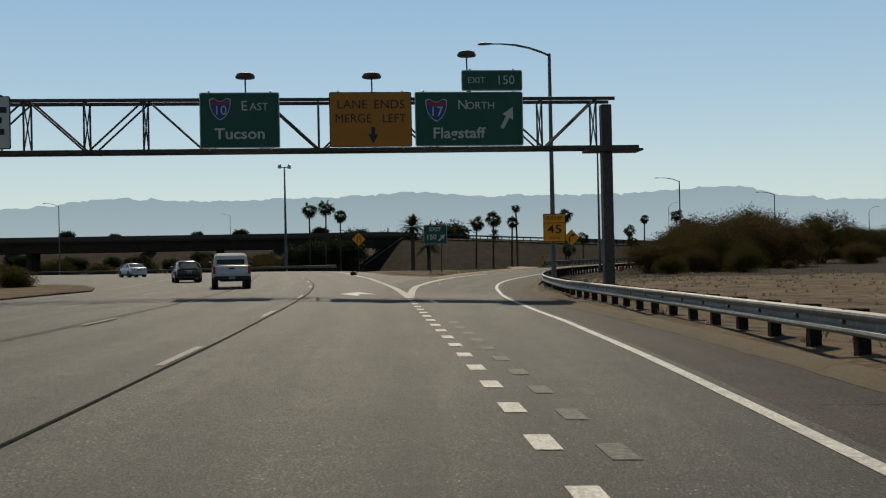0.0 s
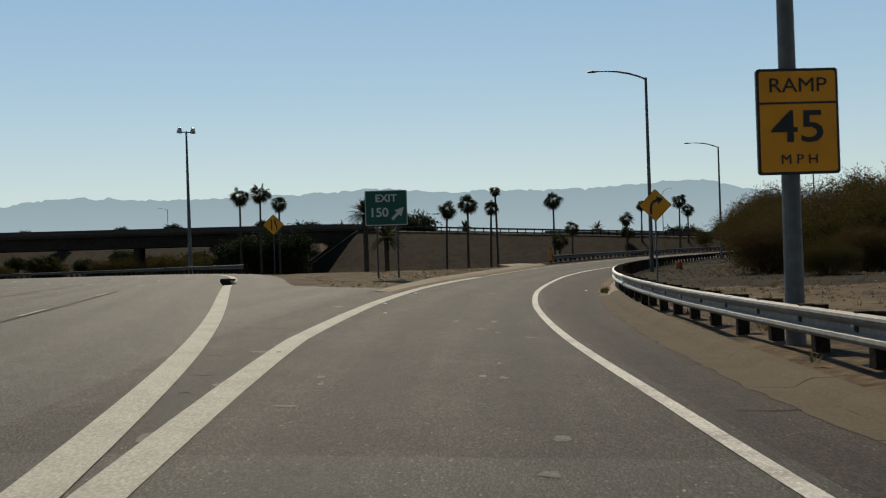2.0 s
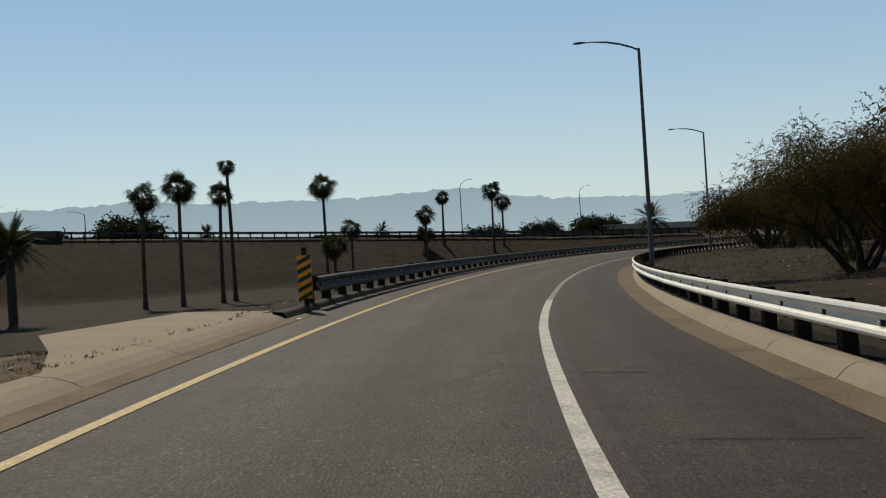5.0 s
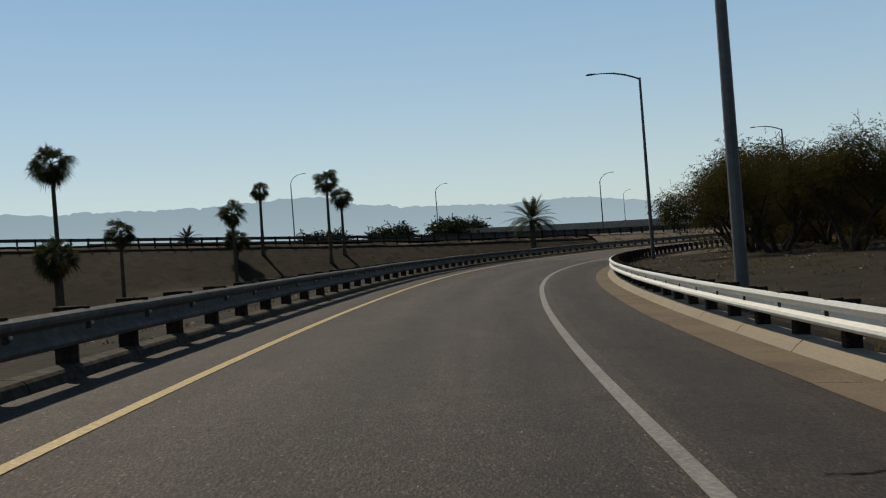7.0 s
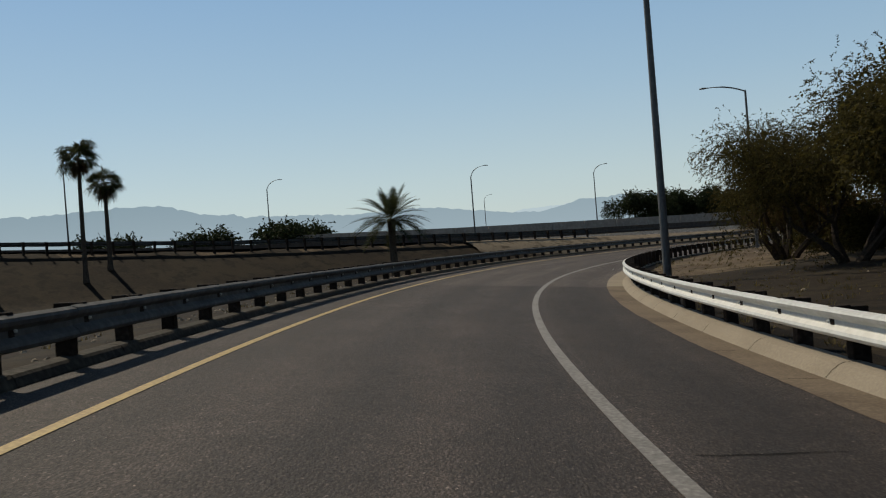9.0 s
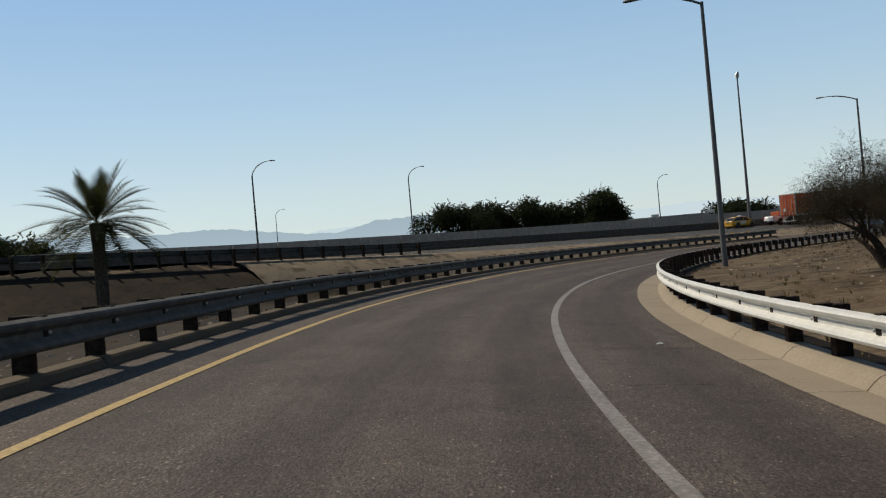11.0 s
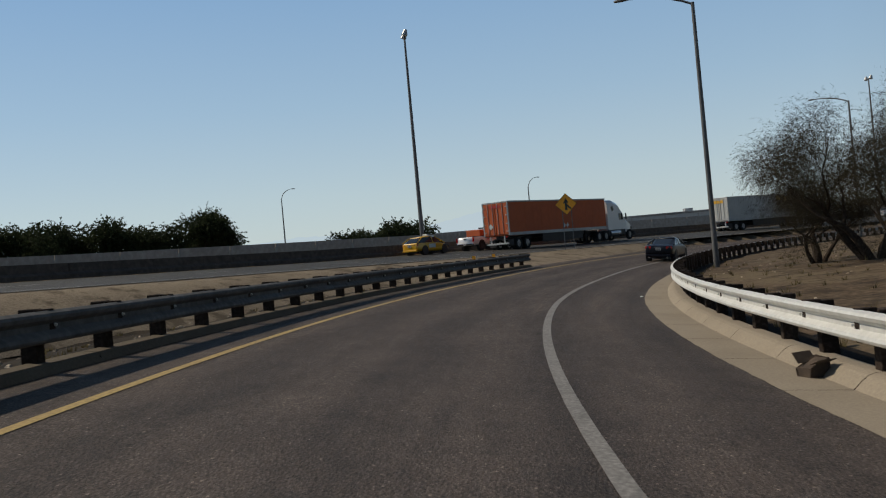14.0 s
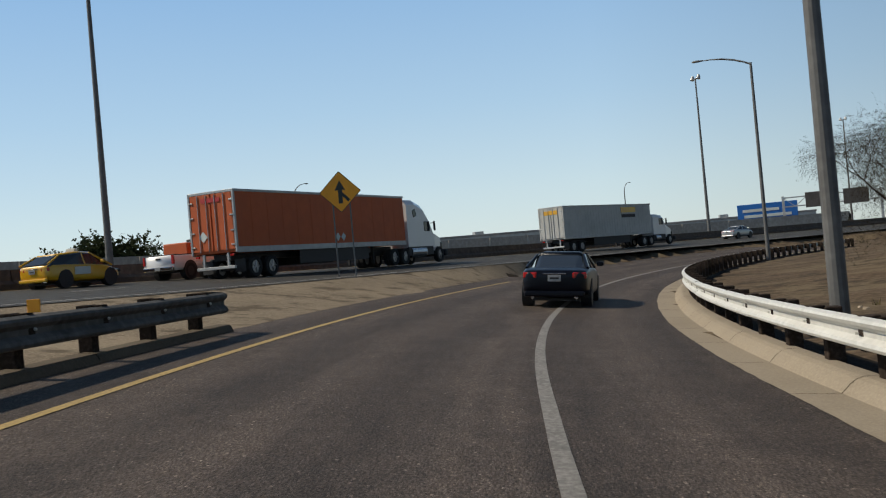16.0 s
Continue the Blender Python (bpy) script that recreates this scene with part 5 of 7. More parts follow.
for i in range(44):
    s = 314 + i * 2.2
    xa, ya = RAMP.at(s, kerb_off(s) - (0.35 if s < 321 else 0.15))
    if float(OTHER.near(xa, ya)[1][0]) < 8.3:
        break
    n_ += 1
    so1 = float(OTHER.near(xa, ya)[0][0])
    xb, yb = OTHER.at(so1, 8.0)
    za, zb = float(road_z(np.array([xa]), np.array([ya]))[0]) + (0.05 if s < 321 else -0.012), float(other_z(xb, yb)[0]) - 0.03
    for k in range(9):
        u = k / 8
        x, y = xa + (xb - xa) * u, ya + (yb - ya) * u
        low_ = zg(x, y) + 0.1
        zz_ = za + (zb - za) * u + 0.03
        zz_ = low_ + (zz_ - low_) * float(smooth(0, 7, i))
        v.append((x, y, zz_ + 0.06 * noise.noise((x * 0.6, y * 0.6, 2)) * math.sin(math.pi * u)))
for i in range(n_ - 1):
    for k in range(8):
        a = i * 9 + k
        f.append((a, a + 9, a + 10, a + 1))
tagged(raw("gravel_nose", v, f, M_GRAVEL, smooth_shade=True), "pale gravel strip between the ramp and the connector", "gravel", kind="structure")

def warehouse(x, y, turn, w, d, h, label, doors=0, sign=None):
    z0 = zg(x, y) - 0.2
    root = empty("warehouse", pose(x, y, z0, 0, 0, turn))
    bm = bmesh.new(); box(bm, (w, d, h), (0, 0, h / 2), bevel=0.05)
    part("wall", bm, M_PALE, root)
    bm = bmesh.new(); box(bm, (w + 0.3, d + 0.3, 0.5), (0, 0, h + 0.25), bevel=0.04)
    part("roof", bm, M_ROOF, root)
    for k in range(int(w / 9)):
        bm = bmesh.new(); box(bm, (0.25, 0.12, h - 0.3), (-w / 2 + 4 + 9 * k, -d / 2 - 0.06, h / 2), bevel=0.02)
        part("pilaster", bm, M_WALL, root)
    for k in range(doors):
        bm = bmesh.new(); box(bm, (3.2, 0.1, 3.4), (-w / 2 + 6 + 9 * k, -d / 2 - 0.05, 2.2), bevel=0.02)
        part("dock_door", bm, M_ROOF, root)
    for k in range(3):
        bm = bmesh.new(); box(bm, (2.4, 2.0, 1.3), (-w / 3 + w / 3 * k, 0, h + 1.1), bevel=0.05)
        part("roof_unit", bm, M_ALU, root)
    if sign:
        bm = bmesh.new(); box(bm, (9, 0.2, 2.2), (sign, -d / 2 - 0.15, h * 0.62), bevel=0.02)
        sg = part("sign_board", bm, M_RED, root, "red sign board with a pale bar")
        bm = bmesh.new(); box(bm, (6, 0.05, 0.7), (sign, -d / 2 - 0.28, h * 0.62)); part("bar", bm, M_SIGNWHITE, sg)
    return tagged(root, label, "warehouse", "far warehouses")
warehouse(415, 268, -72, 150, 40, 7.5, "long pale flat-roofed warehouse behind the barrier", 6, 20)
warehouse(395, 365, -55, 90, 40, 8.0, "pale grey flat-roofed warehouse far off", 4)
warehouse(460, 190, -95, 120, 40, 7.0, "long low pale industrial building far off", 5)
warehouse(-45, 420, 0, 28, 25, 6.0, "pale low building seen under the bridge", 3)
# block wall behind the connector road
wall = tagged(empty("boundary_wall"), "long grey block boundary wall with piers", "wall", kind="structure")
s = 585.0
while s < 860:
    v, f = sweep(OTHER, s, s + 5.9, 3.0, [(-40.0, -3.0), (-40.0, 2.9), (-40.25, 2.9), (-40.25, -3.0)], other_zf, closed=True, caps=True)
    raw("wall_panel", v, f, M_WALL, wall)
    x, y = OTHER.at(s - 0.05, -40.1)
    bm = bmesh.new(); box(bm, (0.45, 0.45, 5.9), (x, y, float(OTHER_Z(s)) - 0.1), bevel=0.02)
    part("pier", bm, M_WALL, wall)
    s += 6.0

# billboard and far sign bridge
root = empty("billboard", pose(418, 150, 0, 0, 0, -106))
M_BILL = mat("billboard_blue", (0.01, 0.12, 0.42), 0.5, stain=0.3, stain_scale=0.3, stain_colour=(0.01, 0.16, 0.5))
bm = bmesh.new(); box(bm, (14, 0.4, 5.6), (0, 0, 6.0), bevel=0.05); part("board", bm, M_BILL, root)
for z, w, xx in ((7.2, 8.5, -1.5), (5.8, 11.0, 0.0), (4.6, 6.0, -2.0)):
    bm = bmesh.new(); box(bm, (w, 0.06, 0.7), (xx, -0.24, z), bevel=0.02); part("bar", bm, M_SIGNWHITE, root)
for xx in (-4, 4):
    bm = bmesh.new(); tube(bm, (xx, 0.1, -1), (xx, 0.1, 3.3), 0.3, 0.3, 12); part("post", bm, M_DARKSTEEL, root)
tagged(root, "large bright blue billboard with pale bars of lettering", "billboard")
root = empty("far_sign_gantry", pose(372, 152, 0, 0, 0, -110))
for xx in (-9, 9):
    bm = bmesh.new(); box(bm, (0.5, 0.5, 9.5), (xx, 0, 3.6), bevel=0.03); part("column", bm, M_ALU, root)
for z in (6.2, 8.0):
    bm = bmesh.new(); box(bm, (18.5, 0.3, 0.25), (0, 0, z), bevel=0.02); part("chord", bm, M_ALU, root)
for k in range(8):
    bm = bmesh.new(); tube(bm, (-9 + 2.25 * k, 0, 6.2 if k % 2 else 8.0), (-6.75 + 2.25 * k, 0, 8.0 if k % 2 else 6.2), 0.07, None, 6); part("diagonal", bm, M_ALU, root)
for xx in (-2.5, 4.5):
    bm = bmesh.new(); box(bm, (4.6, 0.15, 3.0), (xx, -0.3, 7.2), bevel=0.03); part("panel", bm, M_DARKSTEEL, root, "dark back of a sign panel")
tagged(root, "far grey steel sign gantry with dark sign backs", "sign gantry")

# ---- plants ----
def leaf_mat(name, colour, k=0.45, rough=0.85, trans=0.4):
    """A leaf that lets part of the light through."""
    m = mat(name, colour, rough, stain=0.4, stain_scale=1.2, stain_colour=tuple(c * 0.55 for c in colour), island=k, spec=0.12)
    nt = m.node_tree
    b = nt.nodes["Principled BSDF"]
    t = nt.nodes.new("ShaderNodeBsdfTranslucent")
    nt.links.new(b.inputs["Base Color"].links[0].from_socket, t.inputs[0])
    x = nt.nodes.new("ShaderNodeMixShader")
    x.inputs[0].default_value = trans
    nt.links.new(b.outputs[0], x.inputs[1])
    nt.links.new(t.outputs[0], x.inputs[2])
    nt.links.new(x.outputs[0], nt.nodes["Material Output"].inputs[0])
    return m
M_LEAF = leaf_mat("mesquite_leaves", (0.062, 0.052, 0.0155), trans=0.4)
M_LEAF2 = leaf_mat("dry_mesquite_leaves", (0.076, 0.052, 0.021), trans=0.4)
M_TWIG = leaf_mat("fine_dry_twigs", (0.05, 0.042, 0.027), trans=0.2)
M_EUC = leaf_mat("dark_evergreen_leaves", (0.028, 0.038, 0.016), trans=0.25)
M_PALM = leaf_mat("palm_fronds", (0.04, 0.046, 0.018), 0.4, trans=0.3)
M_DEADPALM = leaf_mat("dead_palm_fronds", (0.075, 0.055, 0.032), 0.4)
M_BARK = mat("dark_bark", (0.045, 0.034, 0.026), 0.95, grain=0.5, scale=14, stain=0.5, stain_scale=2.5, bump=0.8, bump_scale=20, spec=0.1)
M_PALMBARK = mat("palm_bark", (0.085, 0.066, 0.05), 0.95, grain=0.5, scale=10, stain=0.4, stain_scale=2, bump=0.9, bump_scale=14, spec=0.1)
M_GRASS = leaf_mat("dry_grass", (0.12, 0.098, 0.048), 0.4)
M_WEED = leaf_mat("green_weed", (0.05, 0.058, 0.02), 0.4)

def leaf_mesh(name, verts, faces, material):
    me = bpy.data.meshes.new(name)
    me.from_pydata(verts, [], faces)
    me.materials.append(material)
    me.update()
    return me

def tree_meshes(seed, height, spread, leaves, size, material, bare=0.0, trunks=3, drop=0.1, wide=(0.2, 0.42), puff=1.0, low=0):
    """A many-stemmed desert tree: limbs and a crown of small leaf sprays. Returns two meshes."""
    r = random.Random(seed)
    bm = bmesh.new()
    tips = []

    def limb(p, d, length, rad, depth):
        pts, rads = [p], [rad]
        q = p.copy()
        dd = d.copy()
        n = 4
        for i in range(n):
            dd = (dd + Vector((r.uniform(-1, 1), r.uniform(-1, 1), r.uniform(-0.5, 0.7))) * 0.28).normalized()
            q = q + dd * length / n
            pts.append(q.copy())
            rads.append(rad * (1 - 0.55 * (i + 1) / n))
        bent(bm, pts, rads, 6 if depth < 2 else 4)
        if depth >= 3:
            tips.append((q.copy(), dd.copy()))
            tips.append((pts[2].copy(), dd.copy()))
            return
        for k in range(r.choice((2, 3, 3))):
            a = r.uniform(0, 2 * math.pi)
            out = Vector((math.cos(a) * spread, math.sin(a) * spread, r.uniform(0.0, 0.8)))
            limb(pts[-1 - r.choice((0, 0, 1))], (dd * 0.7 + out * 0.6).normalized(), length * r.uniform(0.6, 0.82), rads[-1] * 0.85, depth + 1)

    for k in range(trunks):
        a = 2 * math.pi * k / trunks + r.uniform(-0.5, 0.5)
        limb(Vector((0.15 * math.cos(a), 0.15 * math.sin(a), -0.15)), Vector((math.cos(a) * 0.55, math.sin(a) * 0.55, 1)).normalized(), height * 0.36, 0.043 * height / 1.6, 0)
    me_t = bpy.data.meshes.new("trunk")
    bm.to_mesh(me_t)
    bm.free()
    me_t.materials.append(M_BARK)
    reach = max(math.hypot(p.x, p.y) for p, d in tips)
    for k in range(low):
        a, q = r.uniform(0, 2 * math.pi), reach * r.uniform(0.3, 0.8)
        tips.append((Vector((q * math.cos(a), q * math.sin(a), height * r.uniform(0.12, 0.42))), Vector((0, 0, 1))))
    verts, faces = [], []
    per = max(1, int(leaves / max(1, len(tips))))
    for p, d in tips:
        if r.random() < bare:
            continue
        clump = size * r.uniform(5, 9) * puff
        # thin sprays that arch out of the clump, with leaves along them
        for k in range(max(1, per // 8)):
            o = Vector((r.gauss(0, 1), r.gauss(0, 1), r.gauss(0, 0.75)))
            o *= min(1.0, 1.3 / max(o.length, 0.01)) * clump * 0.48
            o.z -= drop * clump * 0.6 * r.random()
            c = p + o
            way = (o.normalized() * 0.8 + d * 0.5 + Vector((r.uniform(-1, 1), r.uniform(-1, 1), r.uniform(-0.8, 0.7)))).normalized()
            step = size * r.uniform(0.5, 0.9)
            for q in range(8):
                way = (way + Vector((r.uniform(-0.2, 0.2), r.uniform(-0.2, 0.2), -0.1))).normalized()
                c = c + way * step
                t = (way * 0.6 + Vector((r.uniform(-1, 1), r.uniform(-1, 1), r.uniform(-1, 0.6)))).normalized()
                u = t.orthogonal().normalized()
                u.rotate(Matrix.Rotation(r.uniform(0, 6.28), 3, t))
                l, w = size * r.uniform(0.7, 1.5), size * r.uniform(*wide) * 1.3
                i = len(verts)
                verts += [tuple(c - u * w), tuple(c + u * w), tuple(c + t * l)]
                faces.append((i, i + 1, i + 2))
    return me_t, leaf_mesh("crown", verts, faces, material)

def plant(name, meshes, x, y, turn, scale, label, category, group, sink=0.05, z=None):
    root = empty(name, Matrix.Translation((x, y, (zg(x, y) if z is None else z) - sink)) @ Matrix.Rotation(radians(turn), 4, 'Z') @ Matrix.Diagonal((scale, scale, scale, 1)))
    for me in meshes:
        o = new(me.name, me)
        o.parent = root
    return tagged(root, label, category, group)

MESQ = [tree_meshes(3, 5.6, 1.05, 64000, 0.068, M_LEAF, 0.0, 4, 1.3, (0.14, 0.3), 1.75, 3), tree_meshes(8, 6.0, 1.0, 64000, 0.068, M_LEAF, 0.03, 4, 1.3, (0.14, 0.3), 1.75, 3), tree_meshes(21, 5.0, 1.2, 60000, 0.068, M_LEAF2, 0.03, 4, 1.3, (0.14, 0.3), 1.75, 3)]
BARE = [tree_meshes(33, 4.6, 1.25, 110000, 0.075, M_TWIG, 0.0, 5, 0.3, (0.035, 0.055), 1.1, 22)]
BUSH = [tree_meshes(41, 3.2, 1.3, 15000, 0.15, M_LEAF2, 0.0, 6, 0.6, (0.16, 0.34), 1.1, 60), tree_meshes(43, 3.0, 1.35, 15000, 0.15, M_LEAF, 0.0, 6, 0.6, (0.16, 0.34), 1.1, 60)]
NEARBUSH = [tree_meshes(45, 3.2, 1.3, 46000, 0.06, M_LEAF2, 0.0, 6, 0.6, (0.14, 0.3), 2.4, 60), tree_meshes(46, 3.0, 1.35, 46000, 0.06, M_LEAF, 0.0, 6, 0.6, (0.14, 0.3), 2.4, 60)]
TALL = [tree_meshes(53, 15, 0.27, 13000, 0.36, M_EUC, 0.05, 3, 0.3, (0.3, 0.55), 0.95), tree_meshes(54, 15.5, 0.36, 16000, 0.36, M_EUC, 0.0, 3, 0.3, (0.3, 0.55), 0.95)]
EUC = [tree_meshes(51, 11, 0.5, 9000, 0.4, M_EUC, 0.05, 2, 0.3, (0.3, 0.55), 0.95), tree_meshes(52, 10, 0.6, 9000, 0.4, M_EUC, 0.0, 3, 0.3, (0.3, 0.55), 0.95)]
L1 = "leafy olive-green mesquite tree with dark crooked stems"
L2 = "dry brownish mesquite tree with thin foliage"
k = 0
for x, y, sc, kind in ((44, 117, 1.0, 0), (48, 123, 1.5, 2), (53, 119, 1.38, 1), (58, 126, 1.2, 2), (64, 123, 1.3, 0), (72, 130, 0.95, 1), (50, 131, 1.05, 0), (57, 138, 1.0, 1), (62, 131, 1.0, 2),
                       (77, 160, 0.95, 0), (82.5, 168.5, 1.1, 1), (87, 176, 1.28, 0), (92.5, 182, 1.28, 1), (99, 188.5, 1.2, 0), (105.5, 194.5, 1.15, 1), (96, 173, 1.15, 2), (106, 183, 1.1, 1), (89, 164, 1.0, 2), (115, 190, 1.05, 0), (112, 198.5, 0.85, 2), (101, 183.5, 1.1, 0), (95, 178.5, 1.0, 2), (109, 189, 1.05, 1), (119, 193, 1.1, 0), (113, 182, 1.15, 2), (120, 184, 1.15, 1), (126, 191, 1.0, 0), (105, 175, 1.1, 1), (98, 166, 1.05, 0)):
    plant("mesquite_tree", MESQ[kind], x, y, 67 * k, sc, L2 if kind == 2 else L1, "tree", "trees inside the curve")
    k += 1
for x, y, sc in ((125, 205.5, 0.95), (181, 216, 1.55), (184.5, 217.6, 0.95), (215, 208.5, 1.45), (190, 208, 1.1)):
    plant("mesquite_tree", BARE[0], x, y, 50 * k, sc, "small bare-looking mesquite tree with fine grey-brown twigs", "tree", "thin trees inside the curve")
    k += 1
for x, y, sc, kind in ((40, 112, 0.75, 0), (212, 208, 0.7, 0), (217, 204, 0.8, 1), (-17.6, 73.0, 0.5, 1), (-19.5, 70.0, 0.6, 0), (-21.2, 66.5, 0.62, 1), (-20.4, 74.5, 0.55, 0), (43, 92, 0.3, 0), (30.5, 88.5, 0.62, 1), (33.5, 90.5, 0.8, 0), (36.5, 88, 0.9, 1), (31.5, 95.5, 1.05, 0), (35, 99.5, 1.4, 1), (39, 104.5, 1.6, 0), (37, 94.5, 1.6, 1), (43, 101, 1.9, 0), (41, 109, 1.4, 1), (49, 106, 1.9, 0), (46, 108, 0.8, 0), (52, 112, 0.9, 1), (58, 116, 0.8, 0), (66, 118, 0.9, 1), (60, 108, 0.9, 0), (86, 158, 0.8, 1), (93, 166, 0.8, 0), (100, 176, 0.8, 1), (110, 184, 0.8, 0), (107.5, 191.5, 0.75, 1), (113, 195, 0.95, 0), (118, 198.5, 0.95, 1), (122, 195, 1.05, 0), (103.5, 187, 0.6, 0), (116, 190, 1.0, 1),
                       (6, 243, 1.7, 1), (12, 246, 1.8, 1), (2, 250, 1.8, 1), (-4, 247, 1.6, 1), (-12, 252, 1.8, 1), (-20, 256, 1.7, 1), (-8, 285, 1.9, 1), (-20, 284, 1.9, 1), (-41, 286, 1.9, 1), (-63, 284, 1.9, 1), (-130, 280, 1.9, 1), (-142, 278, 1.9, 1), (0, 262, 1.5, 1), (8, 256, 1.5, 1), (-30, 290, 1.6, 1), (-52, 288, 1.5, 1), (-75, 285, 1.6, 1), (-100, 282, 1.5, 1), (-18, 298, 1.7, 1), (-64, 300, 1.7, 1), (-88, 296, 1.6, 1), (-118, 290, 1.6, 1)):
    plant("desert_bush", (NEARBUSH if 28 < x < 70 and y < 120 else BUSH)[kind], x, y, 71 * k, sc, "dense dusty desert bush", "bush", "desert bushes")
    k += 1
LE = "dark green evergreen tree with an uneven crown"
for x, y, sc, kind in ((407, 407, 1.25, 0), (413, 399, 1.15, 1), (400, 412, 1.0, 0), (419, 387, 1.3, 1), (423, 381, 1.2, 0), (430, 368, 1.45, 0), (433, 365, 1.2, 1), (297, 342, 0.85, 0), (272, 260, 0.7, 0), (269.5, 262.5, 0.62, 1),  (468, 334, 1.3, 0), (476, 330, 1.2, 1),
                       (6, 243, 0.8, 1), (10.5, 246, 0.88, 0), (2.5, 248, 0.8, 1), (8, 250, 0.85, 1), *[(-170 + 8.5 * q, 286 + 7 * (q % 3), 0.5 + 0.1 * (q % 2), 1) for q in range(22)], *[(-160 + 13 * q, 318 + 9 * (q % 3), 0.34 + 0.08 * (q % 2), 1) for q in range(14)], (10, 300, 0.8, 0), (31, 300, 1.05, 0), (37, 303, 0.85, 1), (44, 303, 1.2, 0), (60, 300, 0.75, 1), (20, 310, 0.8, 0), (148, 300, 0.85, 1), (153, 304, 0.8, 0), (120, 300, 0.72, 0), (137, 305, 0.8, 1)):
    plant("evergreen_tree", EUC[kind], x, y, 83 * k, sc, LE, "tree", "trees beyond the connector road")
    k += 1

for x, y, sc, kind in ((296, 343, 1.02, 0), (301, 338, 0.98, 0), (311.5, 333, 1.02, 0), (318, 327.5, 0.9, 0), (307, 334, 0.85, 0), (331, 320, 1.05, 1)):
    plant("evergreen_tree", TALL[kind], x, y, 83 * k, sc, LE, "tree", "trees beyond the connector road")
    k += 1

def fan_palm(seed, trunk_h, crown=1.6, skirt=0.6):
    r = random.Random(seed)
    bm = bmesh.new()
    lean = Vector((r.uniform(-0.03, 0.03), r.uniform(-0.03, 0.03), 0))
    n = 9
    pts = [Vector((lean.x * (trunk_h * i / n) * (i / n), lean.y * (trunk_h * i / n) * (i / n), trunk_h * i / n)) for i in range(n + 1)]
    bent(bm, pts, [0.30 if i == 0 else 0.21 - 0.06 * i / n for i in range(n + 1)], 10)
    me_t = bpy.data.meshes.new("trunk"); bm.to_mesh(me_t); bm.free(); me_t.materials.append(M_PALMBARK)
    top = pts[-1]
    out = []
    for nm, mt, count, lo, hi in (("crown", M_PALM, 46, -0.7, 0.98), ("dead_skirt", M_DEADPALM, int(16 * skirt) + 4, -0.995, -0.75)):
        verts, faces = [], []
        for k in range(count):
            a = 2.4 * k + r.uniform(-0.3, 0.3)
            el = math.asin(r.uniform(lo, hi))
            d = Vector((math.cos(a) * math.cos(el), math.sin(a) * math.cos(el), math.sin(el)))
            pet = crown * r.uniform(0.22, 0.62) * (0.75 if nm == "dead_skirt" else 1.0)
            base = top + Vector((0, 0, r.uniform(-0.15, 0.1)))
            tip = base + d * pet
            side = d.cross(Vector((0, 0, 1))).normalized() if abs(d.z) < 0.98 else Vector((1, 0, 0))
            side = Matrix.Rotation(r.uniform(-1.2, 1.2), 3, d) @ side
            up = side.cross(d).normalized()
            i = len(verts)
            verts += [tuple(base + side * 0.02), tuple(base - side * 0.02), tuple(tip - side * 0.015), tuple(tip + side * 0.015)]
            faces.append((i, i + 1, i + 2, i + 3))
            nb = 13
            for j in range(nb):
                b = radians(-58 + 116 * j / (nb - 1))
                bd = (d * math.cos(b) + side * math.sin(b)).normalized()
                ln = crown * 0.74 * (0.65 + 0.35 * math.cos(b)) * r.uniform(0.8, 1.1)
                mid = tip + bd * ln * 0.55 + up * 0.03
                end = tip + bd * ln * 0.9 + Vector((0, 0, -0.27 * ln * r.uniform(0.4, 1.3)))
                w = bd.cross(up).normalized() * 0.04 * crown / 1.6
                i = len(verts)
                verts += [tuple(tip), tuple(mid + w), tuple(end), tuple(mid - w)]
                faces.append((i, i + 1, i + 2, i + 3))
        out.append(leaf_mesh(nm, verts, faces, mt))
    return me_t, *out

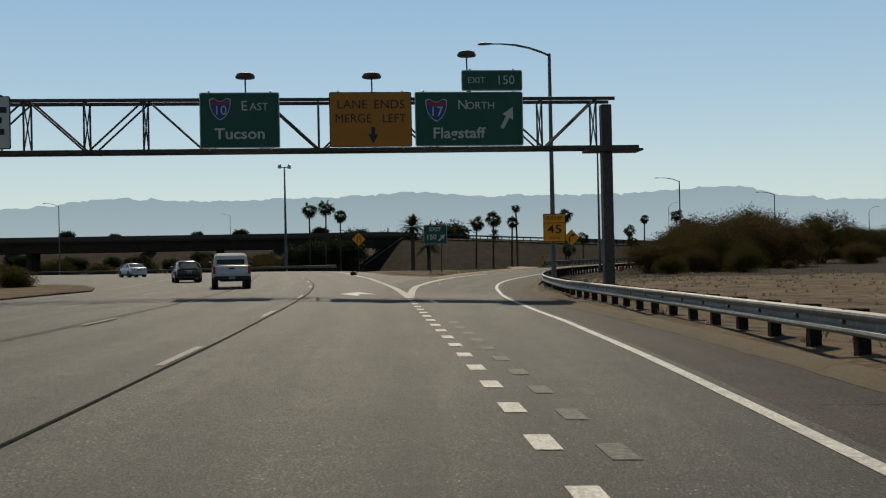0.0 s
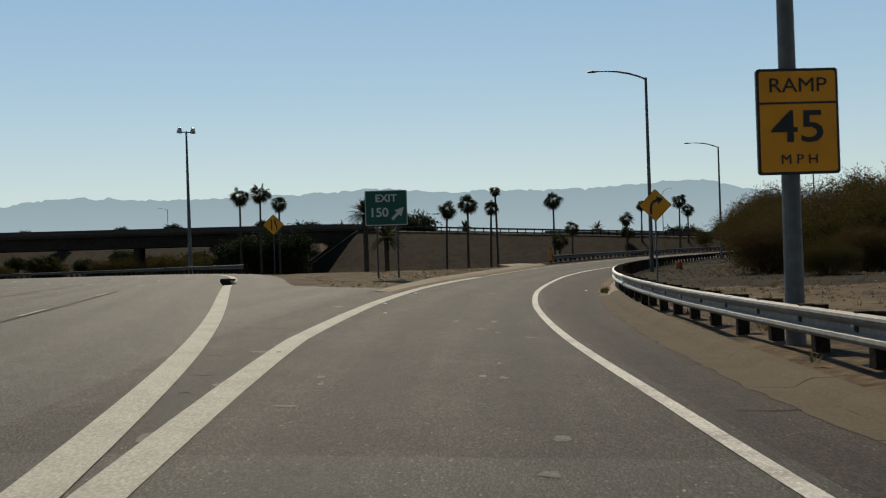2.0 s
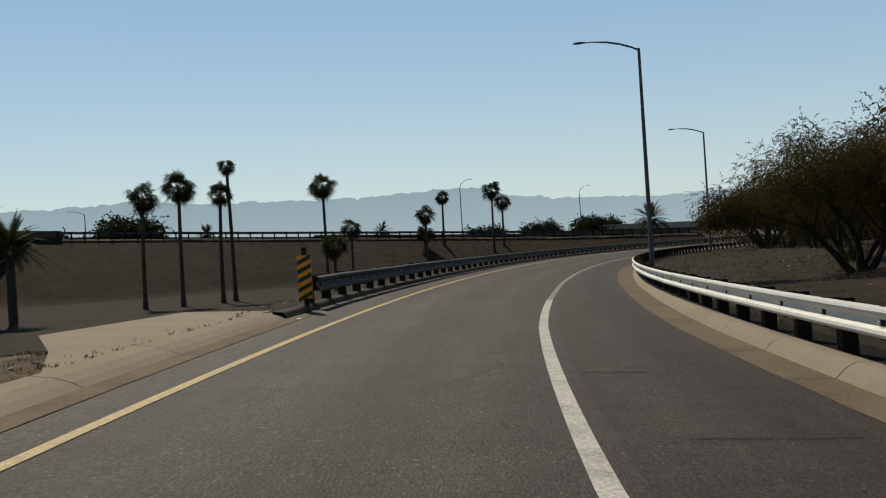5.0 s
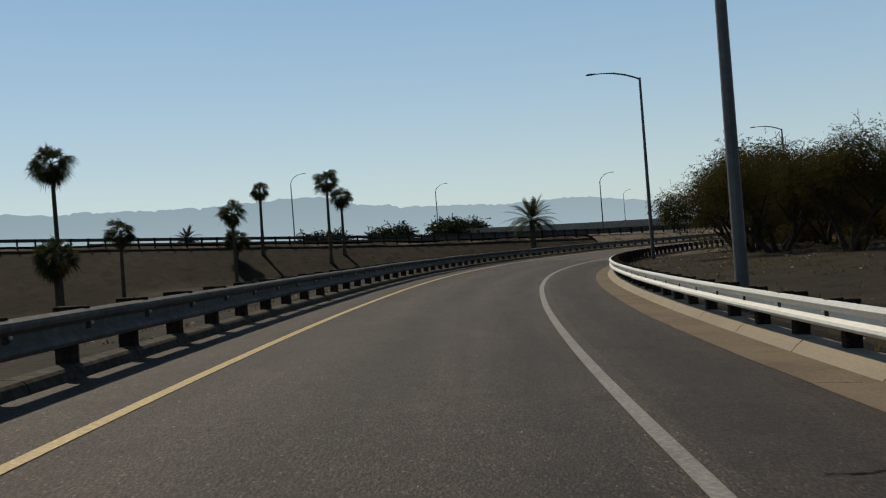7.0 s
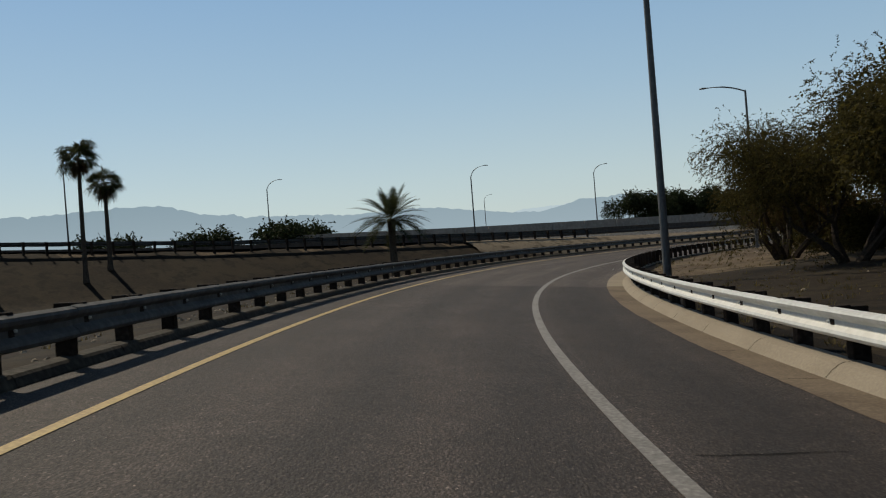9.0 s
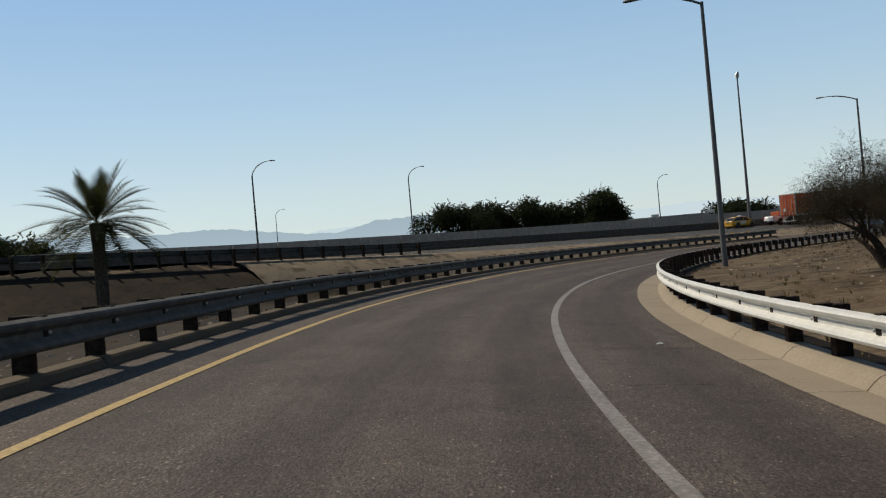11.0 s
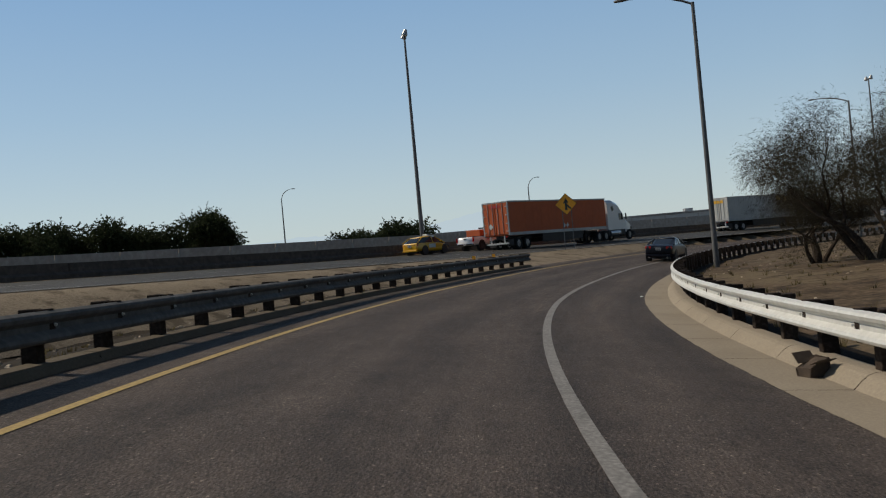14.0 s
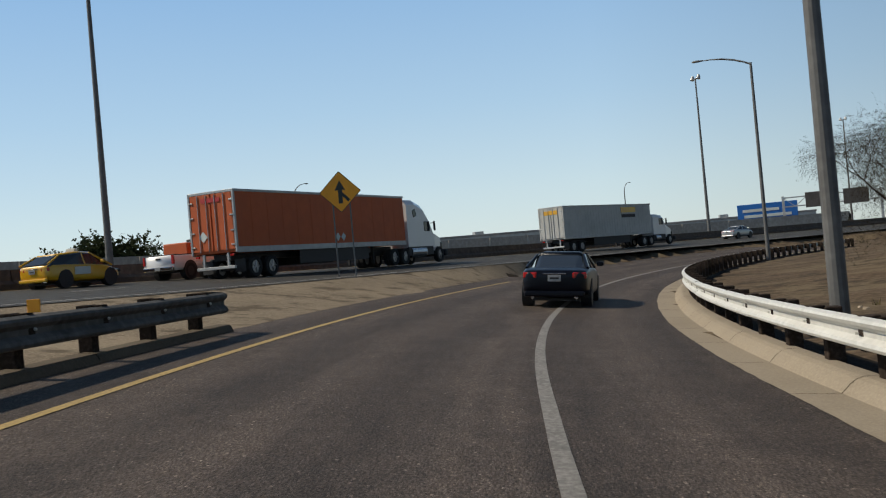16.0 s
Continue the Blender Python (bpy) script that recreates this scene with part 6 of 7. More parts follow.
def feather_palm(seed, trunk_h, frond=2.6, count=44):
    r = random.Random(seed)
    bm = bmesh.new()
    n = 8
    bent(bm, [Vector((0, 0, trunk_h * i / n)) for i in range(n + 1)], [0.34 + (0.03 if i % 2 else 0) + (0.08 if i == n else 0) for i in range(n + 1)], 10)
    me_t = bpy.data.meshes.new("trunk"); bm.to_mesh(me_t); bm.free(); me_t.materials.append(M_PALMBARK)
    verts, faces = [], []
    for k in range(count):
        a = 2.4 * k + r.uniform(-0.2, 0.2)
        el = radians(r.uniform(-22, 78))
        h = Vector((math.cos(a), math.sin(a), 0))
        sag = r.uniform(0.55, 0.95) * (0.35 + 0.45 * math.cos(el))
        ln = frond * r.uniform(0.85, 1.08)
        prev = None
        for j in range(15):
            u = j / 14
            p = Vector((0, 0, trunk_h)) + h * ln * u * math.cos(el) + Vector((0, 0, ln * (u * math.sin(el) - 0.55 * sag * u * u)))
            t = (h * math.cos(el) + Vector((0, 0, math.sin(el) - 1.1 * sag * u))).normalized()
            side = t.cross(Vector((0, 0, 1))).normalized()
            if prev is not None:
                i = len(verts)
                verts += [tuple(prev + side * 0.02), tuple(prev - side * 0.02), tuple(p - side * 0.015), tuple(p + side * 0.015)]
                faces.append((i, i + 1, i + 2, i + 3))
            prev = p
            if j > 1:
                for sg in (-1, 1):
                    for dj in (0, 0.5):
                        bd = (side * sg * 0.75 + t * 0.65 + Vector((0, 0, 0.25))).normalized()
                        l2 = ln * 0.22 * math.sin(math.pi * min(1, 0.25 + 0.75 * u)) + 0.10
                        q = p + t * ln / 14 * dj
                        end = q + bd * l2 + Vector((0, 0, -0.05))
                        w = t * 0.05
                        i = len(verts)
                        verts += [tuple(q - w), tuple(q + w), tuple(end)]
                        faces.append((i, i + 1, i + 2))
    return me_t, leaf_mesh("crown", verts, faces, M_PALM)

LF, LD = "tall slender fan palm with a shaggy crown", "stout date palm with arching feathery fronds"
for k, (x, y, ctop, cr, sk) in enumerate(((44.6, 204.8, 11.0, 1.0, 0.3), (59.6, 221.6, 10.2, 1.75, 1.0), (90.4, 254.9, 10.2, 1.25, 0.6), (97.9, 251.5, 10.9, 1.75, 0.6), (100.9, 253.6, 9.0, 1.6, 0.8),
                                          (3.2, 224, 12.2, 1.8, 0.6), (6.6, 223, 12.6, 1.9, 0.6), (10.0, 229, 11.0, 1.6, 0.8), (35.5, 202, 8.0, 1.6, 1.0), (39.0, 202, 8.8, 1.7, 1.0), (43.0, 203, 8.2, 1.3, 0.8), (82.2, 243.1, 6.9, 1.65, 0.5), (86.6, 254, 4.4, 1.7, 0.3), (69.5, 241, 5.4, 1.7, 0.3), (57.2, 211, 2.6, 1.6, 0.8))):
    z0 = zg(x, y)
    plant("fan_palm", fan_palm(60 + k, ctop - z0, cr, sk), x, y, 40 * k, 1.0, LF if ctop > 6 else "short fan palm on the grassy bank", "palm tree", "palms in the low ground")
for k, (x, y, ctop, fr, ct) in enumerate(((125.4, 245.8, 4.5, 4.3, 64), (20.6, 184, 6.9, 2.9, 60), (24.0, 188, 3.6, 3.2, 50), (92, 268.0 + 20, 6.0, 2.6, 40), (60, 300, 7.5, 2.6, 40))):
    z0 = zg(x, y)
    plant("date_palm", feather_palm(90 + k, ctop - z0, fr, ct), x, y, 25 * k, 1.0, LD, "palm tree", "date palms")

# grass, weeds and stones
def tufts(name, places, size, material, label, seed, blades=9):
    r = random.Random(seed)
    verts, faces = [], []
    for x, y, z in places:
        for k in range(blades):
            a = r.uniform(0, 6.28)
            h = size * r.uniform(0.5, 1.3)
            d = Vector((math.cos(a), math.sin(a), 0))
            b = Vector((x, y, z)) + d * r.uniform(0, 0.12)
            w = Vector((-d.y, d.x, 0)) * 0.012 * (1 + size)
            t = b + d * h * r.uniform(0.2, 0.8) + Vector((0, 0, h))
            i = len(verts)
            verts += [tuple(b - w), tuple(b + w), tuple(t)]
            faces.append((i, i + 1, i + 2))
    me = leaf_mesh(name, verts, faces, material)
    return tagged(new(name, me), label, "grass", kind="stuff")

r = random.Random(5)
def scatter(n, s0, s1, lo, hi):
    ss = np.array([r.uniform(s0, s1) for _ in range(n)])
    oo = np.array([r.uniform(lo, hi) if lo > 0 else r.uniform(lo, hi) for _ in range(n)])
    xs, ys = [], []
    for s, o in zip(ss, oo):
        base = float(KERB_R(s)) + 0.7 if lo >= 0 else kerb_off(s) - 0.6
        x, y = RAMP.at(s, base + o)
        xs.append(float(x)); ys.append(float(y))
    om = MAIN.near(xs, ys)[1]
    io = OTHER.near(xs, ys)[1]
    gs = RAMP.near(xs, ys)[0]
    return [p for p, a, b, g in zip(zip(xs, ys, ground_z(xs, ys)), om, io, gs) if a > 4.0 and abs(b) > 9 and (lo >= 0 or g > 76 or a > 9.0)]
tufts("dry_grass", scatter(2600, -20, 330, 0.0, 22.0), 0.16, M_GRASS, "dry straw-coloured grass tufts on the verge", 1)
tufts("dry_grass", scatter(5200, 60, 122, -24.0, 0.0) + scatter(3000, 60, 230, 0.0, 9.0), 0.06, M_GRASS, "short tan dead grass", 7, 6)
tufts("dry_grass", scatter(260, 62, 120, -26.0, 0.0) + scatter(900, 120, 330, -7.0, 0.0), 0.08, M_GRASS, "dry straw-coloured grass tufts on the bank", 2)
weed_at = [(*RAMP.at(s, float(KERB_R(s)) - 0.2 + o), 0) for s, o in [(76 + 0.12 * i, 0.35 * r.random()) for i in range(34)]]
weed_at = [(float(x), float(y), float(road_z(np.array([x]), np.array([y]))[0]) + 0.03) for x, y, _ in weed_at]
tufts("weeds", weed_at, 0.13, M_WEED, "green weeds growing in the gutter", 3, 8)
M_STONE = mat("pale_stone", (0.3, 0.25, 0.19), 0.9, grain=0.3, scale=12, island=0.5, spec=0.1)
def stones(name, places, lo, hi, label, seed):
    q = random.Random(seed)
    verts, faces = [], []
    for x, y, z in places:
        sz = q.uniform(lo, hi)
        i = len(verts)
        c = [(-1, -1, 0), (1, -1, 0), (1, 1, 0), (-1, 1, 0), (-0.6, -0.6, 0.8), (0.7, -0.5, 0.7), (0.5, 0.7, 0.9), (-0.6, 0.5, 0.7)]
        verts += [(x + sz * a * q.uniform(0.7, 1.2), y + sz * b * q.uniform(0.7, 1.2), z + sz * cc * q.uniform(0.6, 1.1) - 0.005) for a, b, cc in c]
        faces += [(i, i + 1, i + 5, i + 4), (i + 1, i + 2, i + 6, i + 5), (i + 2, i + 3, i + 7, i + 6), (i + 3, i, i + 4, i + 7), (i + 4, i + 5, i + 6, i + 7)]
    me = leaf_mesh(name, verts, faces, M_STONE)
    return tagged(new(name, me), label, "stones", kind="stuff")
stones("stones", scatter(1600, 100, 335, -4.5, 0.0) + scatter(700, 60, 122, -22.0, 0.0), 0.012, 0.05, "scattered pale stones on the dirt bank", 4)
stones("stones", scatter(1300, -10, 330, 0.0, 14.0), 0.012, 0.06, "scattered stones behind the guardrail", 6)

# ---- vehicles ----
def paint_mat(name, colour, rough=0.3, metal=0.0, coat=0.6, spec=0.5):
    return mat(name, colour, rough, metal, stain=0.15, stain_scale=0.8, stain_colour=tuple(c * 0.7 for c in colour), coat=coat, spec=spec)
M_TYRE = mat("tyre_rubber", (0.012, 0.012, 0.012), 0.9, grain=0.3, scale=20)
M_RIM = mat("wheel_alloy", (0.35, 0.35, 0.36), 0.35, 0.8, stain=0.3, stain_scale=4)
M_TRIM = mat("black_plastic", (0.015, 0.015, 0.016), 0.6, grain=0.2, scale=20)
M_TAIL = mat("red_lamp_lens", (0.35, 0.012, 0.01), 0.15, stain=0.2, stain_scale=6, coat=0.5)
M_CHROME = mat("chrome_trim", (0.6, 0.6, 0.6), 0.12, 1.0, stain=0.1, stain_scale=3)
M_PLATE = mat("number_plate", (0.26, 0.265, 0.27), 0.5, stain=0.3, stain_scale=8)
M_NAVY = paint_mat("dark_navy_paint", (0.003, 0.004, 0.008), 0.3, coat=0.04, spec=0.2)
M_CARBLACK = paint_mat("black_car_paint", (0.008, 0.008, 0.009))
M_CARWHITE = paint_mat("white_car_paint", (0.62, 0.63, 0.64))
M_TAXI = paint_mat("taxi_yellow_paint", (0.62, 0.33, 0.01))
M_SILVER = paint_mat("silver_car_paint", (0.4, 0.41, 0.42), 0.3, 0.5)
M_ORANGE = mat("orange_trailer_skin", (0.46, 0.082, 0.012), 0.6, grain=0.1, scale=2, stain=0.45, stain_scale=0.5, stain_colour=(0.36, 0.07, 0.014))
M_BOXWHITE = mat("grey_white_container", (0.42, 0.42, 0.4), 0.5, grain=0.1, scale=2, stain=0.5, stain_scale=0.5, stain_colour=(0.3, 0.295, 0.28))
M_TANK = mat("polished_tank", (0.5, 0.5, 0.5), 0.25, 0.9, stain=0.2)

def loft(bm, rings, cap=True):
    vs = [[bm.verts.new(p) for p in r] for r in rings]
    n = len(rings[0])
    for a, b in zip(vs, vs[1:]):
        for k in range(n):
            bm.faces.new((a[k], a[(k + 1) % n], b[(k + 1) % n], b[k]))
    if cap:
        bm.faces.new(list(reversed(vs[0])))
        bm.faces.new(vs[-1])
    bmesh.ops.recalc_face_normals(bm, faces=bm.faces)
    return vs

def body_ring(y, w, zb, zt, shoulder=0.06, tuck=0.08):
    half = [(w - tuck, zb), (w, zb + 0.14), (w, zb + (zt - zb) * 0.55), (w - 0.02, zt - shoulder * 1.5), (w - shoulder, zt - 0.02), (w * 0.6, zt), ]
    pts = [(x, y, z) for x, z in half] + [(-x, y, z) for x, z in reversed(half)]
    return pts

def wheel(root, x, y, r, w, rim=True):
    bm = bmesh.new()
    prof = [(r * 0.6, -w / 2), (r * 0.93, -w / 2), (r, -w * 0.35), (r, w * 0.35), (r * 0.93, w / 2), (r * 0.6, w / 2)]
    n = 22
    rings = [[(x + o, y + rr * math.cos(2 * math.pi * k / n), r + rr * math.sin(2 * math.pi * k / n)) for rr, o in prof] for k in range(n)]
    vs = [[bm.verts.new(p) for p in q] for q in rings]
    for k in range(n):
        a, b = vs[k], vs[(k + 1) % n]
        for j in range(len(prof)):
            bm.faces.new((a[j], a[(j + 1) % len(prof)], b[(j + 1) % len(prof)], b[j]))
    bmesh.ops.recalc_face_normals(bm, faces=bm.faces)
    wob = part("wheel", bm, M_TYRE, root)
    bm = bmesh.new()
    sg = 1 if x > 0 else -1
    tube(bm, (x - w * 0.3, y, r), (x + w * 0.3, y, r), r * 0.62, None, 18)
    tube(bm, (x + sg * w * 0.28, y, r), (x + sg * w * 0.45, y, r), r * 0.2, r * 0.12, 10)
    for k in range(5):
        a = 2 * math.pi * k / 5
        tube(bm, (x + sg * w * 0.36, y, r), (x + sg * w * 0.34, y + r * 0.6 * math.cos(a), r + r * 0.6 * math.sin(a)), r * 0.09, r * 0.06, 6)
    part("rim", bm, M_RIM, wob)

def car(name, x, y, z, turn, paint_, label, L=4.8, W=1.83, H=1.45, kind="sedan", group="", rear_lights=True, roof_sign=False):
    """A car whose nose points along +y before it is turned."""
    root = empty(name, pose(x, y, z, 0, 0, turn))
    w = W / 2
    hl = L / 2
    belt = H * (0.70 if kind == "sedan" else 0.64)
    if kind == "sedan":
        st = [(-hl, w * 0.80, 0.42, belt - 0.10), (-hl + 0.12, w * 0.93, 0.30, belt - 0.01), (-hl + 0.7, w, 0.24, belt + 0.04), (-hl * 0.35, w, 0.20, belt + 0.02), (hl * 0.2, w, 0.20, belt), (hl * 0.48, w, 0.2, belt - 0.03), (hl - 0.75, w * 0.97, 0.22, belt - 0.14), (hl - 0.25, w * 0.9, 0.26, belt - 0.25), (hl, w * 0.72, 0.32, belt - 0.40)]
        gh = [(-hl + 0.72, w * 0.66, belt + 0.03), (-hl + 1.72, w * 0.68, H - 0.05), (-0.2, w * 0.70, H), (0.35, w * 0.70, H - 0.02), (hl * 0.56, w * 0.72, belt)]
    elif kind == "hatch":
        st = [(-hl, w * 0.82, 0.40, belt - 0.02), (-hl + 0.12, w * 0.94, 0.28, belt + 0.04), (-hl * 0.5, w, 0.20, belt + 0.03), (hl * 0.2, w, 0.20, belt), (hl * 0.5, w, 0.2, belt - 0.06), (hl - 0.6, w * 0.96, 0.22, belt - 0.2), (hl, w * 0.7, 0.32, belt - 0.42)]
        gh = [(-hl + 0.10, w * 0.70, belt + 0.06), (-hl + 0.85, w * 0.70, H - 0.10), (-0.2, w * 0.72, H), (0.3, w * 0.72, H - 0.03), (hl * 0.66, w * 0.74, belt - 0.08)]
    bm = bmesh.new()
    loft(bm, [body_ring(*q) for q in st])
    b = part("body", bm, paint_, root, smooth_shade=True)
    b.modifiers.new("round", 'SUBSURF').levels = 1
    # glasshouse: sides lean in; the roof is painted
    def gring(y, wg, zg_, base):
        return [(w * 0.89, y, base), (wg + 0.02, y, max(base + 0.01, zg_ - 0.06)), (wg * 0.8, y, zg_), (-wg * 0.8, y, zg_), (-wg - 0.02, y, max(base + 0.01, zg_ - 0.06)), (-w * 0.89, y, base)]
    bm = bmesh.new()
    loft(bm, [gring(q[0], q[1], q[2] - 0.015, belt - 0.06) for q in gh])
    part("glass", bm, M_GLASS, b, "dark tinted car windows", smooth_shade=False)
    bm = bmesh.new()
    y0, y1 = gh[1][0] - 0.02, gh[3][0] + 0.1
    loft(bm, [[(gh[1][1] * 0.98, yy, zz - 0.05), (gh[1][1] * 0.8, yy, zz + 0.012), (-gh[1][1] * 0.8, yy, zz + 0.012), (-gh[1][1] * 0.98, yy, zz - 0.05)] for yy, zz in ((y0, gh[1][2]), (gh[2][0], gh[2][2]), (y1, gh[3][2] - 0.01))])
    part("roof", bm, paint_, b, smooth_shade=True)
    for sx in (-1, 1):
        for (ya, za), (yb, zb_) in (((gh[0][0], gh[0][2]), (gh[1][0], gh[1][2])), ((gh[4][0], gh[4][2]), (gh[3][0], gh[3][2])), ((-0.1, belt - 0.05), (-0.15, gh[2][2] - 0.04))):
            bm = bmesh.new()
            tube(bm, (sx * w * 0.885 if za < belt + 0.1 else sx * gh[1][1], ya, za - 0.02), (sx * (gh[1][1] + 0.015), yb, zb_ - 0.04), 0.045, 0.04, 8)
            part("pillar", bm, paint_, b)
    for sx in (-1, 1):
        for yy in (-hl + 0.95, hl - 0.95):
            wheel(root, sx * (w - 0.11), yy, 0.325, 0.22)
            bm = bmesh.new(); tube(bm, (sx * (w - 0.28), yy, 0.36), (sx * (w + 0.004), yy, 0.36), 0.39, None, 20)
            part("wheel_arch", bm, M_TRIM, b)
        bm = bmesh.new(); box(bm, (0.2, 0.12, 0.13), (sx * (w + 0.09), hl * 0.33, belt + 0.08), bevel=0.03)
        part("mirror", bm, paint_, b)
        bm = bmesh.new(); box(bm, (w * 0.42, 0.10, 0.17), (sx * w * 0.70, -hl + 0.10, belt - 0.17), rot=Euler((0, 0, sx * 0.25)).to_matrix(), bevel=0.035)
        part("tail_light", bm, M_TAIL, b, "red tail light")
        bm = bmesh.new(); box(bm, (w * 0.4, 0.14, 0.13), (sx * w * 0.62, hl - 0.18, belt - 0.36), rot=Euler((0, 0, -sx * 0.35)).to_matrix(), bevel=0.03)
        part("headlight", bm, M_GLASS, b)
        bm = bmesh.new(); tube(bm, (sx * w * 0.62, -hl - 0.02, 0.27), (sx * w * 0.62, -hl + 0.15, 0.27), 0.045, None, 10)
        part("exhaust", bm, M_CHROME, b)
    bm = bmesh.new(); box(bm, (W * 0.86, 0.12, 0.16), (0, -hl + 0.02, 0.36), bevel=0.05); part("rear_bumper", bm, paint_, b)
    bm = bmesh.new(); box(bm, (0.34, 0.02, 0.17), (0, -hl - 0.02, belt - 0.24), bevel=0.006); pl = part("number_plate", bm, M_PLATE, b)
    bm = bmesh.new(); box(bm, (0.24, 0.006, 0.05), (0, -hl - 0.033, belt - 0.24)); part("bar", bm, M_TRIM, pl)
    bm = bmesh.new(); box(bm, (0.6, 0.03, 0.03), (0, -hl - 0.005, belt - 0.12), bevel=0.008); part("chrome_strip", bm, M_CHROME, b)
    bm = bmesh.new(); box(bm, (W * 0.7, L * 0.8, 0.08), (0, 0, 0.2)); part("underside", bm, M_TRIM, b)
    if roof_sign:
        bm = bmesh.new(); box(bm, (0.5, 0.2, 0.16), (0, 0, H + 0.08), bevel=0.03); part("roof_sign", bm, M_SIGNWHITE, root)
        for sx in (-1, 1):
            bm = bmesh.new(); box(bm, (0.01, 0.9, 0.32), (sx * (w + 0.004), -0.35, belt - 0.28), bevel=0.003); part("door_panel_sign", bm, M_SIGNWHITE, root, "pale lettering panel")
    return tagged(root, label, "car", group)

def pickup(x, y, z, turn, paint_, label, bed=None):
    L, W, H = 5.5, 1.95, 1.85
    w, hl = W / 2, L / 2
    root = empty("pickup_truck", pose(x, y, z, 0, 0, turn))
    bm = bmesh.new()
    loft(bm, [body_ring(*q) for q in ((-hl, w * 0.95, 0.55, 1.17), (-hl + 0.1, w * 0.98, 0.48, 1.2), (-0.35, w * 0.98, 0.45, 1.2), (0.8, w, 0.42, 1.2), (hl - 0.9, w, 0.42, 1.14), (hl - 0.15, w * 0.95, 0.45, 1.06), (hl, w * 0.88, 0.5, 0.9))])
    b = part("body", bm, paint_, root, smooth_shade=True)
    bm = bmesh.new()
    loft(bm, [[(w * 0.95, yy, 1.14), (wg, yy, zz - 0.06), (wg * 0.85, yy, zz), (-wg * 0.85, yy, zz), (-wg, yy, zz - 0.06), (-w * 0.95, yy, 1.14)] for yy, wg, zz in ((-0.62, w * 0.84, H - 0.14), (-0.45, w * 0.84, H - 0.02), (0.5, w * 0.84, H), (0.85, w * 0.84, H - 0.05), (1.55, w * 0.9, 1.2))])
    part("cab", bm, paint_, root, smooth_shade=False)
    bm = bmesh.new(); box(bm, (W * 0.74, 0.02, 0.44), (0, -0.62, 1.46), rot=Euler((-0.2, 0, 0)).to_matrix(), bevel=0.008); part("rear_window", bm, M_GLASS, root)
    bm = bmesh.new(); box(bm, (W * 0.74, 0.02, 0.72), (0, 1.24, 1.50), rot=Euler((0.86, 0, 0)).to_matrix(), bevel=0.008); part("windscreen", bm, M_GLASS, root)
    for sx in (-1, 1):
        for ya, yb in ((-0.4, 0.15), (0.25, 0.95)):
            bm = bmesh.new(); box(bm, (0.02, yb - ya, 0.4), (sx * w * 0.905, (ya + yb) / 2, 1.46), rot=Euler((0, sx * -0.2, 0)).to_matrix(), bevel=0.006); part("side_window", bm, M_GLASS, root)
        bm = bmesh.new(); box(bm, (0.14, 0.1, 0.42), (sx * w * 0.9, -hl + 0.02, 0.98), bevel=0.02); part("tail_light", bm, M_TAIL, root, "red tail light")
        bm = bmesh.new(); box(bm, (0.22, 0.1, 0.2), (sx * (w + 0.12), 0.95, 1.3), bevel=0.03); part("mirror", bm, M_TRIM, root)
        for yy in (-hl + 1.15, hl - 1.0):
            wheel(root, sx * (w - 0.13), yy, 0.40, 0.27)
            bm = bmesh.new(); tube(bm, (sx * (w - 0.3), yy, 0.45), (sx * (w + 0.004), yy, 0.45), 0.48, None, 20); part("wheel_arch", bm, M_TRIM, root)
    bm = bmesh.new(); box(bm, (W * 0.94, 0.16, 0.2), (0, -hl - 0.02, 0.56), bevel=0.04); part("rear_bumper", bm, M_CHROME if bed else M_TRIM, root)
    bm = bmesh.new(); box(bm, (0.32, 0.02, 0.16), (0, -hl - 0.11, 0.58), bevel=0.006); part("number_plate", bm, M_PLATE, root)
    bm = bmesh.new(); box(bm, (0.3, 0.03, 0.07), (0, -hl - 0.02, 1.05), bevel=0.01); part("tailgate_handle", bm, M_TRIM, root)
    bm = bmesh.new(); box(bm, (W * 0.8, 1.9, 0.06), (0, -1.6, 1.215), bevel=0.01); part("bed_cover", bm, M_TRIM, root)
    bm = bmesh.new(); box(bm, (W * 0.6, L * 0.8, 0.1), (0, 0, 0.42)); part("underside", bm, M_TRIM, root)
    if bed:
        bm = bmesh.new(); box(bm, (1.5, 1.2, 0.6), (0, -0.9, 1.5), bevel=0.05); part("load", bm, bed, root, "orange equipment in the bed")
        bm = bmesh.new(); box(bm, (1.2, 0.25, 0.12), (0, 0.2, H + 0.1), bevel=0.03); part("light_bar", bm, M_TRIM, root)
    return tagged(root, label, "pickup truck")

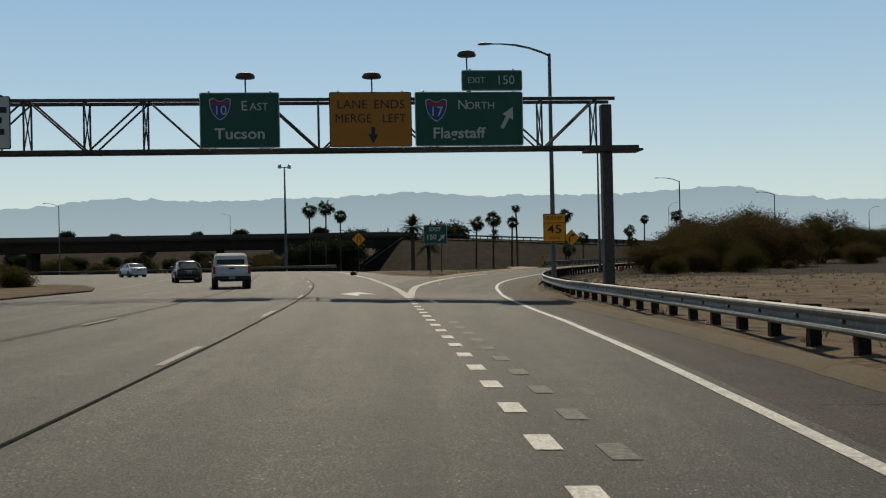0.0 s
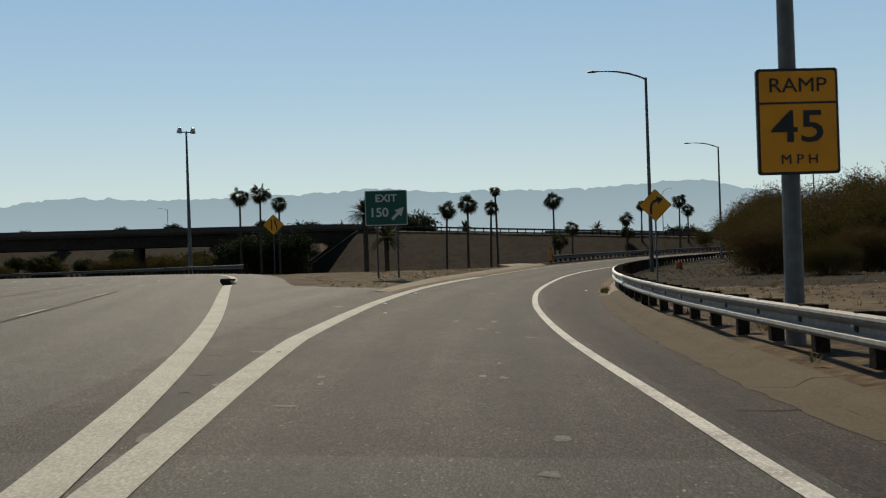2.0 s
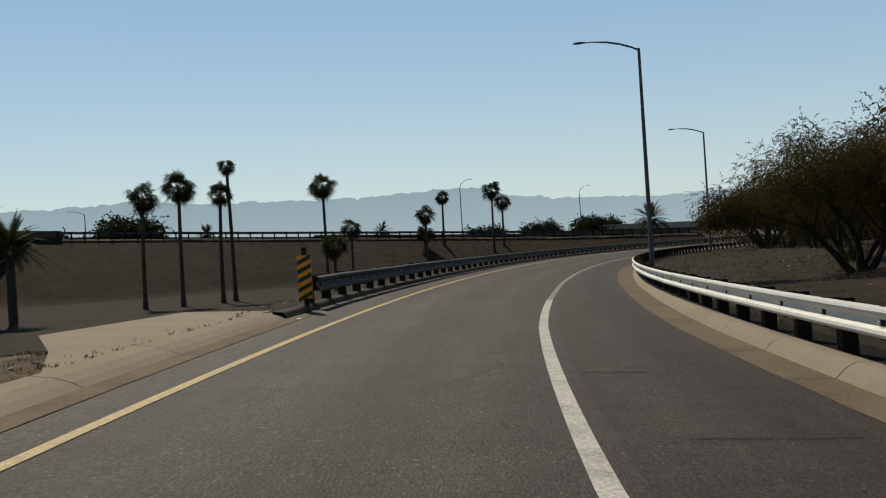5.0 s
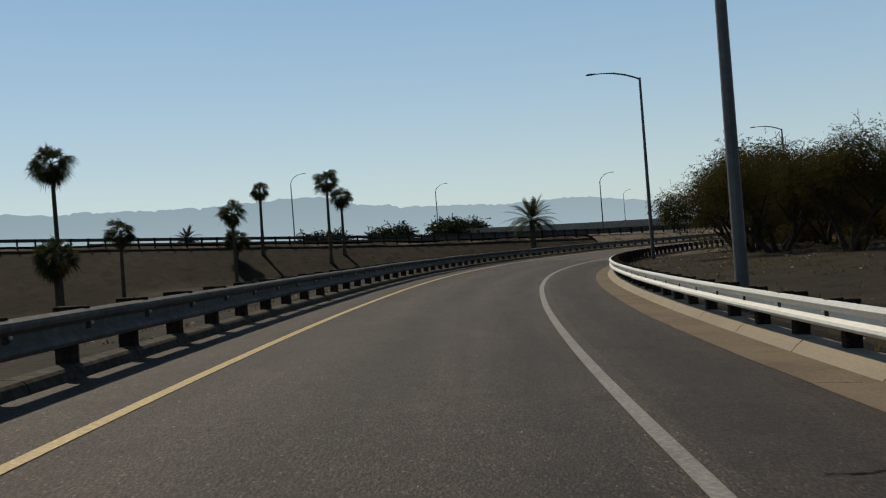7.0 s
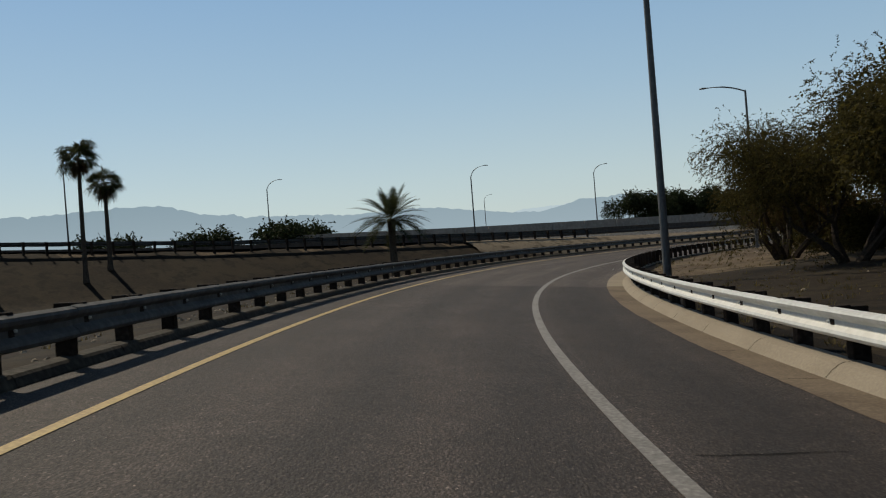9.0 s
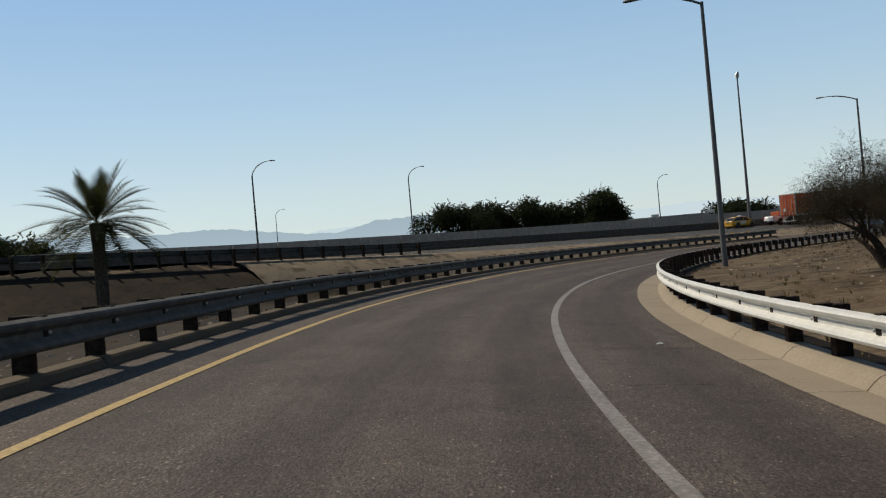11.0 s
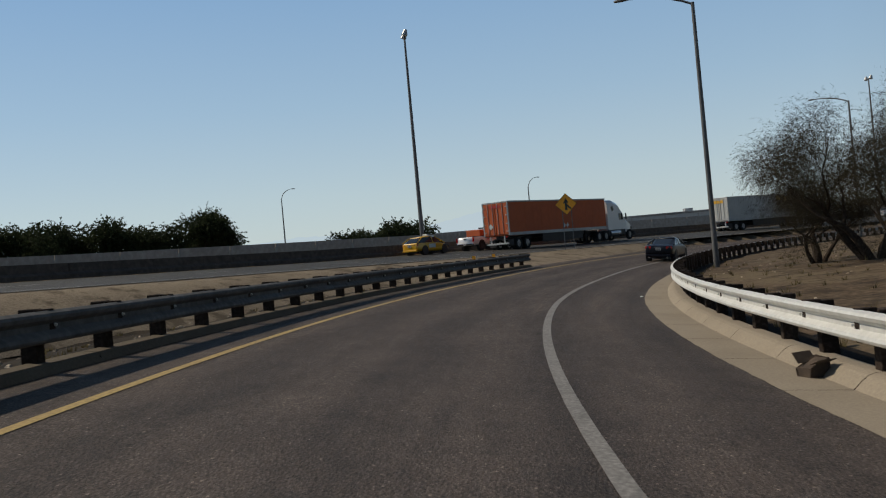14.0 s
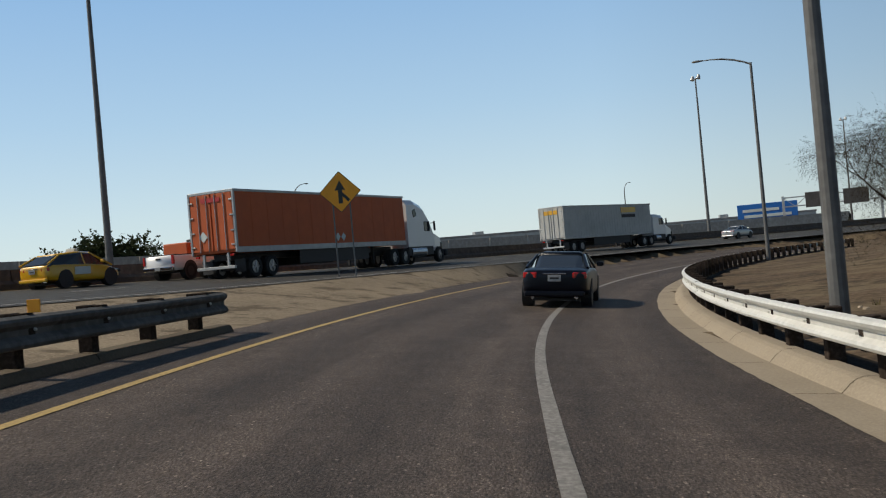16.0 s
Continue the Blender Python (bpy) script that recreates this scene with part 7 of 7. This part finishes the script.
def semi(x, y, z, turn, skin, label, length=16.0, container=False):
    """Tractor and trailer; the rear right lower corner of the trailer stands at x, y."""
    root = empty("semi_truck", pose(x, y, z, 0, 0, turn) @ Matrix.Translation((-1.3, 0, 0)))
    w, zb, zt = 1.3, 1.22, 4.08
    tr = None
    bm = bmesh.new(); box(bm, (2 * w, length, zt - zb), (0, length / 2, (zt + zb) / 2), bevel=0.03)
    tr = part("trailer_box", bm, skin, root)
    n = int(length / (0.42 if container else 1.22))
    for sx in (-1, 1):
        for k in range(1, n):
            bm = bmesh.new(); box(bm, (0.008 if not container else 0.035, 0.03 if not container else 0.16, zt - zb - 0.35), (sx * (w + 0.004), length * k / n, (zt + zb) / 2 + 0.05), bevel=0.004)
            part("rib", bm, skin, tr)
        for zz, hh in ((zb + 0.09, 0.26), (zt - 0.05, 0.12)):
            bm = bmesh.new(); box(bm, (0.05, length + 0.02, hh), (sx * (w + 0.012), length / 2, zz), bevel=0.01)
            part("rail", bm, M_ALU, tr)
        bm = bmesh.new(); box(bm, (0.1, 0.12, zt - zb), (sx * (w - 0.02), -0.01, (zt + zb) / 2), bevel=0.01); part("corner_post", bm, M_ALU if not container else skin, tr)
        bm = bmesh.new(); box(bm, (0.03, length * 0.42, 0.7), (sx * (w - 0.1), length * 0.52, 0.85), bevel=0.01); part("side_skirt", bm, M_TRIM, root)
    bm = bmesh.new(); box(bm, (2 * w, 0.1, 0.12), (0, -0.01, zt - 0.05), bevel=0.01); part("header", bm, M_ALU, tr)
    for sx in (-1, 1):
        bm = bmesh.new(); box(bm, (w - 0.14, 0.05, zt - zb - 0.25), (sx * (w / 2 - 0.03), -0.03, (zt + zb) / 2), bevel=0.012)
        d = part("door", bm, skin, tr)
        for xx in (0.25, 0.75):
            bm = bmesh.new(); tube(bm, (sx * xx, -0.085, zb + 0.1), (sx * xx, -0.085, zt - 0.15), 0.022, None, 8); part("lock_rod", bm, M_ALU, d)
        for zz in (zb + 0.35, zb + 1.0, zb + 1.7, zb + 2.4):
            bm = bmesh.new(); box(bm, (0.22, 0.04, 0.07), (sx * (w - 0.14), -0.075, zz), bevel=0.008); part("hinge", bm, M_ALU, d)
        bm = bmesh.new(); box(bm, (0.22, 0.05, 0.1), (sx * 1.0, -0.04, zb - 0.12), bevel=0.01); part("tail_light", bm, M_TAIL, root, "red tail light")
    bm = bmesh.new(); box(bm, (2.2, 0.12, 0.14), (0, 0.02, 0.55), bevel=0.01); part("bumper_bar", bm, M_ALU, root)
    for xx in (-0.7, 0.7):
        bm = bmesh.new(); box(bm, (0.1, 0.1, 0.7), (xx, 0.06, 0.86)); part("bumper_post", bm, M_ALU, root)
    if not container:
        bm = bmesh.new(); box(bm, (0.36, 0.012, 0.36), (-0.55, -0.07, zb + 0.8), rot=Euler((0, radians(45), 0)).to_matrix(), bevel=0.003); part("placard", bm, M_SIGNWHITE, tr)
        for k in range(2):
            bm = bmesh.new(); box(bm, (0.012, 0.34, 0.3), (w + 0.02, length * 0.53 + 0.55 * k, zb + 0.55), rot=Euler((radians(45), 0, 0)).to_matrix(), bevel=0.003); part("side_mark", bm, M_SIGNWHITE, tr)
        for xx, ww in ((-0.0, 1.1),):
            bm = bmesh.new(); box(bm, (ww, 0.01, 0.2), (xx, -0.075, zt - 0.4)); part("bar", bm, M_RED, tr)
    else:
        for yy, zz, hh, ww, mm in ((length * 0.72, 3.55, 0.5, 2.6, M_TAXI), (length * 0.72, 3.0, 0.3, 2.4, M_TRIM)):
            bm = bmesh.new(); box(bm, (0.012, ww, hh), (w + 0.045, yy, zz), bevel=0.003); part("side_bar", bm, mm, tr, "plain bar of lettering")
        bm = bmesh.new(); box(bm, (1.5, 0.012, 0.35), (0.0, -0.075, zt - 0.5), bevel=0.003); part("rear_bar", bm, M_TAXI, tr, "yellow bar of lettering")
    bm = bmesh.new(); box(bm, (1.0, length - 1, 0.28), (0, length / 2, 1.02)); part("chassis", bm, M_TRIM, root)
    for yy in (1.3, 2.6):
        for sx in (-1, 1):
            for dx in (0.0, 0.31):
                wheel(root, sx * (1.14 - dx), yy, 0.5, 0.27)
        bm = bmesh.new(); tube(bm, (-1.1, yy, 0.5), (1.1, yy, 0.5), 0.1, None, 8); part("axle", bm, M_TRIM, root)
    for sx in (-1, 1):
        bm = bmesh.new(); box(bm, (0.6, 0.02, 0.6), (sx * 0.95, 0.55, 0.6)); part("mud_flap", bm, M_TRIM, root)
        bm = bmesh.new(); box(bm, (0.14, 0.14, 1.0), (sx * 0.8, length - 3.2, 0.75)); part("landing_leg", bm, M_TRIM, root)
    # tractor
    y0 = length + 0.55
    paint_ = M_CARWHITE
    sl = 2.2 if not container else 1.2
    prof = [(y0, 1.0, 3.95 if not container else 3.1), (y0 + sl * 0.5, 1.0, 3.98 if not container else 3.1), (y0 + sl, 1.0, 3.65 if not container else 3.05), (y0 + sl + 0.7, 1.0, 2.95), (y0 + sl + 1.25, 1.02, 2.05)]
    bm = bmesh.new()
    loft(bm, [[(1.18, yy, zl), (1.18, yy, max(zl + 0.05, zz - 0.35)), (0.95, yy, zz - 0.05), (0.6, yy, zz), (-0.6, yy, zz), (-0.95, yy, zz - 0.05), (-1.18, yy, max(zl + 0.05, zz - 0.35)), (-1.18, yy, zl)] for yy, zl, zz in prof])
    cab = part("cab", bm, paint_, root)
    y1 = y0 + sl + 1.2
    bm = bmesh.new()
    loft(bm, [[(ww, yy, 0.75), (ww, yy, zz - 0.2), (ww * 0.7, yy, zz), (-ww * 0.7, yy, zz), (-ww, yy, zz - 0.2), (-ww, yy, 0.75)] for yy, ww, zz in ((y1 - 0.1, 1.1, 2.08), (y1 + 0.7, 1.0, 1.95), (y1 + 1.4, 0.9, 1.75), (y1 + 1.75, 0.8, 1.4))])
    part("hood", bm, paint_, root)
    bm = bmesh.new(); box(bm, (1.95, 0.03, 0.95), (0, y0 + sl + 0.99, 2.5), rot=Euler((radians(32), 0, 0)).to_matrix(), bevel=0.02); part("windscreen", bm, M_GLASS, cab)
    for sx in (-1, 1):
        bm = bmesh.new(); box(bm, (0.03, 0.75, 0.62), (sx * 1.185, y0 + sl + 0.35, 2.3), bevel=0.03); part("side_window", bm, M_GLASS, cab)
        if not container:
            bm = bmesh.new(); box(bm, (0.03, 0.4, 0.45), (sx * 1.185, y0 + sl * 0.45, 3.1), rot=Euler((radians(20), 0, 0)).to_matrix(), bevel=0.03); part("sleeper_window", bm, M_GLASS, cab)
        bm = bmesh.new(); box(bm, (0.1, 0.16, 0.6), (sx * 1.42, y1 - 0.25, 2.3), bevel=0.03); part("mirror", bm, M_TRIM, cab)
        bm = bmesh.new(); tube(bm, (sx * 1.15, y1 - 0.3, 2.5), (sx * 1.4, y1 - 0.25, 2.5), 0.02, None, 6); part("mirror_arm", bm, M_TRIM, cab)
        bm = bmesh.new(); tube(bm, (sx * 0.98, y0 + 0.3, 0.72), (sx * 0.98, y0 + sl, 0.72), 0.33, None, 16); part("fuel_tank", bm, M_TANK, root)
        bm = bmesh.new(); box(bm, (0.06, sl + 1.1, 0.55), (sx * 1.16, y0 + sl / 2 + 0.5, 0.78), bevel=0.02); part("side_fairing", bm, M_TRIM, root)
        bm = bmesh.new(); box(bm, (0.16, 0.2, 0.35), (sx * 0.86, y1 + 1.55, 1.1), bevel=0.04); part("headlight", bm, M_GLASS, root)
        wheel(root, sx * 1.05, y1 + 0.75, 0.5, 0.3)
        for yy in (y0 - 1.9, y0 - 0.6):
            for dx in (0.0, 0.31):
                wheel(root, sx * (1.12 - dx), yy, 0.5, 0.27)
    bm = bmesh.new(); box(bm, (2.35, 0.3, 0.4), (0, y1 + 1.8, 0.6), bevel=0.08); part("front_bumper", bm, M_TRIM, root)
    bm = bmesh.new(); box(bm, (0.9, 7.2, 0.25), (0, y0 + 0.5, 0.8)); part("frame", bm, M_TRIM, root)
    return tagged(root, label, "semi truck")

def on(line, x, y, zf):
    s, o = line.near(x, y)
    return float(s[0]), float(o[0])

# the dark sedan on the ramp
s, o = on(RAMP, 207.4, 223.7, None)
cx, cy = RAMP.at(s - 1.4, o)
sedan = car("sedan", float(cx), float(cy), float(road_z(np.array([cx]), np.array([cy]))[0]) + 0.02, RAMP.turn(s - 1.4), M_NAVY, "dark navy sedan driving in the ramp lane", 4.85, 1.85, 1.45)
sedan.rotation_euler[1] = math.atan(float(RAMP_E(s))) * 1.0
# traffic on the highway
def main_car(x, y):
    s, o = on(MAIN, x, y, None)
    return float(main_z(np.array([x]), np.array([y]))[0]) + 0.005, MAIN.turn(s)
z, t = main_car(-4.3, 63.8); pickup(-4.3, 63.8, z, t + 6, M_CARWHITE, "white pickup truck with a dark rear window on the highway")
z, t = main_car(-8.4, 81.5); car("hatchback", -8.4, 81.5, z, t + 10, M_CARBLACK, "black car on the highway ahead of the pickup", 4.4, 1.8, 1.5, "hatch")
z, t = main_car(-17.5, 117); car("sedan", -17.5, 117, z, t + 22, M_CARWHITE, "white sedan on the far lanes of the highway", 4.6, 1.8, 1.45)
# traffic on the connector road
def heading(dx, dy):
    return math.degrees(math.atan2(-dx, dy))
def on_other(x, y):
    return float(other_z(x, y)[0]) + 0.01
semi(222.2, 236.7, on_other(225, 236), heading(15.2, -7.3), M_ORANGE, "semi truck with an orange box trailer and white cab")
semi(262.6, 217.3, on_other(262, 217), heading(8.6, -7.6), M_BOXWHITE, "semi truck hauling a grey white container", 14.6, True)
s, o = on(OTHER, 227.5, 240.6, None)
px_, py_ = OTHER.at(s, -5.6); pickup(float(px_), float(py_), on_other(px_, py_), OTHER.turn(s), M_CARWHITE, "white utility pickup carrying orange equipment", M_ORANGE)
px_, py_ = OTHER.at(s - 8, -5.6); car("taxi", float(px_), float(py_), on_other(px_, py_), OTHER.turn(s - 8), M_TAXI, "yellow taxi hatchback with a roof sign", 4.48, 1.75, 1.5, "hatch", roof_sign=True)
s, o = on(OTHER, 291, 193, None)
px_, py_ = OTHER.at(s, -1.5); car("sedan", float(px_), float(py_), on_other(px_, py_), OTHER.turn(s), M_SILVER, "silver car far along the connector road", 4.6, 1.8, 1.45)

# ---- litter ----
def shred(name, x, y, z, size, material, label, seed):
    q = random.Random(seed)
    bm = bmesh.new()
    rings = []
    for i in range(9):
        a = -1.3 + 2.6 * i / 8
        c = Vector((size * math.sin(a), 0.15 * size * q.uniform(-1, 1), size * 0.55 * (1 - math.cos(a)) * q.uniform(0.7, 1.1)))
        wdt = size * 0.42 * q.uniform(0.6, 1.1)
        rings.append([c + Vector((0, -wdt, 0.02 * size)), c + Vector((0, wdt, 0.05 * size * q.uniform(-1, 2))), c + Vector((0.03 * size, wdt, 0.1 * size)), c + Vector((0.03 * size, -wdt, 0.09 * size))])
    loft(bm, rings)
    ob = part(name, bm, material)
    ob.matrix_basis = pose(x, y, z, 0, 0, q.uniform(0, 90))
    return tagged(ob, label, "debris")
shred("tyre_debris", 4.1, 92.4, float(main_z(np.array([4.1]), np.array([92.4]))[0]) + 0.02, 0.55, M_TYRE, "shredded black tyre lying on the highway", 1)
M_CARD = mat("weathered_cardboard", (0.07, 0.05, 0.035), 0.95, grain=0.3, scale=8, stain=0.6, stain_scale=3.0)
def crushed_box(x, y, z, turn):
    q = random.Random(17)
    bm = bmesh.new()
    box(bm, (0.28, 0.22, 0.17), (0, 0, 0.085), bevel=0.006)
    for v_ in bm.verts:
        v_.co += Vector((q.uniform(-0.02, 0.02), q.uniform(-0.02, 0.02), (v_.co.x * 0.35 + q.uniform(-0.03, 0.02)) * (v_.co.z > 0.085)))
    root = part("crushed_box", bm, M_CARD)
    for sg, tilt in ((1, 0.9), (-1, 0.35)):
        bm = bmesh.new()
        box(bm, (0.26, 0.15, 0.01), (0, sg * 0.07, 0), bevel=0.003)
        fl_ = part("flap", bm, M_CARD, root)
        fl_.matrix_basis = Matrix.Translation((0, sg * 0.1, 0.16)) @ Matrix.Rotation(sg * tilt, 4, 'X')
    root.matrix_basis = pose(x, y, z, 0, 0, turn)
    return tagged(root, "crushed dark cardboard box lying in the gutter", "debris")
x, y = RAMP.at(282.7, float(KERB_R(283)) - 0.06); crushed_box(float(x), float(y), float(road_z(np.array([x]), np.array([y]))[0]) + 0.028, RAMP.turn(283) + 25)
x, y = RAMP.at(253.0, -4.0); shred("scrap", float(x), float(y), float(road_z(np.array([x]), np.array([y]))[0]) + 0.025, 0.13, M_DARKSTEEL, "flattened grey scrap on the shoulder", 3)
for k, (s, o) in enumerate(((62.0, -2.2), (66.0, -2.8), (72.5, -2.9), (53.0, -2.6), (78, 2.9), (119, -3.9), (232, 2.9), (301, 2.7))):
    x, y = RAMP.at(s, o)
    bm = bmesh.new(); box(bm, (0.1, 0.1, 0.02), (0, 0, 0), bevel=0.006)
    for v_ in bm.verts:
        if v_.co.z > 0:
            v_.co.x *= 0.7; v_.co.y *= 0.7
    ob = part("road_stud", bm, M_SIGNWHITE)
    ob.matrix_basis = pose(float(x), float(y), float(road_z(np.array([x]), np.array([y]))[0]) + 0.028, 0, 0, RAMP.turn(s))
    tagged(ob, "small white raised road stud", "road stud", "road studs")
# a short orange traffic drum behind the guardrail
root = empty("traffic_drum", pose(35.03, 114.21, zg(35.03, 114.21) + 0.02, 0, 0, 20))
M_DRUM = mat("orange_plastic", (0.5, 0.1, 0.014), 0.6, stain=0.5, stain_scale=4.0, stain_colour=(0.32, 0.07, 0.02))
bm = bmesh.new(); tube(bm, (0, 0, 0.05), (0, 0, 0.5), 0.25, 0.22, 20); part("body", bm, M_DRUM, root)
bm = bmesh.new(); tube(bm, (0, 0, 0.0), (0, 0, 0.055), 0.3, 0.28, 20); part("rubber_base", bm, M_TYRE, root)
tagged(root, "short orange plastic traffic drum standing behind the guardrail", "traffic drum")
